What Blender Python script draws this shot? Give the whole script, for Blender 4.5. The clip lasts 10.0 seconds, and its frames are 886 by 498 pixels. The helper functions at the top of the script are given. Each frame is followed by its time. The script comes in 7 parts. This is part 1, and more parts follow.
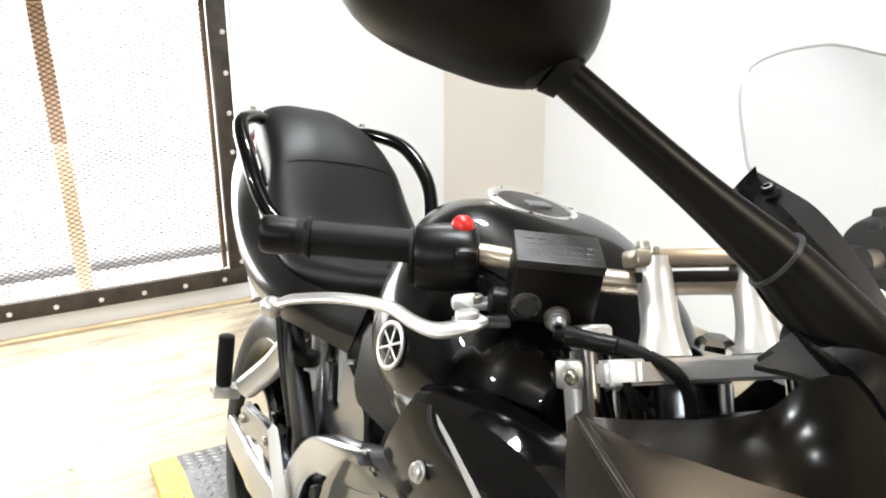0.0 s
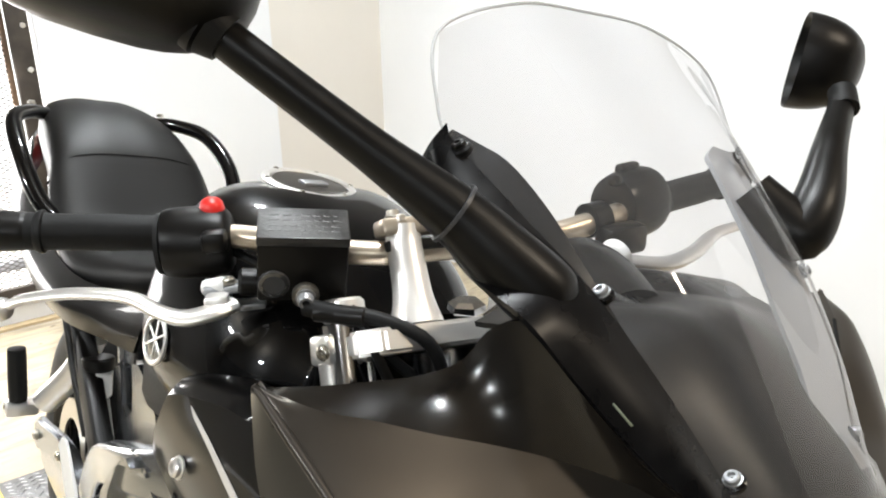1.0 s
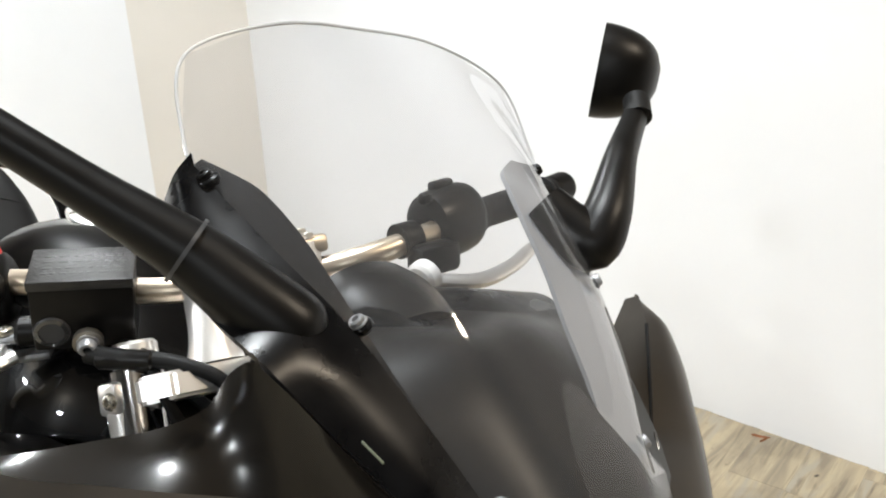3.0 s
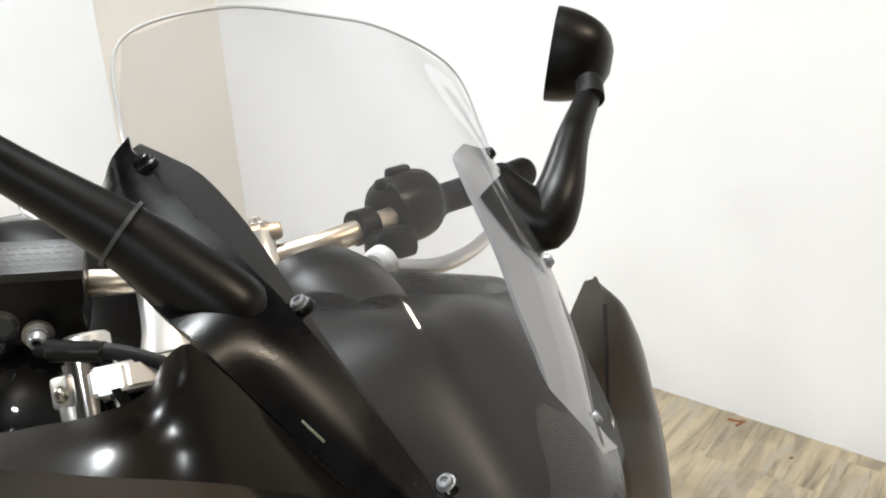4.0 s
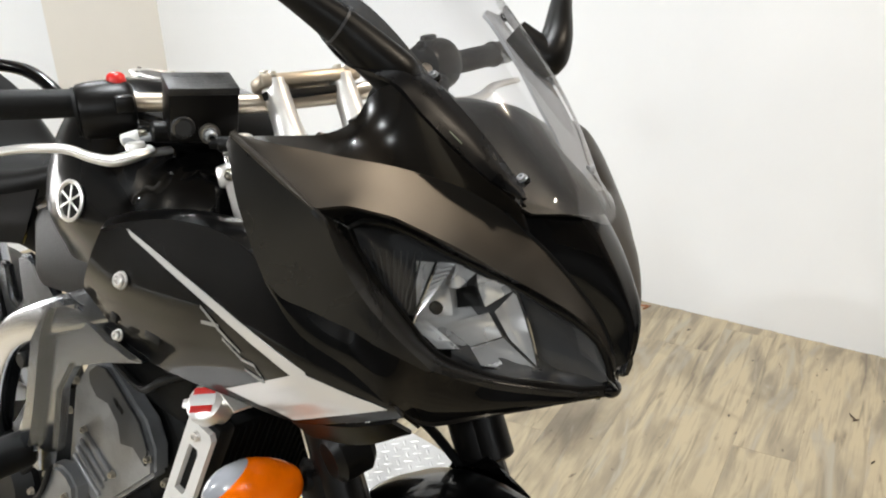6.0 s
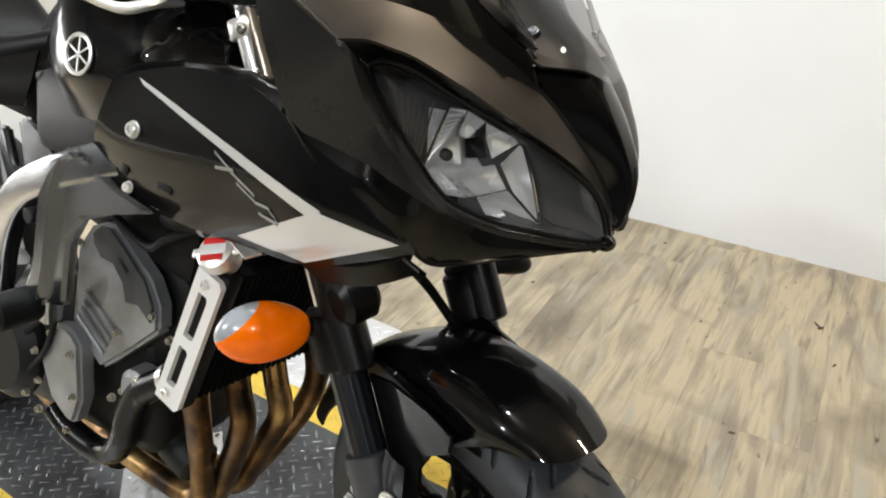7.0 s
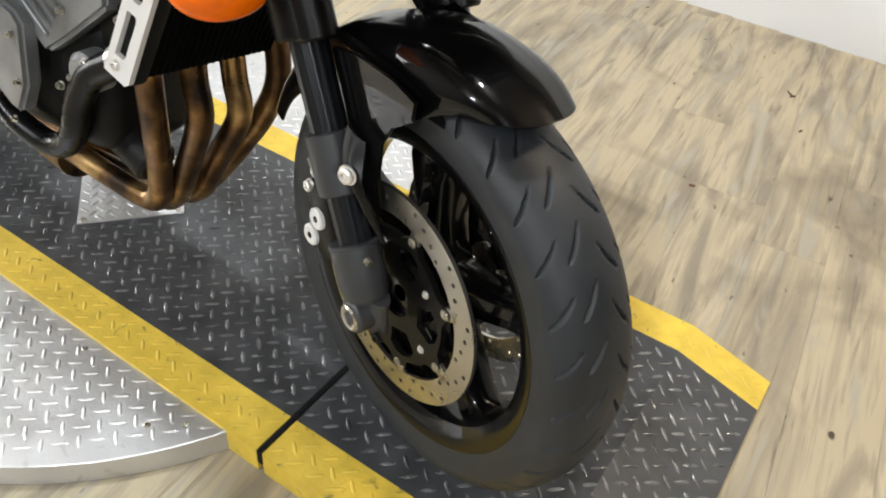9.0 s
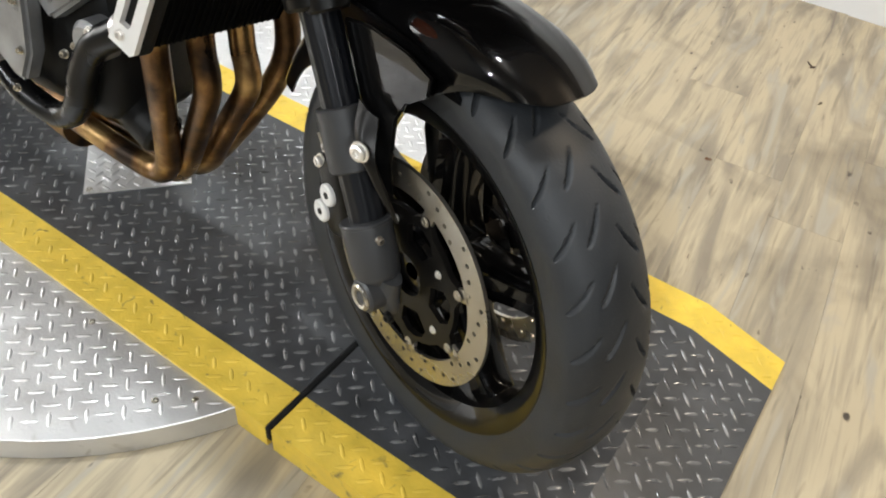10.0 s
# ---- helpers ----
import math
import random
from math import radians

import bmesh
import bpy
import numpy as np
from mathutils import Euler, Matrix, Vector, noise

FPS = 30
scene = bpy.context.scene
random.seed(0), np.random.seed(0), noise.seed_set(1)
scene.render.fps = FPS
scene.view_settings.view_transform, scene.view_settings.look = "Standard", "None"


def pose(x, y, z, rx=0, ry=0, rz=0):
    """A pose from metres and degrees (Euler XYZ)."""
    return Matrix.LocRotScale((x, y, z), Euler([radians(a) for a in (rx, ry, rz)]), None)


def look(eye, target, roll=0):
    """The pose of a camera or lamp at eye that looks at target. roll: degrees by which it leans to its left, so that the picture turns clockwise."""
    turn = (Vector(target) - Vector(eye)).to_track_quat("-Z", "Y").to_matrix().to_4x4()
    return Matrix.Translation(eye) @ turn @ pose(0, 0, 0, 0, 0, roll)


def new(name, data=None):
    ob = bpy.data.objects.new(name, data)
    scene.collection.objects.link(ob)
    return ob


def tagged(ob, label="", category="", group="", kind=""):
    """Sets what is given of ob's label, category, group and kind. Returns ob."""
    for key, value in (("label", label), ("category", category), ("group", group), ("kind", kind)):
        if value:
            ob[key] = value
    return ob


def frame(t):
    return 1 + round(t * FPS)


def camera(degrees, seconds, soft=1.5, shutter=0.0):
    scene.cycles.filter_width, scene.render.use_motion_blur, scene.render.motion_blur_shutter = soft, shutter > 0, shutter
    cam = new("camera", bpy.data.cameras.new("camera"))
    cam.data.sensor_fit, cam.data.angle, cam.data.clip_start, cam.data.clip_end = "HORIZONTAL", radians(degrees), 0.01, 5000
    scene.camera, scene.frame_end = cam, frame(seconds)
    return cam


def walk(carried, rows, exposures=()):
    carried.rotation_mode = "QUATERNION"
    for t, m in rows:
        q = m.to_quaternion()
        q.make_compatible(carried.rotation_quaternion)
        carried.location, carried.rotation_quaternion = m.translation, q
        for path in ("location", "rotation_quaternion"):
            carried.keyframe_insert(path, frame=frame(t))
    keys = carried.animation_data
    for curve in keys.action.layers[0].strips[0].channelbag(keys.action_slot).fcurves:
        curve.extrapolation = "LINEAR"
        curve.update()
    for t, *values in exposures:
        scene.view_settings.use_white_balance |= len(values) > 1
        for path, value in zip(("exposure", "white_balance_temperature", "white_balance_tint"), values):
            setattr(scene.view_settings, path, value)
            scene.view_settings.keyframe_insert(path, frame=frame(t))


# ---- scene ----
cam = camera(58.5, 10.0, soft=2.0)
PATH = [
    (0, (0.293, -0.163, 1.275), (-1.389, 0.717, 0.644), -0.1),
    (0.5, (0.328, -0.108, 1.266), (-1.238, 0.96, 0.627), -0.7),
    (1, (0.343, -0.069, 1.257), (-1.153, 1.083, 0.597), -1.2),
    (1.5, (0.354, -0.041, 1.254), (-1.105, 1.167, 0.611), -1.8),
    (2, (0.366, -0.023, 1.256), (-1.064, 1.223, 0.622), -2.5),
    (2.5, (0.374, -0.006, 1.254), (-1.009, 1.289, 0.614), -2.5),
    (3, (0.384, 0.014, 1.255), (-0.962, 1.352, 0.624), -2.5),
    (3.2, (0.395, 0.028, 1.254), (-0.95, 1.37, 0.629), -3.6),
    (4.5, (0.41, 0.027, 1.239), (-0.875, 1.413, 0.585), -2.5),
    (5, (0.455, -0.072, 1.238), (-0.799, 1.353, 0.605), -1.3),
    (5.2, (0.470, -0.144, 1.233), (-0.722, 1.348, 0.635), -2.5),
    (5.5, (0.475, -0.252, 1.234), (-0.63, 1.28, 0.576), -3.4),
    (5.7, (0.499, -0.295, 1.224), (-0.602, 1.221, 0.528), -3.0),
    (7, (0.515, -0.414, 1.14), (-0.491, 1.062, 0.239), 0.3),
    (7.5, (0.529, -0.437, 1.11), (-0.421, 1.013, 0.112), 1.7),
    (8, (0.541, -0.448, 1.074), (-0.341, 0.962, -0.037), 2.8),
    (8.5, (0.552, -0.455, 1.039), (-0.279, 0.909, -0.164), 4.3),
    (9, (0.547, -0.449, 1.007), (-0.221, 0.848, -0.307), 5.3),
    (9.5, (0.539, -0.444, 0.975), (-0.157, 0.803, -0.424), 7.1),
    (10, (0.525, -0.43, 1.002), (-0.221, 0.812, -0.377), 5.6),
]
walk(cam, [(t, look(eye, target, roll)) for t, eye, target, roll in PATH], exposures=[(0, 0.46), (2.5, 0.38), (4.5, 0.30), (5.5, 0.26), (7.0, 0.3), (8.0, 0.28), (9.0, 0.36), (10.0, 0.38)])

# ---- world and light ----
world = bpy.data.worlds.new("world")
world.use_nodes = True
scene.world = world
bg = world.node_tree.nodes["Background"]
sky = world.node_tree.nodes.new("ShaderNodeTexSky")
sky.sky_type, sky.sun_disc, sky.sun_elevation, sky.sun_rotation = "NISHITA", False, radians(40), radians(200)
world.node_tree.links.new(sky.outputs[0], bg.inputs[0])
bg.inputs[1].default_value = 0.1


def area_lamp(name, m, sx, sy, watts, colour=(1, 0.96, 0.9)):
    data = bpy.data.lights.new(name, "AREA")
    data.shape, data.size, data.size_y, data.energy, data.color = "RECTANGLE", sx, sy, watts, colour
    ob = new(name, data)
    ob.matrix_world = m
    return ob


# ---- materials ----
def material(name, colour=(0.5, 0.5, 0.5), rough=0.5, metal=0.0, coat=0.0, bump=0.0, scale=200.0, vary=0.0, vary_scale=8.0,
             rough_vary=0.0, spec=0.5, per_object=0.0, coat_rough=0.05):
    """A principled material whose colour, gloss and relief vary at a fine and a broad scale."""
    mat = bpy.data.materials.new(name)
    mat.use_nodes = True
    nt = mat.node_tree
    bsdf = nt.nodes["Principled BSDF"]
    link, node = nt.links.new, nt.nodes.new
    bsdf.inputs["Base Color"].default_value = (*colour, 1)
    bsdf.inputs["Roughness"].default_value = rough
    bsdf.inputs["Metallic"].default_value = metal
    bsdf.inputs["Coat Weight"].default_value = coat
    bsdf.inputs["Coat Roughness"].default_value = coat_rough
    bsdf.inputs["Specular IOR Level"].default_value = spec
    coords = node("ShaderNodeTexCoord")
    if vary or rough_vary:
        broad = node("ShaderNodeTexNoise")
        broad.inputs["Scale"].default_value, broad.inputs["Detail"].default_value = vary_scale, 6
        link(coords.outputs["Object"], broad.inputs["Vector"])
        if vary:
            ramp = node("ShaderNodeMapRange")
            ramp.inputs["From Min"].default_value, ramp.inputs["From Max"].default_value = 0.3, 0.7
            ramp.inputs["To Min"].default_value, ramp.inputs["To Max"].default_value = 1 - vary, 1 + vary
            link(broad.outputs[0], ramp.inputs[0])
            value = ramp.outputs[0]
            if per_object:
                info, add = node("ShaderNodeObjectInfo"), node("ShaderNodeMath")
                add.operation = "MULTIPLY_ADD"
                add.inputs[1].default_value = per_object
                link(info.outputs["Random"], add.inputs[0])
                link(value, add.inputs[2])
                value = add.outputs[0]
            mul = node("ShaderNodeVectorMath")
            mul.operation = "SCALE"
            mul.inputs[0].default_value = colour
            link(value, mul.inputs["Scale"])
            link(mul.outputs[0], bsdf.inputs["Base Color"])
        if rough_vary:
            r2 = node("ShaderNodeMapRange")
            r2.inputs["From Min"].default_value, r2.inputs["From Max"].default_value = 0.3, 0.7
            r2.inputs["To Min"].default_value, r2.inputs["To Max"].default_value = max(rough - rough_vary, 0.02), rough + rough_vary
            link(broad.outputs[0], r2.inputs[0])
            link(r2.outputs[0], bsdf.inputs["Roughness"])
    if bump:
        fine, bn = node("ShaderNodeTexNoise"), node("ShaderNodeBump")
        fine.inputs["Scale"].default_value, fine.inputs["Detail"].default_value = scale, 3
        bn.inputs["Strength"].default_value, bn.inputs["Distance"].default_value = bump, 0.002
        link(coords.outputs["Object"], fine.inputs["Vector"])
        link(fine.outputs[0], bn.inputs["Height"])
        link(bn.outputs[0], bsdf.inputs["Normal"])
    return mat


def emitter(name, colour, strength):
    mat = material(name, colour, 0.5)
    bsdf = mat.node_tree.nodes["Principled BSDF"]
    bsdf.inputs["Emission Color"].default_value = (*colour, 1)
    bsdf.inputs["Emission Strength"].default_value = strength
    return mat


def plank_material():
    """Limed wood planks: long streaks of tan and grey along the plank, knots and fine grain."""
    mat = bpy.data.materials.new("limed_wood")
    mat.use_nodes = True
    nt = mat.node_tree
    bsdf = nt.nodes["Principled BSDF"]
    link, node = nt.links.new, nt.nodes.new
    coords, info = node("ShaderNodeTexCoord"), node("ShaderNodeObjectInfo")
    shift = node("ShaderNodeVectorMath")
    shift.operation = "MULTIPLY_ADD"
    shift.inputs[1].default_value = (37, 91, 13)
    spread = node("ShaderNodeCombineXYZ")
    for k in range(3):
        link(info.outputs["Random"], spread.inputs[k])
    link(spread.outputs[0], shift.inputs[0])
    link(coords.outputs["Object"], shift.inputs[2])

    def streak(sx, sy, detail, low, high, distortion=0.6):
        mp, nz, mr = node("ShaderNodeMapping"), node("ShaderNodeTexNoise"), node("ShaderNodeMapRange")
        mp.inputs["Scale"].default_value = (sx, sy, 1)
        nz.inputs["Scale"].default_value, nz.inputs["Detail"].default_value, nz.inputs["Distortion"].default_value = 1.0, detail, distortion
        mr.inputs["From Min"].default_value, mr.inputs["From Max"].default_value = low, high
        link(shift.outputs[0], mp.inputs[0])
        link(mp.outputs[0], nz.inputs["Vector"])
        link(nz.outputs[0], mr.inputs[0])
        return mr.outputs[0]

    def blend(a, b, fac):
        mx = node("ShaderNodeMix")
        mx.data_type = "RGBA"
        for sock, val in ((mx.inputs[6], a), (mx.inputs[7], b)):
            if isinstance(val, tuple):
                sock.default_value = (*val, 1)
            else:
                link(val, sock)
        link(fac, mx.inputs[0])
        return mx.outputs[2]

    base = blend((0.45, 0.378, 0.258), (0.250, 0.214, 0.160), streak(11, 1.7, 9, 0.44, 0.64, 1.6))
    base = blend(base, (0.27, 0.232, 0.175), streak(110, 6, 6, 0.50, 0.84))
    pale = blend(base, (0.37, 0.335, 0.268), streak(13, 2.2, 7, 0.54, 0.66, 1.8))
    dark = blend(pale, (0.105, 0.088, 0.068), streak(46, 4.0, 8, 0.58, 0.82, 1.0))
    knots = blend(dark, (0.05, 0.038, 0.028), streak(34, 20, 2, 0.71, 0.78, 0.2))
    # broad stains that run on from plank to plank
    place, stain, fade = node("ShaderNodeNewGeometry"), node("ShaderNodeTexNoise"), node("ShaderNodeMapRange")
    stain.inputs["Scale"].default_value, stain.inputs["Detail"].default_value, stain.inputs["Distortion"].default_value = 2.4, 8, 1.2
    fade.inputs["From Min"].default_value, fade.inputs["From Max"].default_value = 0.52, 0.72
    fade.inputs["To Max"].default_value = 0.62
    link(place.outputs["Position"], stain.inputs["Vector"])
    link(stain.outputs[0], fade.inputs[0])
    knots = blend(knots, (0.12, 0.098, 0.072), fade.outputs[0])
    tone, scale = node("ShaderNodeMapRange"), node("ShaderNodeVectorMath")
    tone.inputs["To Min"].default_value, tone.inputs["To Max"].default_value = 0.95, 1.04
    scale.operation = "SCALE"
    link(info.outputs["Random"], tone.inputs[0])
    link(knots, scale.inputs[0])
    link(tone.outputs[0], scale.inputs["Scale"])
    link(scale.outputs[0], bsdf.inputs["Base Color"])
    bn = node("ShaderNodeBump")
    bn.inputs["Strength"].default_value, bn.inputs["Distance"].default_value = 0.25, 0.001
    link(streak(120, 6, 5, 0.3, 0.7), bn.inputs["Height"])
    link(bn.outputs[0], bsdf.inputs["Normal"])
    bsdf.inputs["Roughness"].default_value = 0.5
    bsdf.inputs["Specular IOR Level"].default_value = 0.35
    return mat


def clear_sheet(name, tint, gloss, haze=0.0):
    """A thin clear sheet: light goes straight through, with a gloss that grows at grazing angles."""
    mat = bpy.data.materials.new(name)
    mat.use_nodes = True
    nt = mat.node_tree
    nt.nodes.remove(nt.nodes["Principled BSDF"])
    link, node = nt.links.new, nt.nodes.new
    clear, shine, fres, mix = node("ShaderNodeBsdfTransparent"), node("ShaderNodeBsdfGlossy"), node("ShaderNodeFresnel"), node("ShaderNodeMixShader")
    clear.inputs[0].default_value = (*tint, 1)
    shine.inputs["Roughness"].default_value = gloss
    fres.inputs[0].default_value = 1.48
    link(fres.outputs[0], mix.inputs[0])
    link(clear.outputs[0], mix.inputs[1])
    link(shine.outputs[0], mix.inputs[2])
    last = mix
    if haze:
        # pale film: slight haze plus a veil of reflected light set in colour
        film, back, both_ways, last = node("ShaderNodeBsdfDiffuse"), node("ShaderNodeBsdfTranslucent"), node("ShaderNodeMixShader"), node("ShaderNodeMixShader")
        mottle, ramp, coords = node("ShaderNodeTexNoise"), node("ShaderNodeMapRange"), node("ShaderNodeTexCoord")
        film.inputs[0].default_value = back.inputs[0].default_value = (0.75, 0.75, 0.76, 1)
        mottle.inputs["Scale"].default_value = 14
        ramp.inputs["To Min"].default_value, ramp.inputs["To Max"].default_value = haze * 0.6, haze * 1.4
        link(coords.outputs["Object"], mottle.inputs["Vector"])
        link(mottle.outputs[0], ramp.inputs[0])
        link(ramp.outputs[0], last.inputs[0])
        link(mix.outputs[0], last.inputs[1])
        link(film.outputs[0], both_ways.inputs[1])
        link(back.outputs[0], both_ways.inputs[2])
        link(both_ways.outputs[0], last.inputs[2])
    link(last.outputs[0], nt.nodes["Material Output"].inputs[0])
    return mat


WALL = material("white_wall_paint", (0.79, 0.80, 0.815), 0.6, bump=0.025, scale=30, vary=0.03, vary_scale=1.5)
CEIL = material("white_ceiling_paint", (0.8, 0.8, 0.78), 0.8, bump=0.1, scale=60, vary=0.03)
PLANK = plank_material()
CONCRETE = material("pale_floor_coat", (0.62, 0.60, 0.55), 0.45, bump=0.1, scale=60, vary=0.06, vary_scale=3)
BLACKPLATE = material("black_painted_plate", (0.050, 0.052, 0.056), 0.37, spec=0.5, bump=0.15, scale=200, vary=0.35, vary_scale=14, rough_vary=0.1)
YELLOW = material("yellow_paint", (0.70, 0.49, 0.06), 0.5, bump=0.2, scale=180, vary=0.14, vary_scale=24, rough_vary=0.12)
ALUPLATE = material("bare_aluminium_plate", (0.68, 0.68, 0.68), 0.42, 0.75, bump=0.15, scale=200, vary=0.08, vary_scale=10, rough_vary=0.1)
GLOSS = material("gloss_black_paint", (0.0022, 0.0021, 0.0022), 0.3, coat=0.6, coat_rough=0.012, spec=0.05, vary=0.2)
# same satin black as FLANK; its brown carries the warm reflected glow
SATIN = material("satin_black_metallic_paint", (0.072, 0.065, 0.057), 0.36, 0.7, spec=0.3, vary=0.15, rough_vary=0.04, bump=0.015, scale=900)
# the cowl's satin black again, darkened for the shaded flank
FLANK = material("satin_black_paint", (0.012, 0.0118, 0.0115), 0.28, spec=0.38, vary=0.2, vary_scale=14, rough_vary=0.05, bump=0.02, scale=700)
PLASTIC = material("black_plastic", (0.0040, 0.0036, 0.0033), 0.36, bump=0.03, scale=500, vary=0.2, vary_scale=18, rough_vary=0.08, spec=0.22)
STRIP = material("dull_black_strip", (0.0026, 0.0026, 0.0030), 0.30, spec=0.24, bump=0.04, scale=400, vary=0.3, vary_scale=30, rough_vary=0.1)
RUBBER = material("black_rubber", (0.006, 0.006, 0.006), 0.55, spec=0.18, bump=0.06, scale=400, vary=0.25, vary_scale=20)
TYRE = material("tyre_rubber", (0.021, 0.0235, 0.027), 0.52, spec=0.45, bump=0.22, scale=380, vary=0.22, vary_scale=14, rough_vary=0.1)
SEAT = material("black_vinyl", (0.007, 0.0066, 0.0063), 0.46, spec=0.28, bump=0.1, scale=400, vary=0.12, vary_scale=6, rough_vary=0.06)
SILVER = material("silver_painted_aluminium", (0.37, 0.382, 0.402), 0.20, 1.0, bump=0.06, scale=600, vary=0.05, rough_vary=0.05)
ALLOY = material("brushed_alloy", (0.80, 0.78, 0.75), 0.36, 0.8, bump=0.06, scale=500, vary=0.06, rough_vary=0.08)
CHAMPAGNE = material("champagne_anodised_bar", (0.50, 0.43, 0.34), 0.36, 0.85, bump=0.04, scale=500, vary=0.05)
CHROME = material("chrome", (0.72, 0.72, 0.73), 0.08, 1.0, rough_vary=0.03)
STEEL = material("brushed_disc_steel", (0.52, 0.49, 0.43), 0.30, 0.95, bump=0.05, scale=900, vary=0.08, rough_vary=0.08)
ENGINE = material("dark_grey_engine_paint", (0.27, 0.274, 0.282), 0.36, 0.5, bump=0.3, scale=300, vary=0.3, vary_scale=16, rough_vary=0.1)
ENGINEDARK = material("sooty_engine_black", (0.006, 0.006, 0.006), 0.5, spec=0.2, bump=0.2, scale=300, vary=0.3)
CASTING = material("satin_grey_casting", (0.050, 0.051, 0.054), 0.42, 0.2, bump=0.06, scale=500, vary=0.15, vary_scale=12, rough_vary=0.05)
FORK = material("dark_blue_grey_fork_paint", (0.010, 0.011, 0.014), 0.30, 0.25, bump=0.05, scale=600, vary=0.12)
WHITE = material("white_plastic", (0.72, 0.71, 0.69), 0.4, bump=0.05, vary=0.05)
DECAL = material("silver_white_decal", (0.62, 0.60, 0.58), 0.25, 0.2, coat=0.6, vary=0.04)
GREYMARK = material("grey_outline_decal", (0.24, 0.24, 0.235), 0.25, coat=0.8, vary=0.05)
RED = material("red_plastic", (0.62, 0.02, 0.015), 0.35, vary=0.06)
ORANGE = material("orange_lens", (1.0, 0.175, 0.0), 0.2, coat=0.35, spec=0.2, bump=0.12, scale=240, vary=0.18, vary_scale=26)
ORANGEPOST = material("orange_rack_paint", (0.94, 0.62, 0.40), 0.5, vary=0.08)
GREYLENS = material("grey_lens_shell", (0.32, 0.33, 0.36), 0.2, coat=1.0, vary=0.05)
RUST = material("rusty_steel_frame", (0.045, 0.036, 0.028), 0.6, 0.3, bump=0.3, scale=160, vary=0.4, vary_scale=12)
MESHSTEEL = material("grey_mesh_steel", (0.05, 0.048, 0.046), 0.5, 0.3, vary=0.2)
SCREEN = clear_sheet("clear_windscreen", (0.90, 0.90, 0.91), 0.03, 0.058)
LENS = clear_sheet("clear_headlight_lens", (0.95, 0.95, 0.95), 0.02)
REFLECTOR = material("aluminised_reflector", (0.95, 0.95, 0.95), 0.25, 0.55, rough_vary=0.08)
MIRROR = material("mirror_glass", (0.85, 0.86, 0.87), 0.02, 1.0)
SCREENEDGE = material("windscreen_edge", (0.50, 0.51, 0.52), 0.15, coat=1.0, vary=0.05)
# worn tread paint, also lightened to carry the ridges' highlights
WORNHIGHLIT = material("worn_tread_paint", (0.17, 0.172, 0.177), 0.28, 0.45, spec=0.6, bump=0.1, scale=300, vary=0.5, vary_scale=30, rough_vary=0.1)
# unseen walls added dark, so that glossy parts reflect little light
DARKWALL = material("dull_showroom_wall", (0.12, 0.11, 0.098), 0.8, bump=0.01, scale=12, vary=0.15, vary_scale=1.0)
# unseen far walls, set dark to keep reflections in the black paint low
FARWALL = material("pale_grey_showroom_wall", (0.10, 0.10, 0.099), 0.7, bump=0.1, scale=60, vary=0.08, vary_scale=1.0)
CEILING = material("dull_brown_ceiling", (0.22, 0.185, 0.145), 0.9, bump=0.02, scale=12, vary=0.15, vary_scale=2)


def header_material():
    """Exhaust steel, heat-tinted in bands from straw through bronze to brown."""
    mat = material("heat_tinted_steel", (0.3, 0.17, 0.08), 0.34, 0.85, bump=0.15, scale=260, rough_vary=0.12, vary=0.3, vary_scale=9)
    nt = mat.node_tree
    bsdf = nt.nodes["Principled BSDF"]
    coords, nz, ramp = nt.nodes.new("ShaderNodeTexCoord"), nt.nodes.new("ShaderNodeTexNoise"), nt.nodes.new("ShaderNodeValToRGB")
    nz.inputs["Scale"].default_value, nz.inputs["Detail"].default_value = 13, 5
    nt.links.new(coords.outputs["Object"], nz.inputs["Vector"])
    nt.links.new(nz.outputs[0], ramp.inputs[0])
    el = ramp.color_ramp.elements
    el[0].position, el[0].color = 0.34, (0.030, 0.020, 0.014, 1)
    el[1].position, el[1].color = 0.68, (0.55, 0.36, 0.15, 1)
    mid = el.new(0.5)
    mid.color = (0.16, 0.085, 0.034, 1)
    nt.links.new(ramp.outputs[0], bsdf.inputs["Base Color"])
    return mat


HEADER = header_material()


def scuff(mat, colour, low, high, scale):
    """Adds worn patches and specks of another colour to a material."""
    nt = mat.node_tree
    bsdf = nt.nodes["Principled BSDF"]
    coords, nz, mr, mx = nt.nodes.new("ShaderNodeTexCoord"), nt.nodes.new("ShaderNodeTexNoise"), nt.nodes.new("ShaderNodeMapRange"), nt.nodes.new("ShaderNodeMix")
    mx.data_type = "RGBA"
    nz.inputs["Scale"].default_value, nz.inputs["Detail"].default_value, nz.inputs["Distortion"].default_value = scale, 7, 0.8
    mr.inputs["From Min"].default_value, mr.inputs["From Max"].default_value = low, high
    mr.inputs["To Max"].default_value = 0.85
    old = bsdf.inputs["Base Color"].links[0].from_socket
    nt.links.new(coords.outputs["Object"], nz.inputs["Vector"])
    nt.links.new(nz.outputs[0], mr.inputs[0])
    nt.links.new(mr.outputs[0], mx.inputs[0])
    nt.links.new(old, mx.inputs[6])
    mx.inputs[7].default_value = (*colour, 1)
    nt.links.new(mx.outputs[2], bsdf.inputs["Base Color"])


scuff(YELLOW, (0.13, 0.10, 0.05), 0.64, 0.74, 42)
scuff(BLACKPLATE, (0.075, 0.072, 0.068), 0.58, 0.78, 9)
scuff(ALUPLATE, (0.36, 0.35, 0.33), 0.62, 0.80, 26)
scuff(WORNHIGHLIT, (0.16, 0.16, 0.16), 0.60, 0.72, 70)


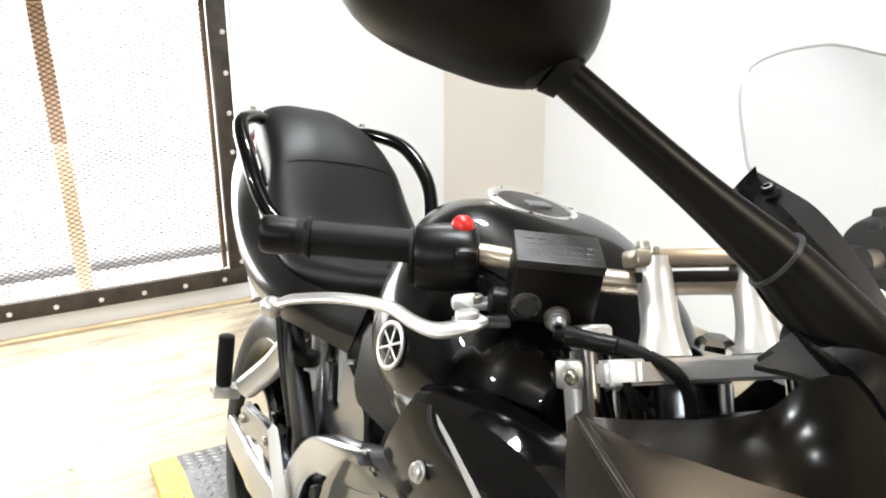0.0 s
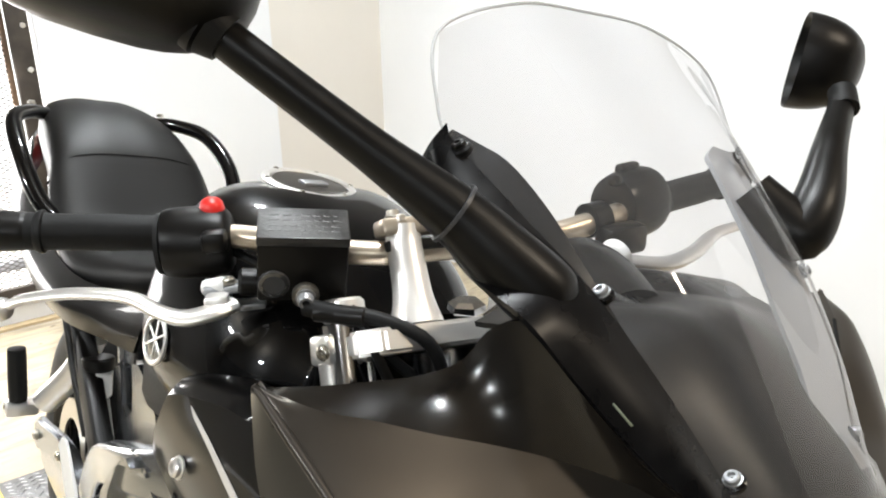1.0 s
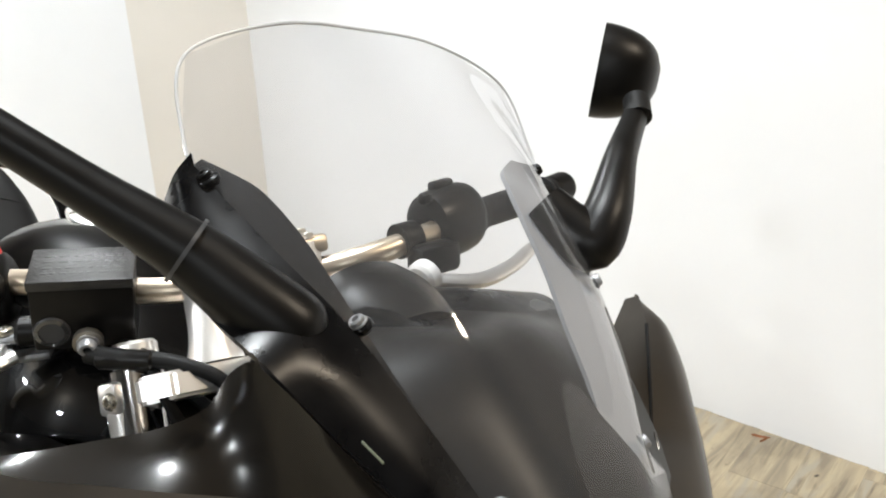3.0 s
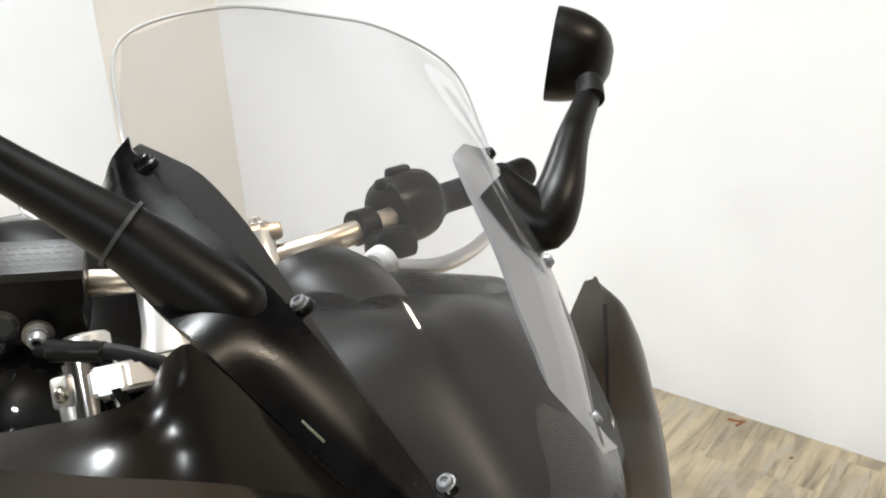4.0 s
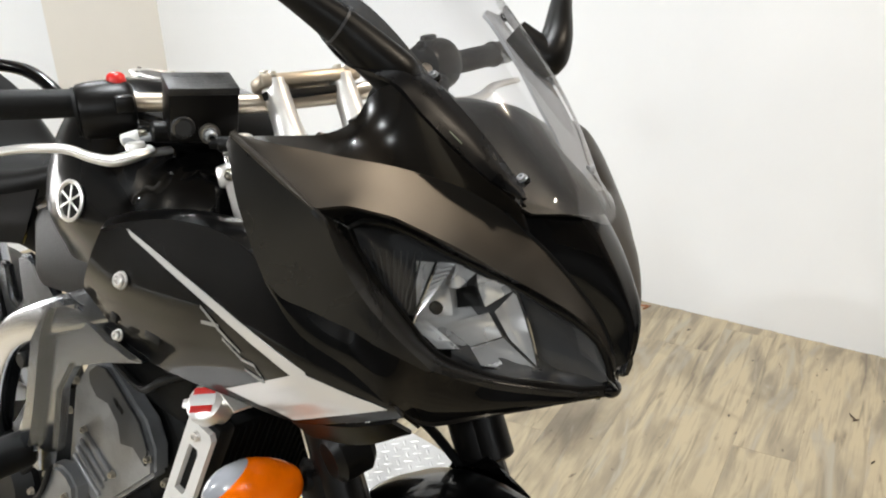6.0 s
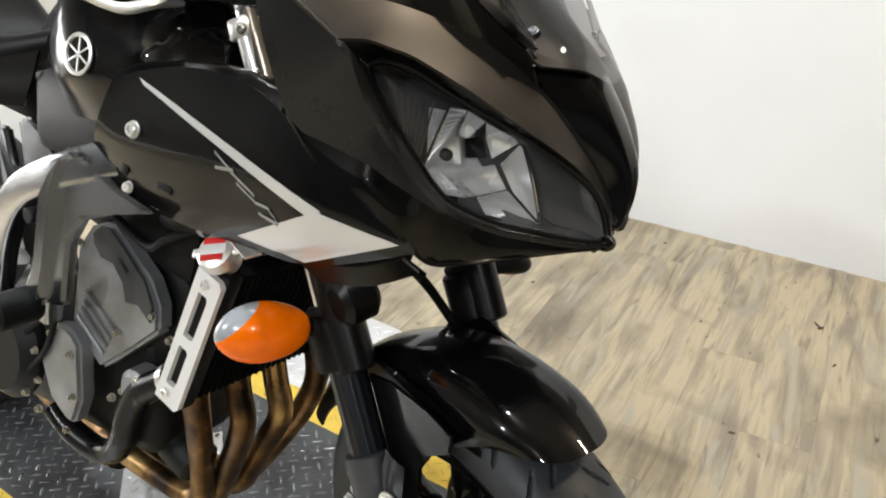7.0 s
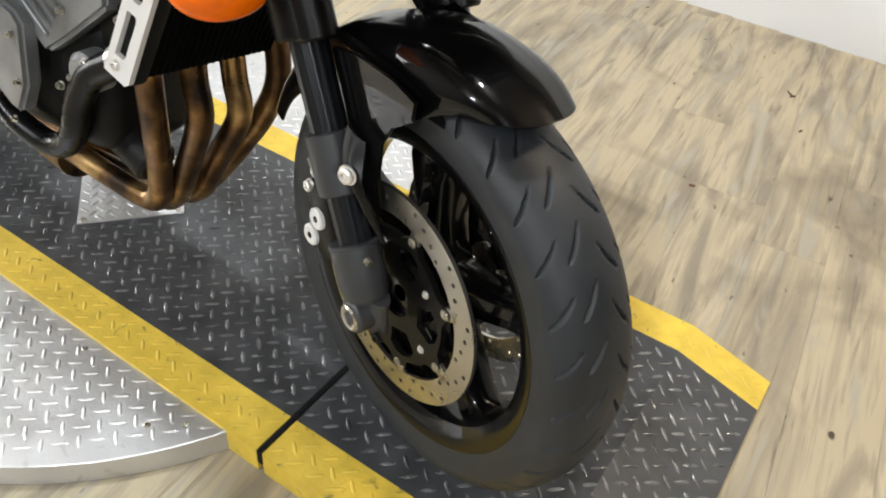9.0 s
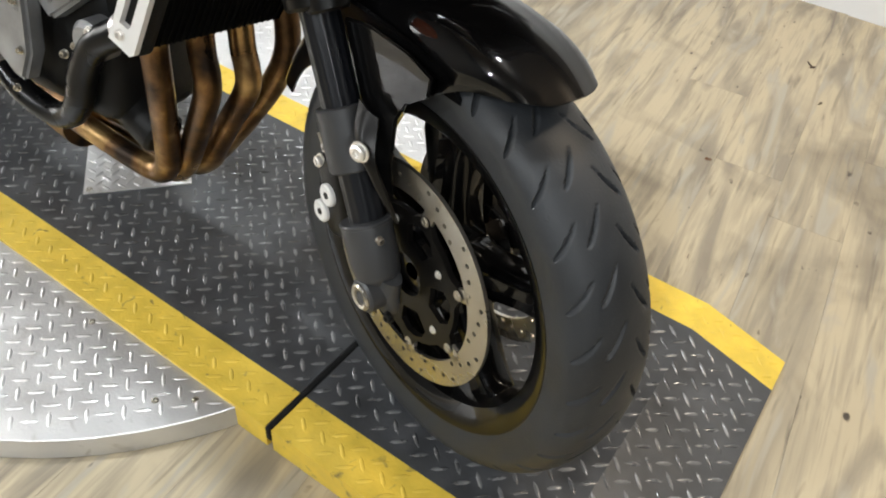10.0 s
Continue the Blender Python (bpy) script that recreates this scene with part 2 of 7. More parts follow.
# ---- mesh helpers ----
def finish(bm, sharp=38):
    bmesh.ops.recalc_face_normals(bm, faces=bm.faces)
    for f in bm.faces:
        f.smooth = True
    lim = radians(sharp)
    for e in bm.edges:
        if len(e.link_faces) == 2 and e.calc_face_angle(0) > lim:
            e.smooth = False
    return bm


def link_mesh(name, bm, mats, parent=None, label="", sharp=38, keep=False):
    if not keep:
        finish(bm, sharp)
    me = bpy.data.meshes.new(name)
    bm.to_mesh(me)
    bm.free()
    for m in (mats if isinstance(mats, (list, tuple)) else [mats]):
        me.materials.append(m)
    ob = new(name, me)
    ob.parent = parent
    if label:
        tagged(ob, label)
    return ob


def part(name, bm, mats, parent, label="", sharp=38):
    return link_mesh(name, bm, mats, parent, label, sharp)


def spline(points, n):
    """n points along a smooth curve through the given ones, evenly spaced."""
    p = np.array(points, float)
    if len(p) < 3:
        s = np.linspace(0, 1, n)[:, None]
        return p[0] * (1 - s) + p[-1] * s
    ext = np.vstack([2 * p[0] - p[1], p, 2 * p[-1] - p[-2]])
    fine = []
    for k in range(1, len(ext) - 2):
        a, b, c, d = ext[k - 1 : k + 3]
        for u in np.linspace(0, 1, 12, endpoint=False):
            fine.append(0.5 * (2 * b + (c - a) * u + (2 * a - 5 * b + 4 * c - d) * u**2 + (3 * b - a - 3 * c + d) * u**3))
    fine.append(ext[-2])
    fine = np.array(fine)
    d = np.r_[0, np.cumsum(np.linalg.norm(np.diff(fine[:, :3], axis=0), axis=1))]
    s = np.linspace(0, d[-1], n)
    return np.stack([np.interp(s, d, fine[:, k]) for k in range(fine.shape[1])], 1)


def grid_faces(bm, rows, wrap=False, mat=0):
    vs = [[bm.verts.new(p) for p in row] for row in rows]
    m = len(vs[0])
    for a, b in zip(vs[:-1], vs[1:]):
        for k in range(m if wrap else m - 1):
            q = [a[k], a[(k + 1) % m], b[(k + 1) % m], b[k]]
            if len(set(q)) == 4:
                f = bm.faces.new(q)
                f.material_index = mat
    return vs


def tube(points, radius, segs=12, n=None, cap=True, bm=None, flat=1.0, up=(0, 0, 1)):
    """A round tube along a smooth curve. radius: one, or one for each point. flat: the section's height to width."""
    bm = bm or bmesh.new()
    r = list(radius) if isinstance(radius, (list, tuple)) else [radius] * len(points)
    data = spline([[*p, q] for p, q in zip(points, r)], n or max(2, (len(points) - 1) * 6 if len(points) > 2 else 2))
    c, rad = data[:, :3], data[:, 3]
    rows, side = [], None
    for k in range(len(c)):
        t = c[min(k + 1, len(c) - 1)] - c[max(k - 1, 0)]
        t = t / (np.linalg.norm(t) + 1e-12)
        if side is None:
            side = np.cross(t, up)
            if np.linalg.norm(side) < 0.1:
                side = np.cross(t, (1, 0, 0))
        side = side - t * (side @ t)
        side /= np.linalg.norm(side)
        top = np.cross(side, t)
        rows.append([c[k] + rad[k] * (math.cos(a) * side + flat * math.sin(a) * top) for a in np.linspace(0, 2 * math.pi, segs, endpoint=False)])
    vs = grid_faces(bm, rows, wrap=True)
    if cap:
        bm.faces.new(vs[0])
        bm.faces.new(vs[-1])
    return bm


def lathe(profile, origin=(0, 0, 0), axis="y", segs=48, bm=None, start=0.0, turn=2 * math.pi, cap=False):
    """Turns (radius, along) pairs about an axis through origin."""
    bm = bm or bmesh.new()
    full = abs(turn - 2 * math.pi) < 1e-6
    rows = []
    for r, h in profile:
        row = []
        for a in np.linspace(start, start + turn, segs, endpoint=not full):
            u, v = r * math.cos(a), r * math.sin(a)
            p = {"x": (h, u, v), "y": (u, h, v), "z": (u, v, h)}[axis]
            row.append([o + q for o, q in zip(origin, p)])
        rows.append(row)
    vs = grid_faces(bm, rows, wrap=full)
    if cap and full:
        bm.faces.new(vs[0])
        bm.faces.new(vs[-1])
    return bm


def rod(a, b, r, segs=14, bm=None, bevel=0.0):
    """A cylinder from a to b, its rims eased by bevel."""
    a, b = np.array(a, float), np.array(b, float)
    t = b - a
    length = np.linalg.norm(t)
    t /= length
    side = np.cross(t, (0, 0, 1) if abs(t[2]) < 0.9 else (1, 0, 0))
    side /= np.linalg.norm(side)
    top = np.cross(side, t)
    e = min(bevel, length / 2.1, r * 0.9)
    prof = [(r, 0), (r, length)] if not e else [(r - e, 0), (r, e), (r, length - e), (r - e, length)]
    bm = bm or bmesh.new()
    rows = [[a + t * h + q * (math.cos(w) * side + math.sin(w) * top) for w in np.linspace(0, 2 * math.pi, segs, endpoint=False)] for q, h in prof]
    vs = grid_faces(bm, rows, wrap=True)
    bm.faces.new(vs[0])
    bm.faces.new(vs[-1])
    return bm


def box(size, m=None, bevel=0.0, bm=None, segs=2):
    """A box of that size about the pose m, with eased edges."""
    b2 = bmesh.new()
    bmesh.ops.create_cube(b2, size=1)
    bmesh.ops.scale(b2, vec=size, verts=b2.verts)
    if bevel:
        bmesh.ops.bevel(b2, geom=list(b2.edges), offset=bevel, segments=segs, affect="EDGES", profile=0.5)
    if m is not None:
        bmesh.ops.transform(b2, matrix=m, verts=b2.verts)
    if bm is None:
        return b2
    return merge(bm, b2)


def merge(bm, other):
    me = bpy.data.meshes.new("joint")
    other.to_mesh(me)
    other.free()
    bm.from_mesh(me)
    bpy.data.meshes.remove(me)
    return bm


def loft(curves, n=24, thick=0.004, across=None, inward=None, bm=None):
    """A shell through curves, each a list of points, side by side; thick metres deep towards the point inward."""
    rows = np.array([spline(c, n) for c in curves] if n else curves)
    n = rows.shape[1]
    if across:
        rows = np.array([spline(rows[:, k], across) for k in range(n)]).transpose(1, 0, 2)
    du, dv = np.gradient(rows, axis=0), np.gradient(rows, axis=1)
    nrm = np.cross(du, dv)
    ln = np.linalg.norm(nrm, axis=2, keepdims=True)
    nrm = nrm / np.maximum(ln, 1e-9)
    mid = rows.reshape(-1, 3).mean(0)
    aim = np.array(inward if inward is not None else (mid[0] - 0.1, 0, mid[2] - 0.05), float)
    if (nrm * (aim - rows)).sum() < 0:
        nrm = -nrm
    bm = bm or bmesh.new()
    if not thick:
        grid_faces(bm, rows)
        return bm
    back = rows + nrm * thick
    a, b = grid_faces(bm, rows), grid_faces(bm, back)
    edge = lambda v: v[0] + [r[-1] for r in v[1:-1]] + v[-1][::-1] + [r[0] for r in v[-2:0:-1]]  # noqa: E731
    ea, eb = edge(a), edge(b)
    for k in range(len(ea)):
        q = [ea[k], ea[(k + 1) % len(ea)], eb[(k + 1) % len(ea)], eb[k]]
        bm.faces.new(q)
    bmesh.ops.remove_doubles(bm, verts=bm.verts, dist=1e-5)
    return bm


# the plane of symmetry of the bodywork, a little off the plane of the front wheel
MID, ACROSS = np.array((0, 0, 0.745)), np.array((0.0751, 0.99565, 0.0550))


def flip(points):
    """The points mirrored to the other side of the bodywork."""
    return [tuple(np.array(p) - 2 * ((np.array(p) - MID) @ ACROSS) * ACROSS) for p in points]


def plate(outline, holes=(), thick=0.005, m=None, bm=None):
    """A flat plate in x and y with holes through it, thick along z, at the pose m."""
    from mathutils.geometry import delaunay_2d_cdt
    loops, verts, edges = [outline, *holes], [], []
    for lp in loops:
        k = len(verts)
        verts += [Vector((p[0], p[1])) for p in lp]
        edges += [(k + i, k + (i + 1) % len(lp)) for i in range(len(lp))]
    vv, ee, ff, *_ = delaunay_2d_cdt(verts, edges, [], 0, 1e-6)

    def within(p, loop):
        odd = False
        for (ax, ay), (bx, by) in zip([q[:2] for q in loop], [q[:2] for q in loop[1:] + loop[:1]]):
            if (ay > p[1]) != (by > p[1]) and p[0] < (bx - ax) * (p[1] - ay) / (by - ay) + ax:
                odd = not odd
        return odd

    mid = [sum((vv[i] for i in f), Vector((0, 0))) / len(f) for f in ff]
    ff = [f for f, c in zip(ff, mid) if within(c, list(outline)) and not any(within(c, list(h)) for h in holes)]
    b2 = bmesh.new()
    lo = [b2.verts.new((v[0], v[1], 0)) for v in vv]
    hi = [b2.verts.new((v[0], v[1], thick)) for v in vv]
    count = {}
    for f in ff:
        b2.faces.new([lo[i] for i in reversed(f)])
        b2.faces.new([hi[i] for i in f])
        for i in range(len(f)):
            key = (f[i], f[(i + 1) % len(f)])
            count[key] = count.get(key, 0) + 1
    for (i, j) in count:
        if (j, i) not in count:
            b2.faces.new([lo[i], lo[j], hi[j], hi[i]])
    bmesh.ops.delete(b2, geom=[v for v in b2.verts if not v.link_faces], context="VERTS")
    if m is not None:
        bmesh.ops.transform(b2, matrix=m, verts=b2.verts)
    if bm is None:
        return b2
    return merge(bm, b2)


def circle(r, n=16, c=(0, 0)):
    return [(c[0] + r * math.cos(a), c[1] + r * math.sin(a)) for a in np.linspace(0, 2 * math.pi, n, endpoint=False)]


def frame_of(o, x, up):
    """The pose at o whose x axis points along x and whose z axis lies nearest to up."""
    x = Vector(x).normalized()
    y = Vector(up).cross(x).normalized()
    z = x.cross(y)
    return Matrix(((x.x, y.x, z.x, o[0]), (x.y, y.y, z.y, o[1]), (x.z, y.z, z.z, o[2]), (0, 0, 0, 1)))


def bolt(p, d, r=0.007, h=0.006, bm=None):
    """A domed bolt head with a socket at p, facing along d."""
    m = frame_of(p, d, (0.1, 0.2, 1)) @ Matrix.Rotation(radians(90), 4, "Y")
    b2 = lathe([(r * 1.25, 0), (r * 1.25, h * 0.2), (r, h * 0.25), (r, h * 0.8), (r * 0.8, h), (r * 0.5, h), (r * 0.45, h * 0.5), (0.0005, h * 0.5)], axis="z", segs=14)
    bmesh.ops.transform(b2, matrix=m, verts=b2.verts)
    return b2 if bm is None else merge(bm, b2)

# ---- the room ----
FLOOR = -0.052
X0, X1, Y0, Y1, TOP = -3.0, 5.0, -6.0, 2.145, 3.1


def slab(name, lo, hi, mat, bevel=0.0):
    size = [b - a for a, b in zip(lo, hi)]
    bm = box(size, Matrix.Translation([(a + b) / 2 for a, b in zip(lo, hi)]), bevel)
    return link_mesh(name, bm, mat)


floor = tagged(slab("floor", (-7.0, Y0 - 0.1, FLOOR - 0.1), (X1 + 0.1, Y1 + 0.1, FLOOR - 0.004), PLANK), "limed wood plank floor with tan and grey streaks", "floor", kind="structure")
tagged(slab("wall_north", (X0 - 0.1, Y1, FLOOR - 0.1), (X1 + 0.1, Y1 + 0.12, 1.6), WALL), "plain white painted wall", "wall", kind="structure")
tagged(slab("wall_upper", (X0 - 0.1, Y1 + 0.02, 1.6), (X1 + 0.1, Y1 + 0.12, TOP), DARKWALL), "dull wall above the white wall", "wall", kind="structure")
tagged(slab("wall_east", (X1, Y0, FLOOR - 0.1), (X1 + 0.12, Y1, TOP), FARWALL), "pale grey wall at the far end of the showroom", "wall", kind="structure")
tagged(slab("wall_south", (-7.0, Y0 - 0.12, FLOOR - 0.1), (X1 + 0.12, Y0, TOP), FARWALL), "pale grey wall across the showroom", "wall", kind="structure")
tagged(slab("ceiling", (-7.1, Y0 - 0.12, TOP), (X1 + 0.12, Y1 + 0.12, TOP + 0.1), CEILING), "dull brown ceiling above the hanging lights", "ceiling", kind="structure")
# the wall behind the motorcycle's tail, with the mesh opening in it
tagged(slab("wall_west", (X0 - 0.12, 0.60, FLOOR - 0.1), (X0 + 0.03, 1.55, 1.6), WALL), "white painted wall panel beside the mesh gate", "wall", kind="structure")
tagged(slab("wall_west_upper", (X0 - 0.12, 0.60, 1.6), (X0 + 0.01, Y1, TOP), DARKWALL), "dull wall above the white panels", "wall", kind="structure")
# the corner's shade is put into the wall colour as a cream tint
tagged(slab("wall_corner", (X0 - 0.12, 1.55, FLOOR - 0.1), (X0, Y1, 1.6), material("cream_wall_paint", (0.73, 0.69, 0.63), 0.6, bump=0.12, scale=90, vary=0.03, vary_scale=1.5)), "cream painted wall in the corner", "wall", kind="structure")
tagged(slab("sill", (X0 - 0.12, Y0, FLOOR - 0.1), (X0 - 0.02, 0.60, 0.045), WALL, 0.004), "low white sill under the mesh gate", "sill", kind="structure")
tagged(slab("trim", (X0 - 0.02, Y0, FLOOR - 0.02), (X0 + 0.02, 0.60, FLOOR + 0.012), material("tan_trim", (0.42, 0.33, 0.2), 0.6, vary=0.15)), "tan strip along the foot of the sill", "trim", kind="structure")
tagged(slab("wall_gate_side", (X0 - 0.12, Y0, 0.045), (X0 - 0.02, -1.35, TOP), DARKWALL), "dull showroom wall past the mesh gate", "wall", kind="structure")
# added above the gate to block the bay's glare from the bodywork
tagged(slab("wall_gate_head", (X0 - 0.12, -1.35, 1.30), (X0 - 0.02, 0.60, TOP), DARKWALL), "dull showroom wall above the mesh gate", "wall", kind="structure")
tagged(slab("wall_far", (-7.1, Y0, FLOOR - 0.1), (-7.0, Y1, TOP), WALL), "white wall of the bright bay behind the gate", "wall", kind="structure")
tagged(slab("wall_bay", (-7.0, 0.75, FLOOR - 0.1), (X0 - 0.12, 0.87, TOP), WALL), "white side wall of the bright bay", "wall", kind="structure")


def mesh_gate():
    """A steel frame with expanded metal mesh, bolted over the opening."""
    root = tagged(new("mesh_gate"), "dark steel frame with diamond expanded metal mesh over the opening", "gate")
    y0, y1, z0, z1, w = -1.35, 0.585, 0.045, 1.30, 0.072
    x = X0 + 0.01
    for a, b in (((y0, z0), (y1, z0 + w)), ((y0, z1 - w), (y1, z1)), ((y1 - w, z0 + w), (y1, z1 - w)), ((y0, z0 + w), (y0 + w, z1 - w))):
        bm = box((0.03, b[0] - a[0], b[1] - a[1]), Matrix.Translation((x, (a[0] + b[0]) / 2, (a[1] + b[1]) / 2)), 0.003)
        part("frame_bar", bm, RUST, root, "rusty dark steel bar")
    rail = box((0.02, 0.02, z1 - z0 - 2 * w), Matrix.Translation((x - 0.03, y1 - w - 0.012, (z0 + z1) / 2)), 0.002)
    part("inner_bar", rail, material("brown_primer", (0.16, 0.10, 0.06), 0.6, bump=0.2, vary=0.3), root)
    for k in range(9):
        for y, z in ((y1 - 0.02, z0 + 0.10 + 0.16 * k), ):
            if z < z1:
                part("bolt", bolt((x + 0.015, y, z), (1, 0, 0), 0.008, 0.005), ALLOY, root, "bright round bolt head")
    for k in range(8):
        part("bolt", bolt((x + 0.015, y1 - 0.10 - 0.165 * k, z0 + 0.03), (1, 0, 0), 0.008, 0.005), ALLOY, root, "bright round bolt head")
    bm = bmesh.new()
    pw, ph, t = 0.034, 0.019, 0.0034
    for i in range(int((y1 - y0 - 2 * w) / pw)):
        for j in range(int((z1 - z0 - 2 * w) / ph)):
            cy, cz = y0 + w + pw * (i + 0.5), z0 + w + ph * (j + 0.5)
            if cy < -1.3:
                continue
            for (ay, az), (by, bz) in (((-pw / 2, 0), (0, ph / 2)), ((0, ph / 2), (pw / 2, 0)), ((pw / 2, 0), (0, -ph / 2)), ((0, -ph / 2), (-pw / 2, 0))):
                p, q = Vector((x, cy + ay, cz + az)), Vector((x, cy + by, cz + bz))
                up = Vector((0, -(q - p).z, (q - p).y)).normalized() * t / 2
                vs = [bm.verts.new(v) for v in (p - up, q - up, q + up, p + up)]
                ws = [bm.verts.new(v + Vector((-0.002, 0, 0))) for v in (p - up, q - up, q + up, p + up)]
                bm.faces.new(vs)
                bm.faces.new((vs[3], vs[2], ws[2], ws[3]))
                bm.faces.new((vs[0], vs[1], ws[1], ws[0]))
    ob = link_mesh("expanded_mesh", bm, MESHSTEEL, root, keep=True)
    tagged(ob, "diamond expanded metal mesh", kind="stuff")


mesh_gate()


def rack_post():
    root = tagged(new("rack_post"), "orange steel rack post standing behind the mesh", "post")
    part("upright", box((0.05, 0.06, 2.2), Matrix.Translation((-3.25, -0.075, 1.1 + FLOOR)) @ Matrix.Rotation(radians(1.5), 4, "X"), 0.003), ORANGEPOST, root)
    part("base_plate", box((0.10, 0.11, 0.01), Matrix.Translation((-3.25, -0.05, FLOOR + 0.005)), 0.002), ORANGEPOST, root)


rack_post()
# grey strip drawn for the shadow line at the foot of the white sheet
tagged(slab("kerb", (-3.80, -1.9, FLOOR - 0.004), (-3.74, 0.75, FLOOR + 0.035), material("grey_kerb_paint", (0.16, 0.16, 0.17), 0.6, bump=0.2, vary=0.2), 0.004), "low grey kerb on the floor of the bright bay", "kerb", kind="structure")


def ceiling_light(x, y, watts, tint):
    """A panel light hung on two rods, shining down, with an added lamp that brightens the ceiling."""
    root = tagged(new("ceiling_light"), "white panel light hung from the ceiling, switched on", "light", "ceiling lights")
    root.matrix_world = pose(x, y, TOP)
    part("housing", box((0.30, 0.20, 0.05), Matrix.Translation((0, 0, -0.475)), 0.006), CEIL, root)
    for sd in (-1, 1):
        part("rod", rod((sd * 0.10, 0, 0.0), (sd * 0.10, 0, -0.455), 0.006, 8), STEEL, root)
    part("diffuser", box((0.24, 0.14, 0.010), Matrix.Translation((0, 0, -0.504)), 0.002), emitter("lit_diffuser", (1, 0.97, 0.93), 12), root, "glowing diffuser")
    area_lamp("panel_lamp", pose(x, y, TOP - 0.52), 0.24, 0.14, watts, tint)
    # added lamp: brightens the unseen ceiling that the glossy parts reflect
    area_lamp("panel_uplight", pose(x, y, TOP - 0.44, 180), 0.24, 0.14, 0.35 * watts, tint)


WARM, COOL = (1, 0.85, 0.66), (0.92, 0.97, 1.0)
for lx, ly, lw, tint in ((-1.6, -2.6, 68, COOL), (0.9, -2.8, 62, COOL), (-1.9, 1.0, 26, COOL), (-0.3, 0.45, 32, COOL), (1.4, 1.35, 24, WARM), (3.2, -2.4, 54, COOL)):
    ceiling_light(lx, ly, lw, tint)
# daylight in the bay behind the mesh
area_lamp("bay_daylight", pose(-5.0, -0.8, TOP - 0.05), 2.6, 2.0, 350, (1, 0.99, 0.97))
area_lamp("opening_daylight", look((X0 - 0.10, -0.4, 0.75), (X0 + 0.6, -0.3, 0.0)), 1.7, 1.1, 55, (1, 0.99, 0.97))

# ---- the platform with its turntable ----
WIDE, BORDER, THICK = 0.655, 0.075, 0.05
FRONT, BACK, GAP, BEND, BEND_BACK = 0.585, -1.87, 0.0, 0.43, -1.715


def platform_section(name, x_flat0, x_flat1, x_end):
    """A low drive-on strip of plate: black between yellow borders, its outer end sloping to the floor."""
    root = tagged(new(name), "low black diamond plate ramp strip with yellow painted edges", "platform")
    bands = (("deck", BORDER, WIDE - BORDER, BLACKPLATE, "black painted diamond plate"), ("border", 0.0, BORDER, YELLOW, "yellow painted edge"), ("border", WIDE - BORDER, WIDE, YELLOW, "yellow painted edge"))
    xs = [x_flat0, x_flat1] + ([x_end] if x_end is not None else [])
    xs.sort()
    for nm, ya, yb, mat, lab in bands:
        bm = bmesh.new()
        zs = [-(THICK - 0.006) if x == x_end else 0.0 for x in xs]
        rows = [[(x, y, z) for x, z in zip(xs, zs)] for y in (ya, yb)]
        rows += [[(x, y, FLOOR + 0.001) for x in xs] for y in (yb, ya)]
        rows.append(rows[0])
        vs = grid_faces(bm, rows)
        bmesh.ops.remove_doubles(bm, verts=bm.verts, dist=1e-5)
        bmesh.ops.holes_fill(bm, edges=bm.edges)
        part(nm, bm, mat, root, lab, sharp=3)
    return root


def height(x):
    if x > BEND:
        return -(THICK - 0.006) * (x - BEND) / (FRONT - BEND)
    if x < BEND_BACK:
        return -(THICK - 0.006) * (BEND_BACK - x) / (BEND_BACK - BACK)
    return 0.0


def tread(bm, x, y, z, ang, size=1.0, slope=0.0):
    """One raised lozenge of diamond plate."""
    l, w, h = 0.0146 * size, 0.0030 * size, 0.0024
    c, s = math.cos(ang), math.sin(ang)
    pts = [(-l, 0, 0), (-l * 0.45, -w, 0), (l * 0.45, -w, 0), (l, 0, 0), (l * 0.45, w, 0), (-l * 0.45, w, 0), (-l * 0.5, 0, h), (l * 0.5, 0, h)]
    v = [bm.verts.new((x + c * a - s * b, y + s * a + c * b, z + k + slope * (c * a - s * b))) for a, b, k in pts]
    for q in ((0, 1, 6), (1, 2, 7, 6), (2, 3, 7), (3, 4, 7), (4, 5, 6, 7), (5, 0, 6)):
        f = bm.faces.new([v[i] for i in q])
        f.smooth = True


def treads(inside, x0, x1, y0, y1, pitch=0.0259, phase=0.0):
    """Lozenges in two alternating directions wherever inside(x, y)."""
    bm = bmesh.new()
    half = pitch / math.sqrt(2)
    for i in range(int((x1 - x0) / half) + 2):
        for j in range(int((y1 - y0) / half) + 2):
            if (i + j) % 2:
                continue
            x, y = x0 + half * i, y0 + half * j
            if not inside(x, y):
                continue
            sl = 0.0 if BEND_BACK < x < BEND else (-0.28 if x >= BEND else 0.28)
            tread(bm, x, y, height(x) if inside is not in_disc else -0.006, radians(42 if i % 2 else 138) + phase, 1.0, sl if inside is not in_disc else 0)
    return bm


CX, CY, RADIUS = -0.665, 0.325, 0.68


def in_disc(x, y):
    return math.hypot(x - CX, y - CY) < RADIUS - 0.015 and not -0.012 < y < WIDE + 0.012


def clear_of_patch(x, y):
    return abs((x + 0.64) * 0.66 + (y - 0.303) * 0.75) > 0.107 or abs(-(x + 0.64) * 0.75 + (y - 0.303) * 0.66) > 0.107


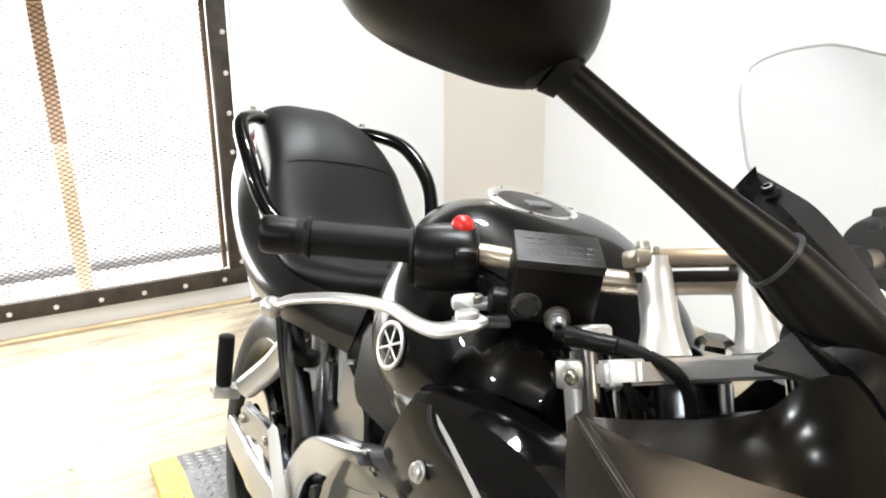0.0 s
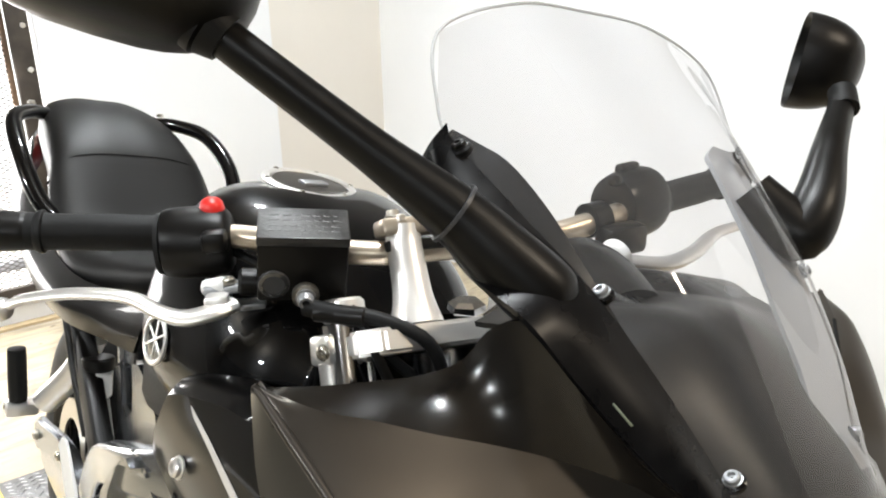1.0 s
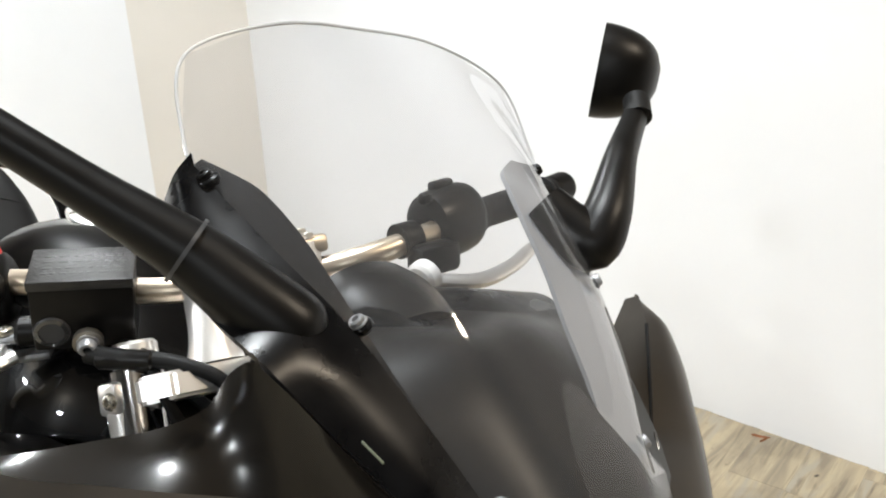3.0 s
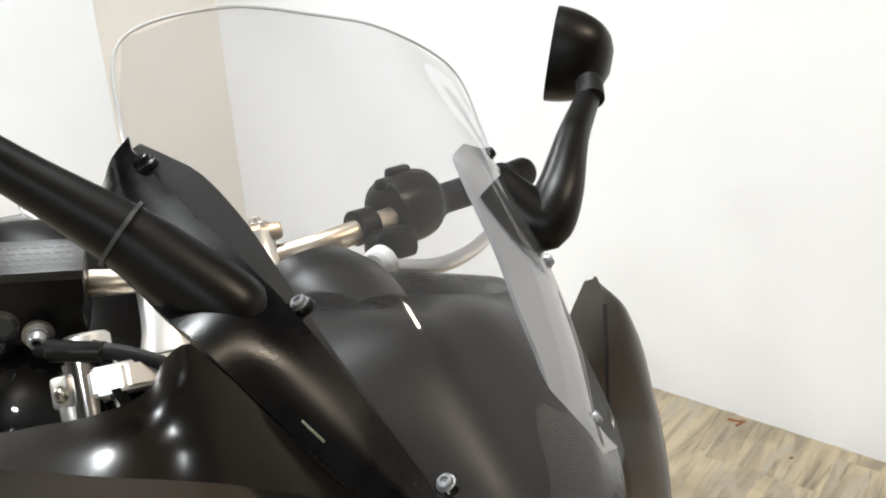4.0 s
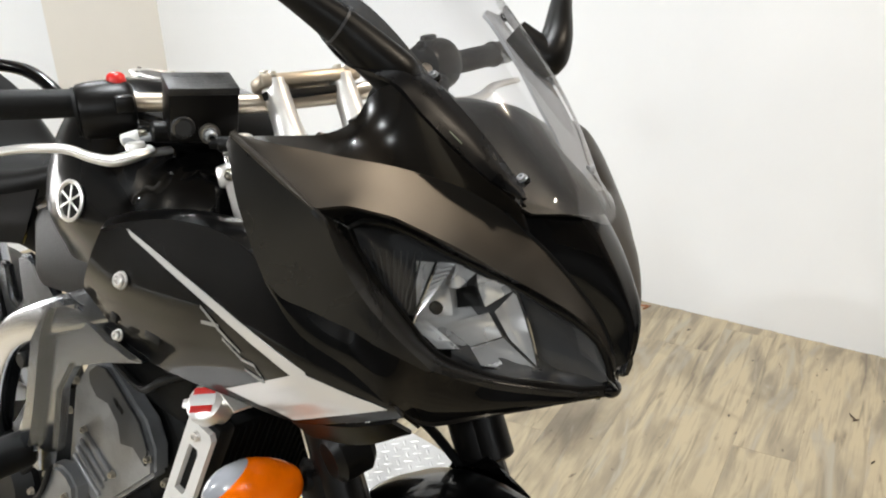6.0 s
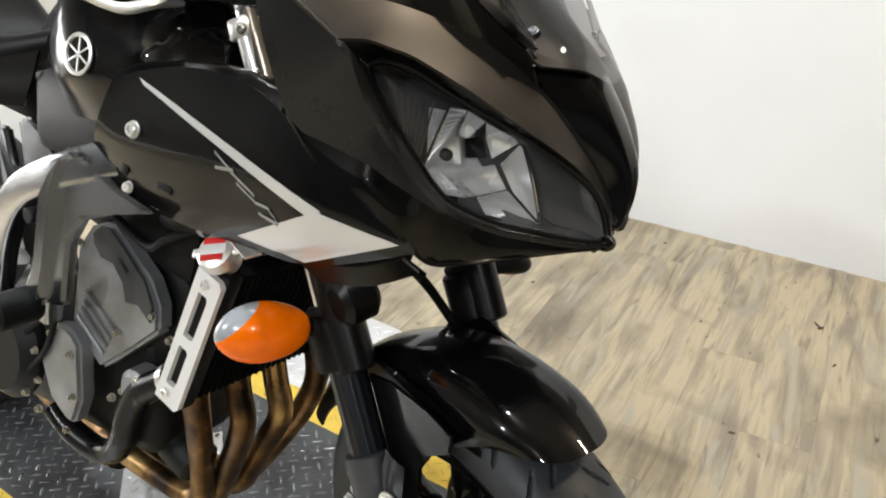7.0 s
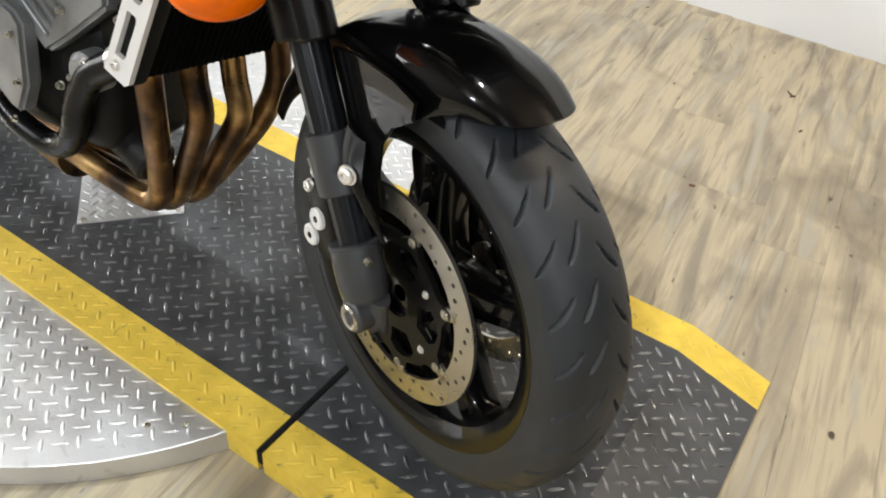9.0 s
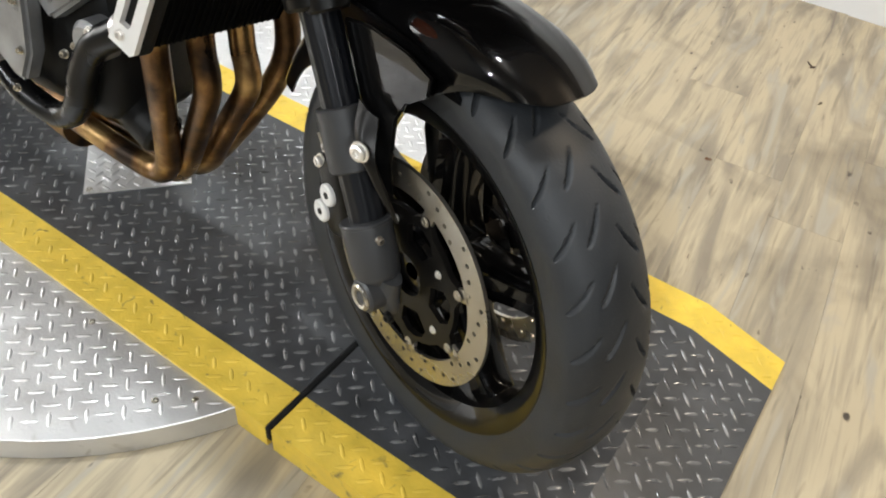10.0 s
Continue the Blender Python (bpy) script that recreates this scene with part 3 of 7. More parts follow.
front_ramp = platform_section("front_ramp", GAP + 0.006, BEND, FRONT)
middle = platform_section("turntable_strip", -1.325, GAP - 0.006, None)
rear_ramp = platform_section("rear_ramp", BEND_BACK, -1.337, BACK)
for root, xa, xb in ((front_ramp, GAP + 0.012, FRONT - 0.012), (middle, -1.31, GAP - 0.014), (rear_ramp, BACK + 0.012, -1.345)):
    for nm, ya, yb, mat in (("deck_tread", BORDER + 0.006, WIDE - BORDER - 0.006, WORNHIGHLIT), ("border_tread", 0.008, BORDER - 0.008, YELLOW), ("border_tread", WIDE - BORDER + 0.008, WIDE - 0.008, YELLOW)):
        def here(x, y, a=xa, b=xb, c=ya, d=yb):
            return a <= x <= b and c <= y <= d and clear_of_patch(x, y)
        ob = link_mesh(nm, treads(here, math.floor(xa / 0.02) * 0.02, xb, math.floor(ya / 0.02) * 0.02, yb), mat, root, keep=True)
        tagged(ob, "raised lozenge tread", kind="stuff")


def turntable():
    root = tagged(new("turntable"), "round bare aluminium diamond plate turntable on the floor", "turntable")
    bm = lathe([(RADIUS - 0.002, -0.006), (RADIUS, -0.008), (RADIUS, FLOOR + 0.001)], (CX, CY, 0), "z", 96)
    part("rim_band", bm, ALUPLATE, root)
    for side in (-1, 1):
        bm = bmesh.new()
        edge = -0.001 if side < 0 else WIDE + 0.001
        a0 = math.asin((edge - CY) / RADIUS)
        span = np.linspace(a0, math.pi - a0, 60) if side > 0 else np.linspace(math.pi - a0, 2 * math.pi + a0, 60)
        bm.faces.new([bm.verts.new((CX + RADIUS * math.cos(a) * 0.998, CY + RADIUS * math.sin(a) * 0.998, -0.006)) for a in span])
        part("top_plate", bm, ALUPLATE, root)
    ob = link_mesh("plate_tread", treads(in_disc, -1.36, 0.04, -0.36, 1.02), ALUPLATE, root, keep=True)
    tagged(ob, "raised lozenge tread", kind="stuff")
    for a in (300, 322, 278, 255, 40, 62, 120, 140):
        p = (CX + (RADIUS - 0.05) * math.cos(radians(a)), CY + (RADIUS - 0.05) * math.sin(radians(a)), -0.006)
        part("screw", bolt(p, (0, 0, 1), 0.0045, 0.003), STEEL, root, "small steel screw")
    for p in ((-0.366, -0.022, -0.006), (-0.123, -0.027, -0.006)):
        part("screw", bolt(p, (0, 0, 1), 0.0045, 0.003), STEEL, root, "small steel screw")


turntable()


def patch_plate():
    root = tagged(new("patch_plate"), "square bare aluminium diamond plate cover screwed to the black strip", "plate")
    ang = radians(49)
    m = Matrix.Translation((-0.64, 0.303, 0.0015)) @ Matrix.Rotation(ang, 4, "Z")
    part("sheet", box((0.197, 0.197, 0.003), m, 0.0008), ALUPLATE, root)
    bm = bmesh.new()
    for i in range(-6, 7):
        for j in range(-6, 7):
            if (i + j) % 2 == 0:
                p = m @ Vector((i * 0.0202 * 0.72, j * 0.0202 * 0.72, 0))
                if max(abs(i), abs(j)) * 0.0146 < 0.088:
                    tread(bm, p.x, p.y, 0.003, ang + radians(45 if i % 2 else 135), 0.95)
    tagged(link_mesh("sheet_tread", bm, ALUPLATE, root, keep=True), "raised lozenge tread", kind="stuff")
    for a, b in ((1, 1), (1, -1), (-1, 1), (-1, -1)):
        p = m @ Vector((a * 0.088, b * 0.088, 0.0015))
        part("screw", bolt(tuple(p), (0, 0, 1), 0.005, 0.003), STEEL, root)


patch_plate()


def joint_strip(x):
    ob = link_mesh("joint_strip", box((0.010, WIDE + 0.004, 0.030), Matrix.Translation((x, WIDE / 2, -0.0135)), 0.002), RUBBER)
    tagged(ob, "black rubber strip in the joint of the platform", "strip", "platform joints")


joint_strip(GAP)
joint_strip(-1.331)

# ---- the motorcycle ----
# built upright with its front axle over the origin, its front along +x and its right side along -y
bike = tagged(new("motorcycle"), "black half-faired motorcycle leaning on its side stand on the platform", "motorcycle")
bike.matrix_world = pose(0.160, 0.153, 0.005, 0, 0, 3.07) @ pose(0, 0, 0, -13.12)
HEAD = Vector((0.0975, 0, 0))
RAKE = Vector((-math.sin(radians(25)), 0, math.cos(radians(25))))
STEER = Matrix.Translation(HEAD) @ Matrix.Rotation(radians(-22.49), 4, RAKE) @ Matrix.Translation(-HEAD)


def on_bike(name, bm, mats, label="", sharp=38):
    return part(name, bm, mats, bike, label, sharp)


def on_fork(name, bm, mats, label="", sharp=38):
    ob = part(name, bm, mats, bike, label, sharp)
    ob.matrix_basis = STEER
    return ob


# front wheel
AXLE = (0, 0, 0.295)


def tyre_mesh(centre, profile, grooves, around=1080, across=120):
    """A tyre whose tread grooves are cut into it: grooves(angle, s) gives their depth, s from -1 to 1 across the crown."""
    prof = spline([(r, y, 0) for r, y in profile], across)
    d = np.r_[0, np.cumsum(np.linalg.norm(np.diff(prof, axis=0), axis=1))]
    s = 2 * d / d[-1] - 1
    bm, rows = bmesh.new(), []
    for k in range(across):
        a = np.linspace(0, 2 * math.pi, around, endpoint=False)
        r = prof[k, 0] - grooves(a, s[k])
        rows.append([(centre[0] + q * math.cos(t), centre[1] + prof[k, 1], centre[2] + q * math.sin(t)) for t, q in zip(a, r)])
    grid_faces(bm, rows, wrap=True)
    return bm


def sport_grooves(count, pitch):
    """Long slanting slashes in four staggered rows on either side of the crown. pitch: metres between two slashes of a row."""
    def depth(a, s):
        out = np.zeros_like(a)
        for lo, hi, offset, run, bow in ((0.05, 0.26, -0.83, 0.62, 0.06), (0.29, 0.55, -0.67, 0.50, 0.05)):
            for sign in (1, -1):
                u = (sign * s - lo) / (hi - lo)
                if not 0.0 < u < 1.0:
                    continue
                w = (a / (2 * math.pi) * count + offset + (0.42 if sign > 0 else 0) + run * u + bow * math.sin(math.pi * u)) % 1.0
                far = np.minimum(w, 1 - w) * pitch
                half = 0.0038 * min(1.0, 2.6 * u + 0.25, 6 * (1 - u))
                out = np.maximum(out, 0.0060 * np.clip((half - far) / 0.0014, 0, 1))
        return out
    return depth


FRONT_TYRE = [(0.214, -0.043), (0.226, -0.053), (0.245, -0.0585), (0.262, -0.0600), (0.275, -0.0545), (0.286, -0.043), (0.2935, -0.024), (0.2965, 0.0),
              (0.2935, 0.024), (0.286, 0.043), (0.275, 0.0545), (0.262, 0.0600), (0.245, 0.0585), (0.226, 0.053), (0.214, 0.043)]
RIM = [(0.207, -0.040), (0.222, -0.045), (0.229, -0.0515), (0.2305, -0.0535), (0.228, -0.0550), (0.221, -0.0535), (0.207, -0.047), (0.198, -0.040), (0.193, -0.020), (0.192, 0.0),
       (0.193, 0.020), (0.198, 0.040), (0.207, 0.047), (0.221, 0.0535), (0.228, 0.0550), (0.2305, 0.0535), (0.229, 0.0515), (0.222, 0.045), (0.207, 0.040)]


def spoke_mesh(centre, angle, r0, r1, w0, w1, d0, d1):
    """A cast spoke: a hollowed beam that narrows towards the middle and flares into the rim."""
    bm, rows = bmesh.new(), []
    c, s = math.cos(angle), math.sin(angle)
    for u in np.linspace(0, 1, 9):
        r = r0 + (r1 - r0) * u
        w = w0 + (w1 - w0) * u + 0.010 * max(0, u - 0.8) / 0.2 + 0.012 * max(0, 0.15 - u) / 0.15
        dd = d0 + (d1 - d0) * u
        sec = [(-w, -dd * 0.7), (-w * 0.75, -dd), (-w * 0.35, -dd * 0.72), (w * 0.35, -dd * 0.72), (w * 0.75, -dd), (w, -dd * 0.7), (w, dd * 0.7), (w * 0.75, dd), (w * 0.35, dd * 0.72), (-w * 0.35, dd * 0.72), (-w * 0.75, dd), (-w, dd * 0.7)]
        rows.append([(centre[0] + r * c - a * s, centre[1] + b, centre[2] + r * s + a * c) for a, b in sec])
    grid_faces(bm, rows, wrap=True)
    return bm


def wheel(name, add, centre, tyre_profile, rim_profile, hub_r, grooves, label):
    rim = add(name, lathe(rim_profile + [rim_profile[0]], centre, "y", 96), GLOSS, label)
    part("tyre", tyre_mesh(centre, tyre_profile, grooves), TYRE, rim, "black sport tyre with curved slash grooves", 70)
    part("hub", lathe([(0.012, -0.062), (hub_r, -0.062), (hub_r + 0.004, -0.055), (hub_r - 0.004, -0.03), (hub_r - 0.006, 0), (hub_r - 0.004, 0.03), (hub_r + 0.004, 0.055), (hub_r, 0.062), (0.012, 0.062)], centre, "y", 40), GLOSS, rim)
    for k in range(5):
        part("spoke", spoke_mesh(centre, radians(18 + 72 * k), hub_r - 0.006, rim_profile[9][0] + 0.003, 0.026, 0.017, 0.030, 0.022), GLOSS, rim)
    return rim


front_wheel = wheel("front_wheel", on_fork, AXLE, FRONT_TYRE, RIM, 0.052, sport_grooves(30, 0.062), "gloss black five-spoke cast wheel")


def brake_disc(side, parent):
    y = side * 0.068
    ring_m = Matrix.Translation((AXLE[0], y + 0.0025, AXLE[2])) @ Matrix.Rotation(radians(90), 4, "X")
    holes = []
    for k in range(12):
        for q, (r, da) in enumerate(((0.1245, -6), (0.131, 2), (0.1375, 10), (0.144, 18))):
            a = radians(30 * k + da)
            holes.append(circle(0.0033, 8, (r * math.cos(a), r * math.sin(a))))
    ring = part("brake_disc", plate(circle(0.153, 96), [circle(0.1185, 72), *holes], 0.005, ring_m), STEEL, parent, "drilled steel brake disc", 30)
    # black carrier: a star ring on the hub
    outer = []
    for k in range(80):
        a = 2 * math.pi * k / 80
        r = 0.096 + 0.016 * max(0, math.cos(7 * (a - radians(22)))) ** 2
        outer.append((r * math.cos(a), r * math.sin(a)))
    wins = []
    for k in range(5):
        a0 = radians(72 * k)
        wins.append([(r * math.cos(a0 + da), r * math.sin(a0 + da)) for r, da in ((0.052, -0.30), (0.078, -0.34), (0.088, -0.18), (0.090, 0.0), (0.088, 0.18), (0.078, 0.34), (0.052, 0.30))])
    carrier_m = Matrix.Translation((AXLE[0], y + 0.004, AXLE[2])) @ Matrix.Rotation(radians(90), 4, "X")
    part("disc_carrier", plate(outer, [circle(0.030, 32), *wins], 0.008, carrier_m), PLASTIC, parent, "black disc carrier", 30)
    for k in range(7):
        a = radians(360 / 7 * k + 22)
        p = (AXLE[0] + 0.106 * math.cos(a), y + side * 0.0045, AXLE[2] + 0.106 * math.sin(a))
        part("disc_button", bolt(p, (0, side, 0), 0.0056, 0.0022), STEEL, parent)
        q = (AXLE[0] + 0.115 * math.cos(a), y, AXLE[2] + 0.115 * math.sin(a))
        part("disc_lug", box((0.022, 0.005, 0.018), Matrix.Translation(q) @ Matrix.Rotation(-a, 4, "Y"), 0.001), STEEL, parent)
    for k in range(5):
        a = radians(72 * k + 36)
        p = (AXLE[0] + 0.077 * math.cos(a), y + side * 0.0045, AXLE[2] + 0.077 * math.sin(a))
        part("carrier_bolt", bolt(p, (0, side, 0), 0.0045, 0.003), ALLOY, parent)


brake_disc(-1, front_wheel)
brake_disc(1, front_wheel)


def along(z, y, dx=0.0):
    """The point of a fork leg's axis at that height."""
    return (-(z - AXLE[2]) * math.tan(radians(25)) + dx, y, z)


def ring_on(z0, z1, y, r, dx=0.0, bevel=0.003, segs=28):
    return rod(along(z0, y, dx), along(z1, y, dx), r, segs, bevel=bevel)


def fork_leg(side):
    y = side * 0.105
    # the slider is fluted along its length
    rows = []
    for z in np.linspace(0.36, 0.60, 10):
        c = along(z, y)
        rows.append([(c[0] + (0.0230 + 0.0004 * math.cos(14 * a)) * math.cos(a), c[1] + (0.0230 + 0.0004 * math.cos(14 * a)) * math.sin(a), c[2]) for a in np.linspace(0, 2 * math.pi, 84, endpoint=False)])
    bm = bmesh.new()
    grid_faces(bm, rows, wrap=True)
    leg = on_fork("fork_leg", bm, FORK, "dark glossy fork slider")
    yc = y + side * 0.004
    casting = part("lower_casting", tube([along(z, yc, dx) for z, dx in ((0.300, 0.004), (0.308, 0.002), (0.325, 0), (0.345, 0), (0.368, 0), (0.372, 0))], [0.020, 0.027, 0.0305, 0.0310, 0.0310, 0.0285], 32, 30), CASTING, leg, "satin dark grey axle casting")
    part("casting_lip", ring_on(0.368, 0.3735, yc, 0.0318, 0, 0.0015), CASTING, leg)
    part("axle_boss", tube([(0.006, side * 0.105, 0.318), (0.003, side * 0.106, 0.295), (0.008, side * 0.103, 0.270), (0.012, side * 0.102, 0.258)], [0.024, 0.025, 0.020, 0.014], 24, 18, flat=0.66, up=(0, 1, 0)), CASTING, leg)
    part("axle_collar", rod((0.0, side * 0.098, 0.290), (0.0, side * 0.1375, 0.290), 0.0225, 28, bevel=0.003), CASTING, leg)
    part("axle_end", lathe([(0.0005, -side * 0.006), (0.0095, -side * 0.006), (0.0105, side * 0.002), (0.0150, side * 0.003), (0.0175, side * 0.001), (0.0175, -side * 0.006)], (0.0, side * 0.1385, 0.290), "y", 24), STEEL, leg, "bright hollow axle end")
    part("pinch_bolt", bolt((0.024, side * 0.112, 0.262), (0.2, side, 0), 0.0065), ENGINEDARK, leg)
    part("pinch_bolt", bolt(along(0.366, yc + side * 0.004, 0.031), (1, 0, 0), 0.005), STEEL, leg)
    part("mudguard_clamp", ring_on(0.428, 0.496, y + side * 0.002, 0.0285, -0.002, 0.002), CASTING, leg, "grey plastic sleeve round the slider")
    part("dust_collar", ring_on(0.593, 0.652, y, 0.0365, 0, 0.004), PLASTIC, leg, "black collar at the top of the slider")
    part("dust_seal", ring_on(0.650, 0.664, y, 0.031, 0, 0.005), RUBBER, leg)
    part("stanchion", ring_on(0.655, 0.985, y, 0.0215, 0, 0.001), CHROME, leg, "chromed fork tube")
    part("upper_sleeve", ring_on(0.735, 0.800, y, 0.034, 0, 0.004), PLASTIC, leg, "black lower yoke clamp")
    part("fork_guard", ring_on(0.598, 0.760, y, 0.0245, 0.024, 0.003), PLASTIC, leg, "dark grey guard in front of the chromed tube")
    part("fork_cap", ring_on(0.985, 1.004, y, 0.019, 0, 0.003), ALLOY, leg)
    return leg


fork_right, fork_left = fork_leg(-1), fork_leg(1)
for sd, leg in ((-1, fork_right), (1, fork_left)):
    part("mudguard_bolt", bolt((-0.023 + 0.002, sd * 0.128, 0.482), (0.3, sd, 0), 0.010, 0.008), ALLOY, leg, "bright round bolt")


def caliper(side):
    m = frame_of((-0.102, side * 0.082, 0.362), (-0.25, 0, 1), (0, side, 0))
    bm = box((0.115, 0.058, 0.066), m, 0.014, segs=3)
    cal = on_fork("brake_caliper", bm, PLASTIC, "black brake caliper behind the fork leg")
    for dx, dz in ((-0.121, 0.335), (-0.106, 0.368)):
        p = (dx, side * 0.119, dz)
        cap = lathe([(0.0005, 0.0), (0.0045, 0.0), (0.005, side * 0.0015), (0.0125, side * 0.002), (0.015, 0), (0.015, -side * 0.006)], p, "y", 28)
        part("piston_cap", cap, WHITE, cal, "pale round piston cap")
        part("cap_socket", rod((p[0], p[1] - side * 0.002, p[2]), (p[0], p[1] + side * 0.0022, p[2]), 0.0045, 6), ENGINEDARK, cal)
    for p in ((-0.128, side * 0.112, 0.405), (-0.110, side * 0.112, 0.435)):
        part("caliper_bolt", bolt(p, (0, side, 0), 0.0075, 0.008), ALLOY, cal)
    part("bleed_nipple", rod((-0.135, side * 0.1, 0.41), (-0.15, side * 0.1, 0.43), 0.004, 8), STEEL, cal)
    part("pad_spring", box((0.05, 0.03, 0.012), frame_of((-0.075, side * 0.07, 0.405), (-0.25, 0, 1), (0, side, 0)), 0.003), STEEL, cal)
    return cal


caliper(-1)
caliper(1)


def mudguard():
    """The front mudguard: a crown over the tyre, with deep cheeks by the fork legs, a raised spine and a rounded lip."""
    curves = []
    for deg in np.linspace(63, 156, 36):
        u = (deg - 63) / 93
        lip = max(0.0, 1 - u / 0.16)
        cheek = 0.022 + 0.066 * math.exp(-((deg - 114) / 20) ** 2) + 0.046 * math.exp(-((deg - 84) / 18) ** 2) + 0.006 * u
        wide = 0.069 - 0.014 * lip ** 2
        row = []
        for s in np.linspace(-1, 1, 29):
            k = abs(s)
            r = 0.336 + 0.005 * math.exp(-(s / 0.22) ** 2) - 0.008 * k ** 2 - cheek * (1 - 0.35 * lip) * max(0, (k - 0.40) / 0.60) ** 1.7
            r -= 0.005 * lip ** 2.2
            a = radians(deg + 9 * k ** 2.2 * (1 - u) ** 2)
            y = math.copysign(wide * (1 - (1 - min(1, k / 0.85)) ** 1.6), s)
            row.append((AXLE[0] + r * math.cos(a), y, AXLE[2] + r * math.sin(a)))
        curves.append(row)
    guard = on_fork("front_mudguard", loft(curves, 25, 0.0035, inward=AXLE), GLOSS, "gloss black front mudguard", 50)
    for side in (-1, 1):
        arm = [[(-0.060, side * 0.104, 0.520), (-0.042, side * 0.106, 0.516), (-0.026, side * 0.102, 0.512)],
               [(-0.042, side * 0.122, 0.488), (-0.024, side * 0.126, 0.482), (-0.008, side * 0.118, 0.474)],
               [(-0.018, side * 0.118, 0.450), (-0.006, side * 0.120, 0.445), (0.006, side * 0.114, 0.440)],
               [(0.012, side * 0.108, 0.408), (0.018, side * 0.108, 0.405), (0.022, side * 0.106, 0.402)]]
        part("mudguard_arm", loft(arm, 10, 0.005, 16, inward=(0, 0, 0.48)), PLASTIC, guard, "black plastic arm down to the fork bolt")
        cheek = [[(-0.150, side * 0.088, 0.612), (-0.165, side * 0.075, 0.580), (-0.180, side * 0.066, 0.545)],
                 [(-0.105, side * 0.088, 0.610), (-0.090, side * 0.079, 0.592), (-0.085, side * 0.066, 0.560)],
                 [(-0.020, side * 0.078, 0.600), (-0.015, side * 0.076, 0.585), (-0.012, side * 0.066, 0.560)],
                 [(0.045, side * 0.066, 0.582), (0.050, side * 0.066, 0.572), (0.055, side * 0.060, 0.555)]]
        foot = plate([(-0.115, 0.588), (-0.070, 0.598), (0.000, 0.596), (0.040, 0.586), (0.036, 0.562), (0.004, 0.540), (-0.014, 0.512), (-0.020, 0.451), (-0.013, 0.412), (-0.030, 0.414), (-0.053, 0.434), (-0.075, 0.497)], [], 0.005, Matrix(((1, 0, 0, 0), (0, 0, -1, side * 0.084), (0, 1, 0, 0), (0, 0, 0, 1))))
        bmesh.ops.bevel(foot, geom=[e for e in foot.edges if len(e.link_faces) == 2 and e.calc_face_angle(0) > 0.9], offset=0.0015, segments=2, affect="EDGES")
        part("mudguard_foot", foot, GLOSS, guard, "gloss black foot of the mudguard inside the fork leg")
        part("mudguard_cheek", loft(cheek, 10, 0.005, 18, inward=(-0.06, 0, 0.55)), GLOSS, guard, "gloss black cheek rising to the fork leg")
    return guard


mudguard()

# yokes, risers and handlebar, all turning with the fork
lower = box((0.085, 0.27, 0.045), Matrix.Translation((-0.195, 0, 0.745)) @ Matrix.Rotation(radians(-25), 4, "Y"), 0.012)
on_fork("lower_yoke", lower, PLASTIC, "black lower fork yoke")
upper = plate([(-0.050, -0.098), (-0.02, -0.112), (0.012, -0.108), (0.024, -0.085), (0.016, -0.05), (0.016, 0.05), (0.024, 0.085), (0.012, 0.124), (-0.02, 0.130), (-0.050, 0.11), (-0.065, 0.05), (-0.065, -0.05)],
              [], 0.022, Matrix.Translation((-0.284, 0, 0.967)) @ Matrix.Rotation(radians(-25), 4, "Y"))
bmesh.ops.bevel(upper, geom=[e for e in upper.edges if len(e.link_faces) == 2 and e.calc_face_angle(0) > 0.6], offset=0.003, segments=2, affect="EDGES")
yoke = on_fork("upper_yoke", upper, ALLOY, "silver alloy upper fork yoke")
part("stem_nut", lathe([(0.0005, 0.010), (0.012, 0.010), (0.017, 0.006), (0.018, 0)], (-0.300, 0, 0.992), "z", 6), CHROME, yoke)
for sd in (-1, 1):
    on_fork("handlebar_riser", tube([(-0.302, sd * 0.046, 0.984), (-0.314, sd * 0.046, 1.008), (-0.336, sd * 0.046, 1.045), (-0.344, sd * 0.046, 1.062)], [0.024, 0.0175, 0.0160, 0.0165], 24, 20), ALLOY, "polished alloy handlebar riser")
clampbar = box((0.036, 0.135, 0.016), Matrix.Translation((-0.347, 0, 1.060)) @ Matrix.Rotation(radians(-20), 4, "Y"), 0.004)
clamp = on_fork("handlebar_clamp", clampbar, CHAMPAGNE, "wide silver handlebar clamp")
for sx in (-1, 1):
    for sd in (-1, 1):
        part("clamp_bolt", bolt((-0.347 + sx * 0.010, sd * 0.05, 1.068 + sx * 0.0), (-0.34, 0, 0.94), 0.006, 0.006), STEEL, clamp)
part("clamp_gap", box((0.03, 0.128, 0.010), Matrix.Translation((-0.344, 0, 1.043)) @ Matrix.Rotation(radians(-20), 4, "Y"), 0.002), ENGINEDARK, clamp)
BAR = [(-0.460, -0.358, 1.054), (-0.452, -0.30, 1.049), (-0.438, -0.22, 1.046), (-0.405, -0.15, 1.042), (-0.362, -0.10, 1.039), (-0.345, -0.06, 1.038), (-0.343, 0, 1.038),
       (-0.335, 0.06, 1.040), (-0.325, 0.10, 1.048), (-0.335, 0.16, 1.056), (-0.362, 0.22, 1.060), (-0.395, 0.30, 1.064), (-0.42, 0.372, 1.066)]
bar = on_fork("handlebar", tube(BAR, 0.0112, 16, 90), CHAMPAGNE, "champagne-coloured tubular handlebar")


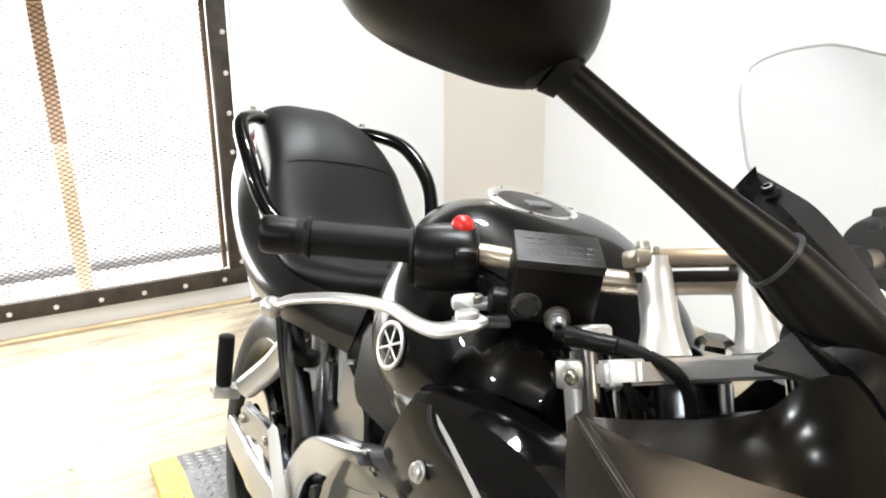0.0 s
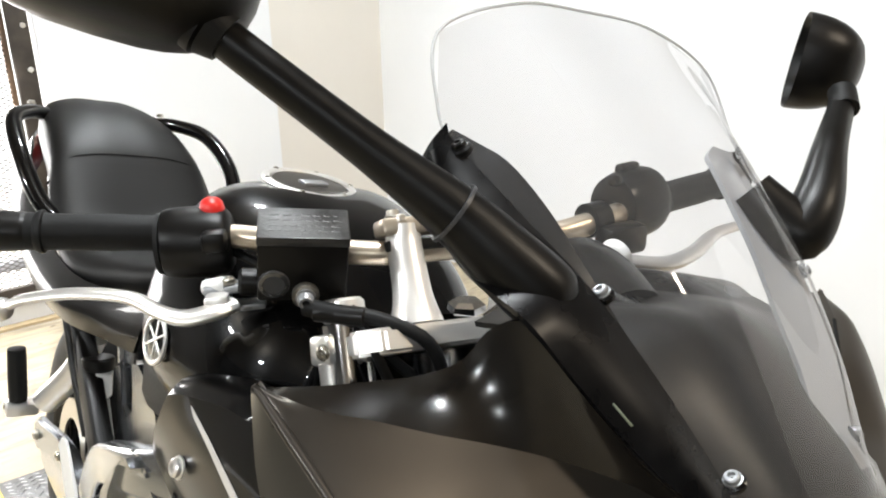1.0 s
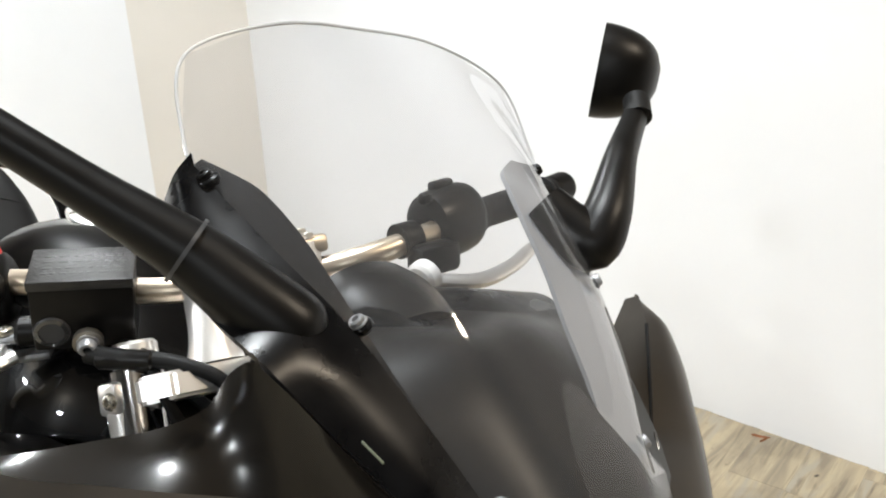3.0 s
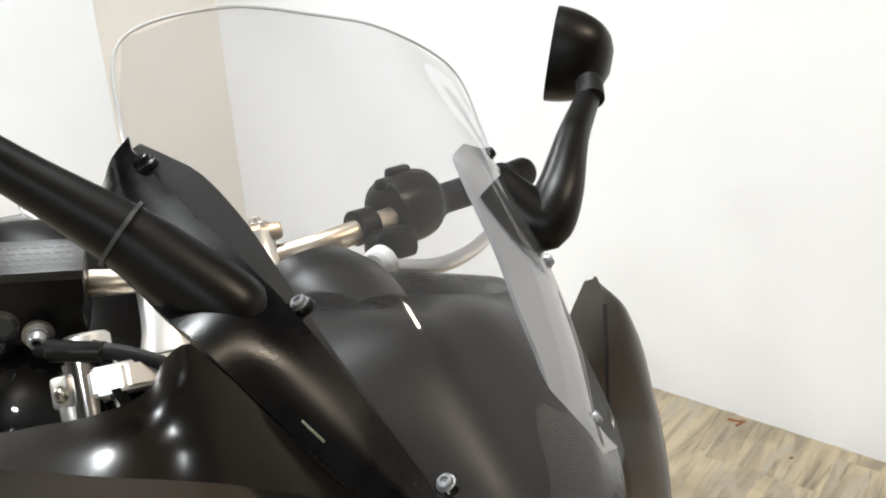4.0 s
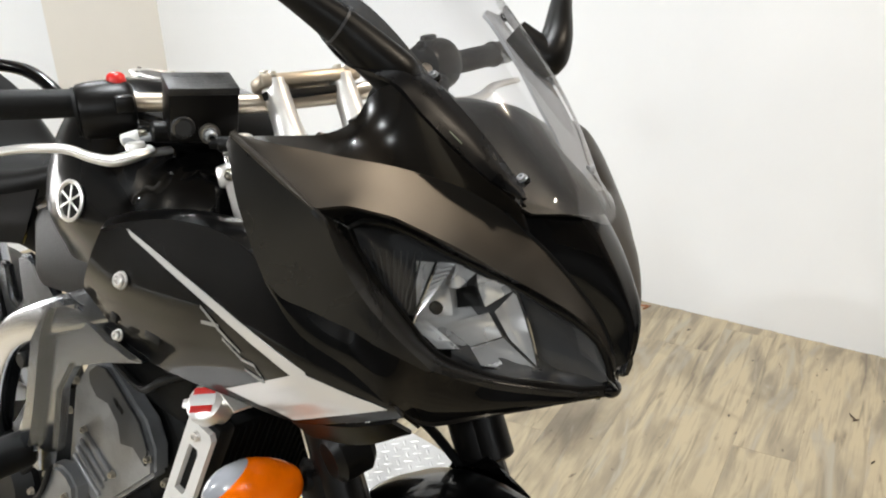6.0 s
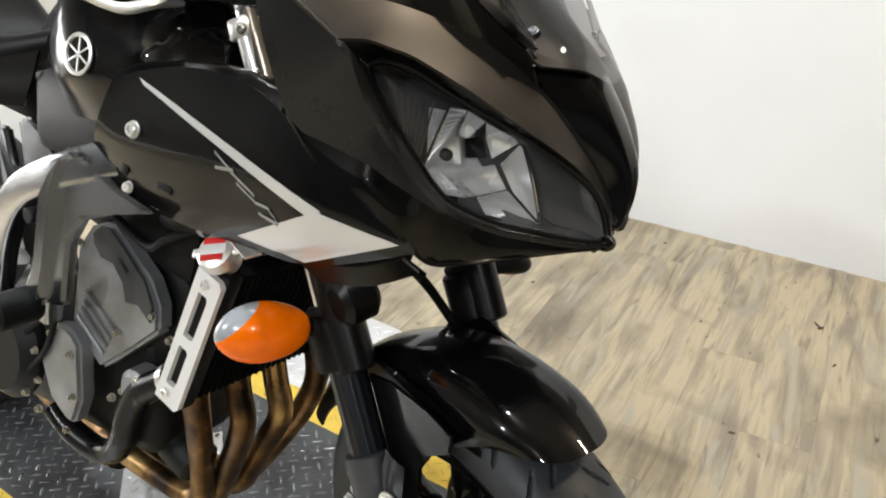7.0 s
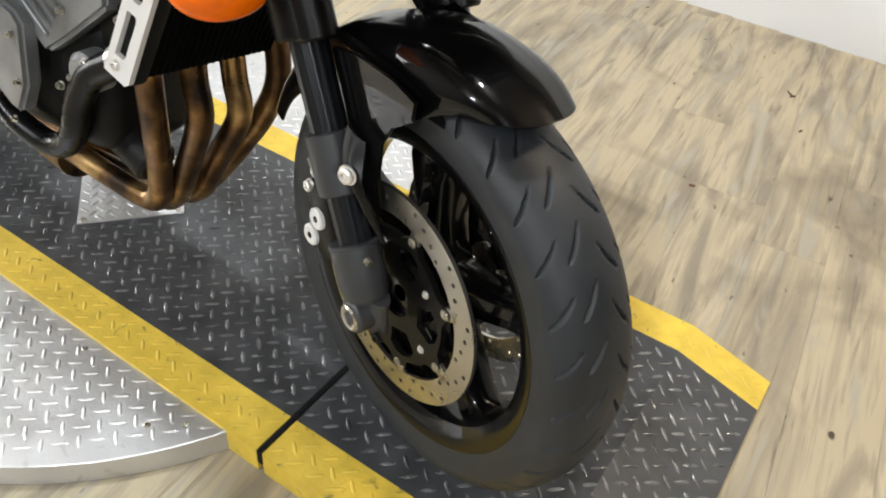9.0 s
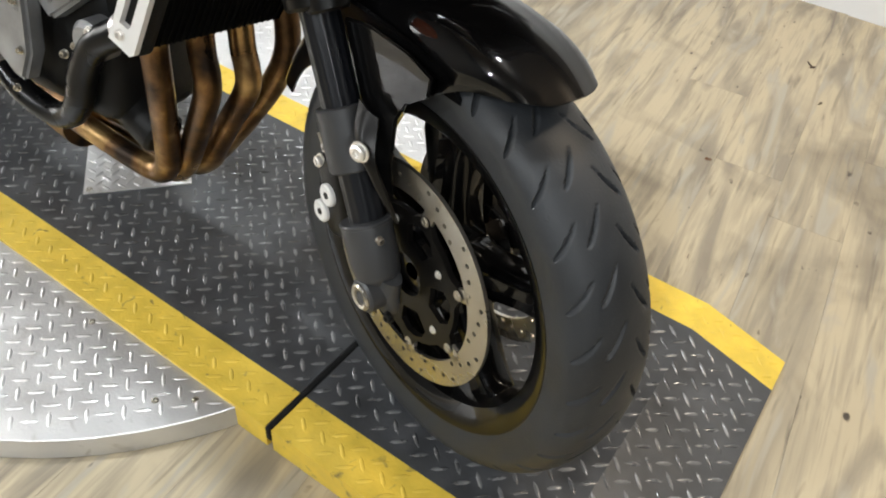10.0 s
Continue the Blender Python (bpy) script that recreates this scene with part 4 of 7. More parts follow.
def grip(side):
    pts = spline(BAR, 200)
    pick = [p for p in pts if side * p[1] > 0.232]
    pick = pick if side > 0 else pick[::-1]
    a, b = pick[0], pick[-1]
    seq = [a + (b - a) * u for u in (0, 0.02, 0.05, 0.09, 0.10, 0.5, 0.86, 0.88, 0.92, 0.94, 0.97, 1.0)]
    rad = [0.0195, 0.021, 0.0205, 0.0195, 0.0165, 0.0168, 0.0168, 0.0195, 0.0195, 0.0170, 0.0170, 0.0170]
    g = part("grip", tube(seq, rad, 24, 60), RUBBER, bar, "black rubber handlebar grip")
    d = (b - a) / np.linalg.norm(b - a)
    part("bar_end", tube([b, b + d * 0.004, b + d * 0.028, b + d * 0.034], [0.0165, 0.0175, 0.0185, 0.0150], 24, 16), PLASTIC, bar, "black bar-end weight")
    return a, d


ga, gd = grip(-1)
gb, ge = grip(1)


def switch_right():
    c = np.array((-0.437, -0.213, 1.038))
    d = np.array((0.22, 0.97, 0.03))
    d /= np.linalg.norm(d)
    body = tube([c - d * 0.034, c - d * 0.030, c - d * 0.005, c + d * 0.022, c + d * 0.030], [0.024, 0.029, 0.031, 0.029, 0.022], 24, 26, flat=1.08)
    sw = on_fork("switch_housing", body, PLASTIC, "black throttle and switch housing")
    part("split_ring", tube([c - d * 0.037, c - d * 0.033], 0.0285, 24, 3), RUBBER, sw)
    stop = lathe([(0.0005, 0.012), (0.006, 0.0115), (0.010, 0.008), (0.0115, 0.002), (0.0115, -0.006)], (-0.4335, -0.201, 1.068), "z", 20)
    part("stop_button", stop, RED, sw, "round red engine stop button")
    part("housing_lip", box((0.022, 0.05, 0.020), frame_of((-0.418, -0.20, 1.046), (0.22, 0.97, 0.03), (0, 0, 1)), 0.005), PLASTIC, sw)


switch_right()


def brake_master():
    """The front brake's master cylinder with its square reservoir, and the lever."""
    d = Vector((0.18, 0.98, -0.06)).normalized()
    m = frame_of((-0.358, -0.133, 1.036), d, (0.26, -0.10, 1))
    res = on_fork("brake_reservoir", box((0.076, 0.052, 0.056), m, 0.0025), PLASTIC, "square black brake fluid reservoir")
    lid_mat = material("scuffed_lid", (0.026, 0.025, 0.024), 0.42, spec=0.4, bump=0.3, scale=260, vary=0.4, vary_scale=60, rough_vary=0.1)
    lid = part("reservoir_lid", box((0.0775, 0.0535, 0.009), m @ Matrix.Translation((0, 0, 0.0315)), 0.0015), lid_mat, res, "scuffed black lid with faint raised lettering")
    rnd = random.Random(4)
    for row in (-0.014, -0.006, 0.004, 0.013):
        x = -0.029
        while x < 0.026:
            w = rnd.uniform(0.003, 0.009)
            part("raised_mark", box((w, 0.0030, 0.0008), m @ Matrix.Translation((x + w / 2, row, 0.0359)), 0.0003), lid_mat, lid)
            x += w + 0.0025
    sx, sy = (-0.024, -0.0258)
    f = m @ Vector((sx, sy, -0.010))
    out = (m.to_3x3() @ Vector((0, -1, 0)))
    g = frame_of(f, out, (0, 0, 1)) @ Matrix.Rotation(radians(90), 4, "Y")
    part("glass_ring", rod(tuple(f - out * 0.001), tuple(f + out * 0.0022), 0.0136, 24, bevel=0.001), CASTING, res, "worn grey ring round the sight glass")
    b1 = lathe([(0.0125, -0.002), (0.0125, 0.003), (0.0095, 0.0035), (0.0090, 0.001), (0.0005, 0.001)], axis="z", segs=24)
    bmesh.ops.transform(b1, matrix=g, verts=b1.verts)
    part("sight_glass", b1, material("dark_sight_glass", (0.03, 0.03, 0.03), 0.08, coat=1.0, vary=0.1), res, "round dark sight glass")
    for a, b, r in ((m @ Vector((-0.055, 0, -0.025)), m @ Vector((0.030, 0, -0.028)), 0.0125),):
        part("cylinder", rod(a, b, r, 20, bevel=0.003), PLASTIC, res)
    bj = Vector((-0.323, -0.138, 1.012))
    part("banjo_bolt", bolt(tuple(bj), tuple(out), 0.0070, 0.010), ENGINE, res, "grey steel banjo bolt")
    part("banjo_ring", tube([bj - out * 0.006, bj], 0.0115, 16, 3), STEEL, res)
    part("lever_bracket", box((0.048, 0.022, 0.008), frame_of((-0.385, -0.193, 1.008), (-0.2, -0.97, -0.05), (0, 0, 1)), 0.003), ENGINE, res, "grey lever pivot bracket")
    part("lever_bracket", box((0.055, 0.020, 0.007), frame_of((-0.385, -0.190, 0.990), (-0.2, -0.97, -0.05), (0, 0, 1)), 0.003), ENGINE, res)
    part("pivot_bolt", bolt((-0.384, -0.196, 1.012), (0, 0, 1), 0.007, 0.005), STEEL, res)
    return res


brake_master()
LEVER = [(-0.372, -0.192, 0.996), (-0.364, -0.212, 0.993), (-0.366, -0.236, 0.990), (-0.374, -0.256, 0.996), (-0.388, -0.278, 1.006), (-0.405, -0.320, 1.009), (-0.420, -0.360, 1.004), (-0.424, -0.376, 0.998)]
lever = on_fork("brake_lever", tube(LEVER, [0.010, 0.011, 0.0105, 0.009, 0.0085, 0.008, 0.0075, 0.007], 14, 50, flat=0.62), ALLOY, "bare alloy front brake lever")
bm = bmesh.new()
bmesh.ops.create_uvsphere(bm, u_segments=16, v_segments=10, radius=0.0105)
bmesh.ops.translate(bm, verts=bm.verts, vec=(-0.425, -0.382, 0.995))
part("lever_ball", bm, ALLOY, lever)
part("adjuster", box((0.022, 0.03, 0.018), frame_of((-0.378, -0.205, 0.998), (-0.2, -0.97, -0.05), (0, 0, 1)), 0.005), ALLOY, lever, "bright lever adjuster block")
part("adjuster_knob", rod((-0.392, -0.215, 1.006), (-0.380, -0.198, 1.012), 0.008, 10, bevel=0.002), WHITE, lever)

# the left bar's clutch side
def switch_left():
    c = np.array((-0.362, 0.205, 1.062))
    d = np.array((-0.35, 0.93, 0.04))
    d /= np.linalg.norm(d)
    sw = on_fork("switch_housing", tube([c - d * 0.032, c - d * 0.028, c, c + d * 0.026, c + d * 0.032], [0.022, 0.029, 0.033, 0.031, 0.023], 22, 24, flat=1.12), PLASTIC, "black left switch housing")
    part("switch_knob", box((0.03, 0.012, 0.012), frame_of((-0.365, 0.20, 1.098), (-0.35, 0.93, 0.04), (0, 0, 1)), 0.004), PLASTIC, sw)
    part("switch_knob", box((0.012, 0.012, 0.012), frame_of((-0.34, 0.17, 1.092), (-0.35, 0.93, 0.04), (0, 0, 1)), 0.004), PLASTIC, sw)
    perch = on_fork("clutch_perch", box((0.05, 0.028, 0.03), frame_of((-0.315, 0.165, 1.040), (-0.2, 0.95, 0), (0, 0, 1)), 0.008), PLASTIC, "black clutch lever perch")
    part("adjuster_wheel", rod((-0.296, 0.150, 1.032), (-0.288, 0.135, 1.028), 0.016, 20, bevel=0.003), WHITE, perch, "pale round cable adjuster")
    part("perch_clamp", tube([(-0.33, 0.135, 1.056), (-0.335, 0.155, 1.057)], 0.017, 18, 3), PLASTIC, perch)
    on_fork("clutch_lever", tube([(-0.292, 0.150, 1.026), (-0.292, 0.20, 1.018), (-0.312, 0.25, 1.020), (-0.342, 0.30, 1.028), (-0.362, 0.36, 1.030)], [0.010, 0.011, 0.0095, 0.008, 0.0075], 14, 40, flat=0.65), ALLOY, "bare alloy clutch lever")
    on_fork("clutch_cable", tube([(-0.288, 0.130, 1.026), (-0.275, 0.09, 1.005), (-0.265, 0.06, 0.95), (-0.28, 0.04, 0.88)], 0.0042, 8, 24), RUBBER, "black clutch cable")


switch_left()
on_fork("brake_hose", tube([(-0.322, -0.139, 1.004), (-0.305, -0.118, 1.002), (-0.284, -0.082, 0.998), (-0.266, -0.046, 0.978), (-0.258, -0.036, 0.93), (-0.245, -0.050, 0.84), (-0.20, -0.06, 0.76), (-0.10, -0.02, 0.70)], [0.008, 0.0075, 0.0065, 0.006, 0.006, 0.006, 0.006, 0.006], 10, 60), RUBBER, "black rubber brake hose")
on_fork("hose_sleeve", rod((-0.316, -0.133, 1.001), (-0.290, -0.094, 1.000), 0.0085, 12, bevel=0.002), PLASTIC, "ribbed black hose end")
on_fork("throttle_cable", tube([(-0.425, -0.185, 1.030), (-0.37, -0.13, 1.005), (-0.31, -0.10, 1.0), (-0.27, -0.09, 0.97), (-0.28, -0.06, 0.90)], 0.0048, 8, 36), RUBBER, "black throttle cable")
on_bike("front_brake_line", tube([(-0.16, -0.10, 0.735), (-0.150, -0.06, 0.705), (-0.150, 0.0, 0.665), (-0.138, 0.040, 0.622), (-0.116, 0.066, 0.578), (-0.10, 0.08, 0.54)], 0.0062, 10, 36), RUBBER, "black brake line looping to the wheel")

# ---- bodywork ----
CREASE = [(-0.1706, -0.3057, 1.0086), (-0.1447, -0.2838, 1.0024), (-0.1278, -0.2568, 0.9983), (-0.1109, -0.2298, 0.9935), (-0.0924, -0.1991, 0.9891), (-0.0748, -0.1677, 0.9824), (-0.05, -0.125, 0.969), (-0.01, -0.095, 0.954)]
TIP, CORNER = (-0.1709, -0.306, 1.0082), (-0.0963, -0.2851, 0.955)
RIDGE = [CORNER, (-0.0875, -0.2574, 0.9568), (-0.079, -0.238, 0.953), (-0.0659, -0.2154, 0.9469), (-0.0511, -0.1947, 0.9365), (-0.0355, -0.1736, 0.9252), (-0.021, -0.152, 0.913), (-0.005, -0.128, 0.899), (0.01, -0.1, 0.884), (0.029, -0.074, 0.868), (0.047, -0.047, 0.85), (0.063, -0.024, 0.829), (0.074, -0.01, 0.802), (0.08, -0.003, 0.78)]
HL_UP = [(-0.104, -0.229, 0.933), (-0.096, -0.216, 0.939), (-0.082, -0.194, 0.935), (-0.069, -0.170, 0.924), (-0.054, -0.146, 0.911), (-0.036, -0.125, 0.899), (-0.015, -0.107, 0.887), (0.006, -0.090, 0.875), (0.026, -0.068, 0.860), (0.045, -0.042, 0.842), (0.060, -0.022, 0.823), (0.070, -0.010, 0.798), (0.074, -0.004, 0.774)]
HL_LOW = [(-0.104, -0.229, 0.933), (-0.101, -0.225, 0.921), (-0.095, -0.215, 0.901), (-0.083, -0.196, 0.873), (-0.070, -0.172, 0.842), (-0.062, -0.158, 0.823), (-0.050, -0.140, 0.806), (-0.032, -0.122, 0.795), (-0.009, -0.101, 0.786), (0.020, -0.074, 0.780), (0.050, -0.034, 0.772), (0.074, -0.004, 0.772)]
BELT = [CORNER, (-0.088, -0.280, 0.944), (-0.086, -0.268, 0.922), (-0.083, -0.248, 0.893), (-0.074, -0.232, 0.868), (-0.060, -0.212, 0.842), (-0.042, -0.172, 0.803)]
BELT_FRONT = [(-0.042, -0.172, 0.803), (-0.012, -0.118, 0.780), (0.022, -0.080, 0.772), (0.052, -0.038, 0.765), (0.078, -0.002, 0.765)]
COWL_REAR = [(-0.180, -0.302, 0.999), (-0.171, -0.298, 0.955), (-0.161, -0.289, 0.915), (-0.153, -0.280, 0.886)]
COWL_FOOT = [(-0.153, -0.280, 0.886), (-0.140, -0.270, 0.869), (-0.123, -0.260, 0.862), (-0.104, -0.250, 0.854), (-0.084, -0.240, 0.846), (-0.070, -0.227, 0.834), (-0.058, -0.211, 0.823), (-0.043, -0.173, 0.801)]
CHIN_LOW = [(-0.154, -0.276, 0.880), (-0.125, -0.262, 0.838), (-0.083, -0.243, 0.812), (-0.058, -0.215, 0.778), (-0.048, -0.165, 0.744), (-0.009, -0.110, 0.748), (0.020, -0.078, 0.754), (0.048, -0.045, 0.760), (0.076, -0.002, 0.763)]
UNDER = [(-0.180, -0.303, 0.997), (-0.171, -0.298, 0.955), (-0.161, -0.289, 0.915), (-0.153, -0.280, 0.886), (-0.125, -0.266, 0.841), (-0.083, -0.250, 0.822), (-0.047, -0.222, 0.797), (-0.022, -0.150, 0.766), (0.024, -0.070, 0.756), (0.068, 0.0, 0.760)]
WALLTOP = [(-0.177, -0.300, 1.004), (-0.162, -0.273, 1.007), (-0.156, -0.243, 1.008), (-0.147, -0.214, 1.011), (-0.132, -0.196, 1.024), (-0.118, -0.194, 1.046), (-0.094, -0.193, 1.058), (-0.074, -0.174, 1.033), (-0.053, -0.156, 1.009), (-0.031, -0.137, 0.986), (-0.005, -0.104, 0.961)]
EDGE = [(-0.240, -0.157, 1.212), (-0.214, -0.170, 1.160), (-0.199, -0.167, 1.140), (-0.150, -0.152, 1.106), (-0.098, -0.132, 1.068), (-0.050, -0.113, 1.022), (-0.015, -0.093, 0.978), (0.000, -0.098, 0.962)]
MIDLINE = [(-0.251, 0, 1.253), (-0.200, 0, 1.213), (-0.170, 0, 1.188), (-0.115, 0, 1.138), (-0.062, 0, 1.086), (-0.012, 0, 1.030), (0.030, 0, 0.975), (0.050, 0, 0.940)]
QUARTER = [(-0.243, -0.085, 1.243), (-0.196, -0.096, 1.200), (-0.170, -0.097, 1.178), (-0.118, -0.090, 1.132), (-0.066, -0.081, 1.082), (-0.019, -0.070, 1.026), (0.018, -0.058, 0.974), (0.034, -0.062, 0.952)]


def both(name, make, mats, label="", sharp=38, add=on_bike):
    """A panel and its mirror image, as two parts."""
    made = []
    for k in (lambda c: c, flip):
        made.append(add(name, make(k), mats, label, sharp))
    return made


# darker copy of SATIN for the shade on the near inner wall
WALLPAINT = material("satin_black_plastic", (0.009, 0.0075, 0.006), 0.21, spec=0.45, vary=0.15, rough_vary=0.03)


def run(*pieces, n=22):
    """One dense curve out of smooth pieces that meet end to end."""
    return np.vstack([spline(p, n)[(0 if k == 0 else 1):] for k, p in enumerate(pieces)])


def panel_between(upper, lower, bulge=0.0, out=(0.5, -0.6, 0.6), across=12):
    """A shell between two dense curves of equal count, swelling by bulge towards out between them."""
    w = np.sin(np.linspace(0.0, math.pi, len(upper)))[:, None] * np.array(out) / np.linalg.norm(out) * bulge
    return loft([upper, (upper + lower) / 2 + w, lower], 0, 0.004, across)


def faired_panel(upper, lower, out, across=12):
    """A shell between two dense curves that follows one gently domed surface fitted through both."""
    out = np.array(out) / np.linalg.norm(out)
    a = np.cross(out, (0, 0, 1.0))
    a /= np.linalg.norm(a)
    b = np.cross(out, a)
    mid = np.vstack([upper, lower]).mean(0)

    def terms(p):
        u, v = (p - mid) @ a, (p - mid) @ b
        return np.stack([np.ones_like(u), u, v, u * u, u * v, v * v], 1)

    both_edges = np.vstack([upper, lower])
    dome = np.linalg.lstsq(terms(both_edges), (both_edges - mid) @ out, rcond=None)[0]
    rows = []
    for f in np.linspace(0, 1, 9):
        p = upper * (1 - f) + lower * f
        off = [(q - mid) @ out - terms(q) @ dome for q in (upper, lower)]
        want = terms(p) @ dome + off[0] * (1 - f) ** 3 + off[1] * f ** 3
        rows.append(p + np.outer(want - (p - mid) @ out, out))
    return loft(rows, 0, 0.004, across)


SEAM = [(-0.050, -0.125, 0.969), (-0.026, -0.088, 0.948), (-0.006, -0.072, 0.928), (0.016, -0.057, 0.906), (0.038, -0.036, 0.876), (0.060, -0.015, 0.840), (0.074, -0.008, 0.809), (0.081, -0.004, 0.788)]
SEAM_L = [(-0.040, 0.165, 0.958), (-0.012, 0.130, 0.942), (0.010, 0.100, 0.925), (0.033, 0.085, 0.905), (0.058, 0.058, 0.879), (0.079, 0.028, 0.849), (0.084, 0.006, 0.808), (0.082, -0.004, 0.788)]
CREASE_L = [(-0.135, 0.300, 1.041), (-0.104, 0.262, 1.023), (-0.078, 0.222, 1.0), (-0.058, 0.192, 0.978), (-0.040, 0.165, 0.958)]
RIDGE_L = [(-0.138, 0.300, 1.036), (-0.103, 0.293, 1.024), (-0.082, 0.286, 1.004), (-0.064, 0.274, 0.985), (-0.042, 0.249, 0.965), (-0.010, 0.209, 0.940), (0.019, 0.167, 0.914), (0.048, 0.117, 0.882), (0.072, 0.059, 0.856), (0.084, 0.013, 0.826), (0.081, -0.002, 0.793)]
BROW_EDGE = np.vstack([spline([TIP, CORNER], 18), spline(RIDGE, 62)[1:]])
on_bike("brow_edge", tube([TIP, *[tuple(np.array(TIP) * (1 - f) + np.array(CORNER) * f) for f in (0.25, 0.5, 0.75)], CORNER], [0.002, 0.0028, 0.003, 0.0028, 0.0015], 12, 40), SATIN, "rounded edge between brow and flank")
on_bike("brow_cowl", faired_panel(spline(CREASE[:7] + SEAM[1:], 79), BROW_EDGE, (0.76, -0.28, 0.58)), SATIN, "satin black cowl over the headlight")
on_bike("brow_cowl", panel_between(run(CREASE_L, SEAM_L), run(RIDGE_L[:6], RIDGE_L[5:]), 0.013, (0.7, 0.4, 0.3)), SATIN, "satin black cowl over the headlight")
on_bike("side_cowl", panel_between(run([TIP, CORNER], BELT, n=40), run(COWL_REAR, COWL_FOOT, n=40), 0.002), FLANK, "satin black cowl flank beside the headlight")
on_bike("lamp_surround", panel_between(run(BELT, BELT_FRONT, n=40), spline([tuple(np.array(q) + (0.001, -0.002, 0)) for q in HL_LOW], 79), 0.005), FLANK, "satin black lip round the headlight")
on_bike("chin_cowl", panel_between(run(COWL_FOOT, BELT_FRONT, n=40), spline(CHIN_LOW, 79), 0.004, (0.4, -0.8, -0.2)), GLOSS, "gloss black chin below the headlight")
UNDER_L = flip(UNDER)
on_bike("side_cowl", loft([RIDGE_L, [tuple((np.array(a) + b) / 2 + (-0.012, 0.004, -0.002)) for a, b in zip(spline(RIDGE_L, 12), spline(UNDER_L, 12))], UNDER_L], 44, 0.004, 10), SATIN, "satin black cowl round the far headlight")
on_bike("cowl_wall", loft([WALLTOP, run(CREASE[:7], SEAM[:3])], 40, 0.004, 6), WALLPAINT, "satin black inner cowl wall")
WALL_L = [(-0.145, 0.292, 1.036), (-0.128, 0.240, 1.012), (-0.112, 0.205, 1.000), (-0.085, 0.180, 0.985), (-0.055, 0.155, 0.970), (-0.020, 0.128, 0.972), (-0.002, 0.100, 0.950)]
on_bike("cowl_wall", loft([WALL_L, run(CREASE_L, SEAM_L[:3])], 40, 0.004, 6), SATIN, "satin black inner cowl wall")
STRIP_IN = [(-0.207, -0.163, 1.153), (-0.192, -0.153, 1.147), (-0.171, -0.143, 1.138), (-0.141, -0.133, 1.114), (-0.110, -0.126, 1.084), (-0.078, -0.116, 1.050), (-0.049, -0.106, 1.019), (-0.024, -0.093, 0.987), (0.000, -0.092, 0.960)]
STRIP_MID = [(-0.206, -0.1685, 1.150), *EDGE[2:]]
OUTER_STRIP = [(-0.215, -0.180, 1.124), (-0.192, -0.188, 1.104), (-0.150, -0.194, 1.076), *[tuple(np.array(p) + (0.002, -0.002, 0.003)) for p in WALLTOP[6:]]]
on_bike("screen_border", loft([[tuple(np.array(p) + (-0.002, 0.003, -0.003)) for p in STRIP_IN], [tuple(np.array(p) + (-0.002, 0.003, -0.003)) for p in STRIP_MID]], 36, 0.003, 6), PLASTIC, "black border under the edge of the screen")
left_strip = on_bike("screen_strip", loft([[tuple(np.array(p) + (0.003, -0.003, 0.004)) for p in STRIP_MID], [tuple((np.array(p) + q) / 2 + (0.004, -0.005, 0.004)) for p, q in zip(spline(STRIP_MID, 12), spline(OUTER_STRIP, 12))], OUTER_STRIP], 36, 0.004, 10), STRIP, "black screen mounting strip")
# far strip coloured grey to carry the white wall's reflection
on_bike("screen_strip", loft([flip([tuple(np.array(p) + (-0.004, 0.034 * f, -0.004)) for p, f in zip(STRIP_IN, (0.5, 0.9, 1, 1, 1, 1, 0.9, 0.7, 0.3))]), flip([tuple(np.array(p) + (-0.005, 0.001, -0.006)) for p in STRIP_MID]), flip([tuple(np.array(p) + (-0.004, -0.007, -0.006)) for p in STRIP_MID])], 36, 0.004, 10), material("smoked_screen_side", (0.26, 0.26, 0.265), 0.28, vary=0.05), "smoked grey side of the screen")
for q in ((-0.191, -0.164, 1.136), (-0.096, -0.121, 1.066), (-0.012, -0.080, 0.977)):
    nut = part("strip_screw", rod(q, tuple(np.array(q) + (-0.001, -0.0035, 0.0045)), 0.0075, 20, bevel=0.0015), STRIP, left_strip, "black washer of the screen screw")
    part("screw_head", bolt(tuple(np.array(q) + (-0.001, -0.0035, 0.0045)), (-0.15, -0.62, 0.77), 0.0048, 0.004), PLASTIC if q[2] > 1.1 else ENGINE, nut, "domed screw head")
NOSE_R, NOSE_L = spline(SEAM[1:], 24), spline(SEAM_L[2:], 24)
NOSE_C = spline([(0.034, 0.004, 0.947), (0.056, 0.004, 0.915), (0.076, 0.004, 0.880), (0.090, 0.003, 0.845), (0.091, 0.001, 0.812), (0.083, -0.003, 0.786)], 24)
on_bike("nose_panel", loft([NOSE_R + (-0.002, 0.001, -0.003), NOSE_R * 0.42 + NOSE_C * 0.58 + (0.006, 0, 0.006), NOSE_C, NOSE_L * 0.42 + NOSE_C * 0.58 + (0.005, 0, 0.005), NOSE_L + (-0.003, -0.001, -0.003)], 24, 0.004, 20, inward=(-0.1, 0, 0.8)), GLOSS, "gloss black nose panel between the headlights")
on_bike("nose_gap", tube([tuple(np.array(p) + (0.0005, 0, 0.0005)) for p in SEAM[1:-1]], 0.0016, 8, 60), RUBBER, "black gap line beside the nose panel")
on_bike("nose_gap", tube([*CREASE_L[1:], *SEAM_L[1:-1]], 0.0018, 8, 60), RUBBER, "black gap line beside the nose panel")
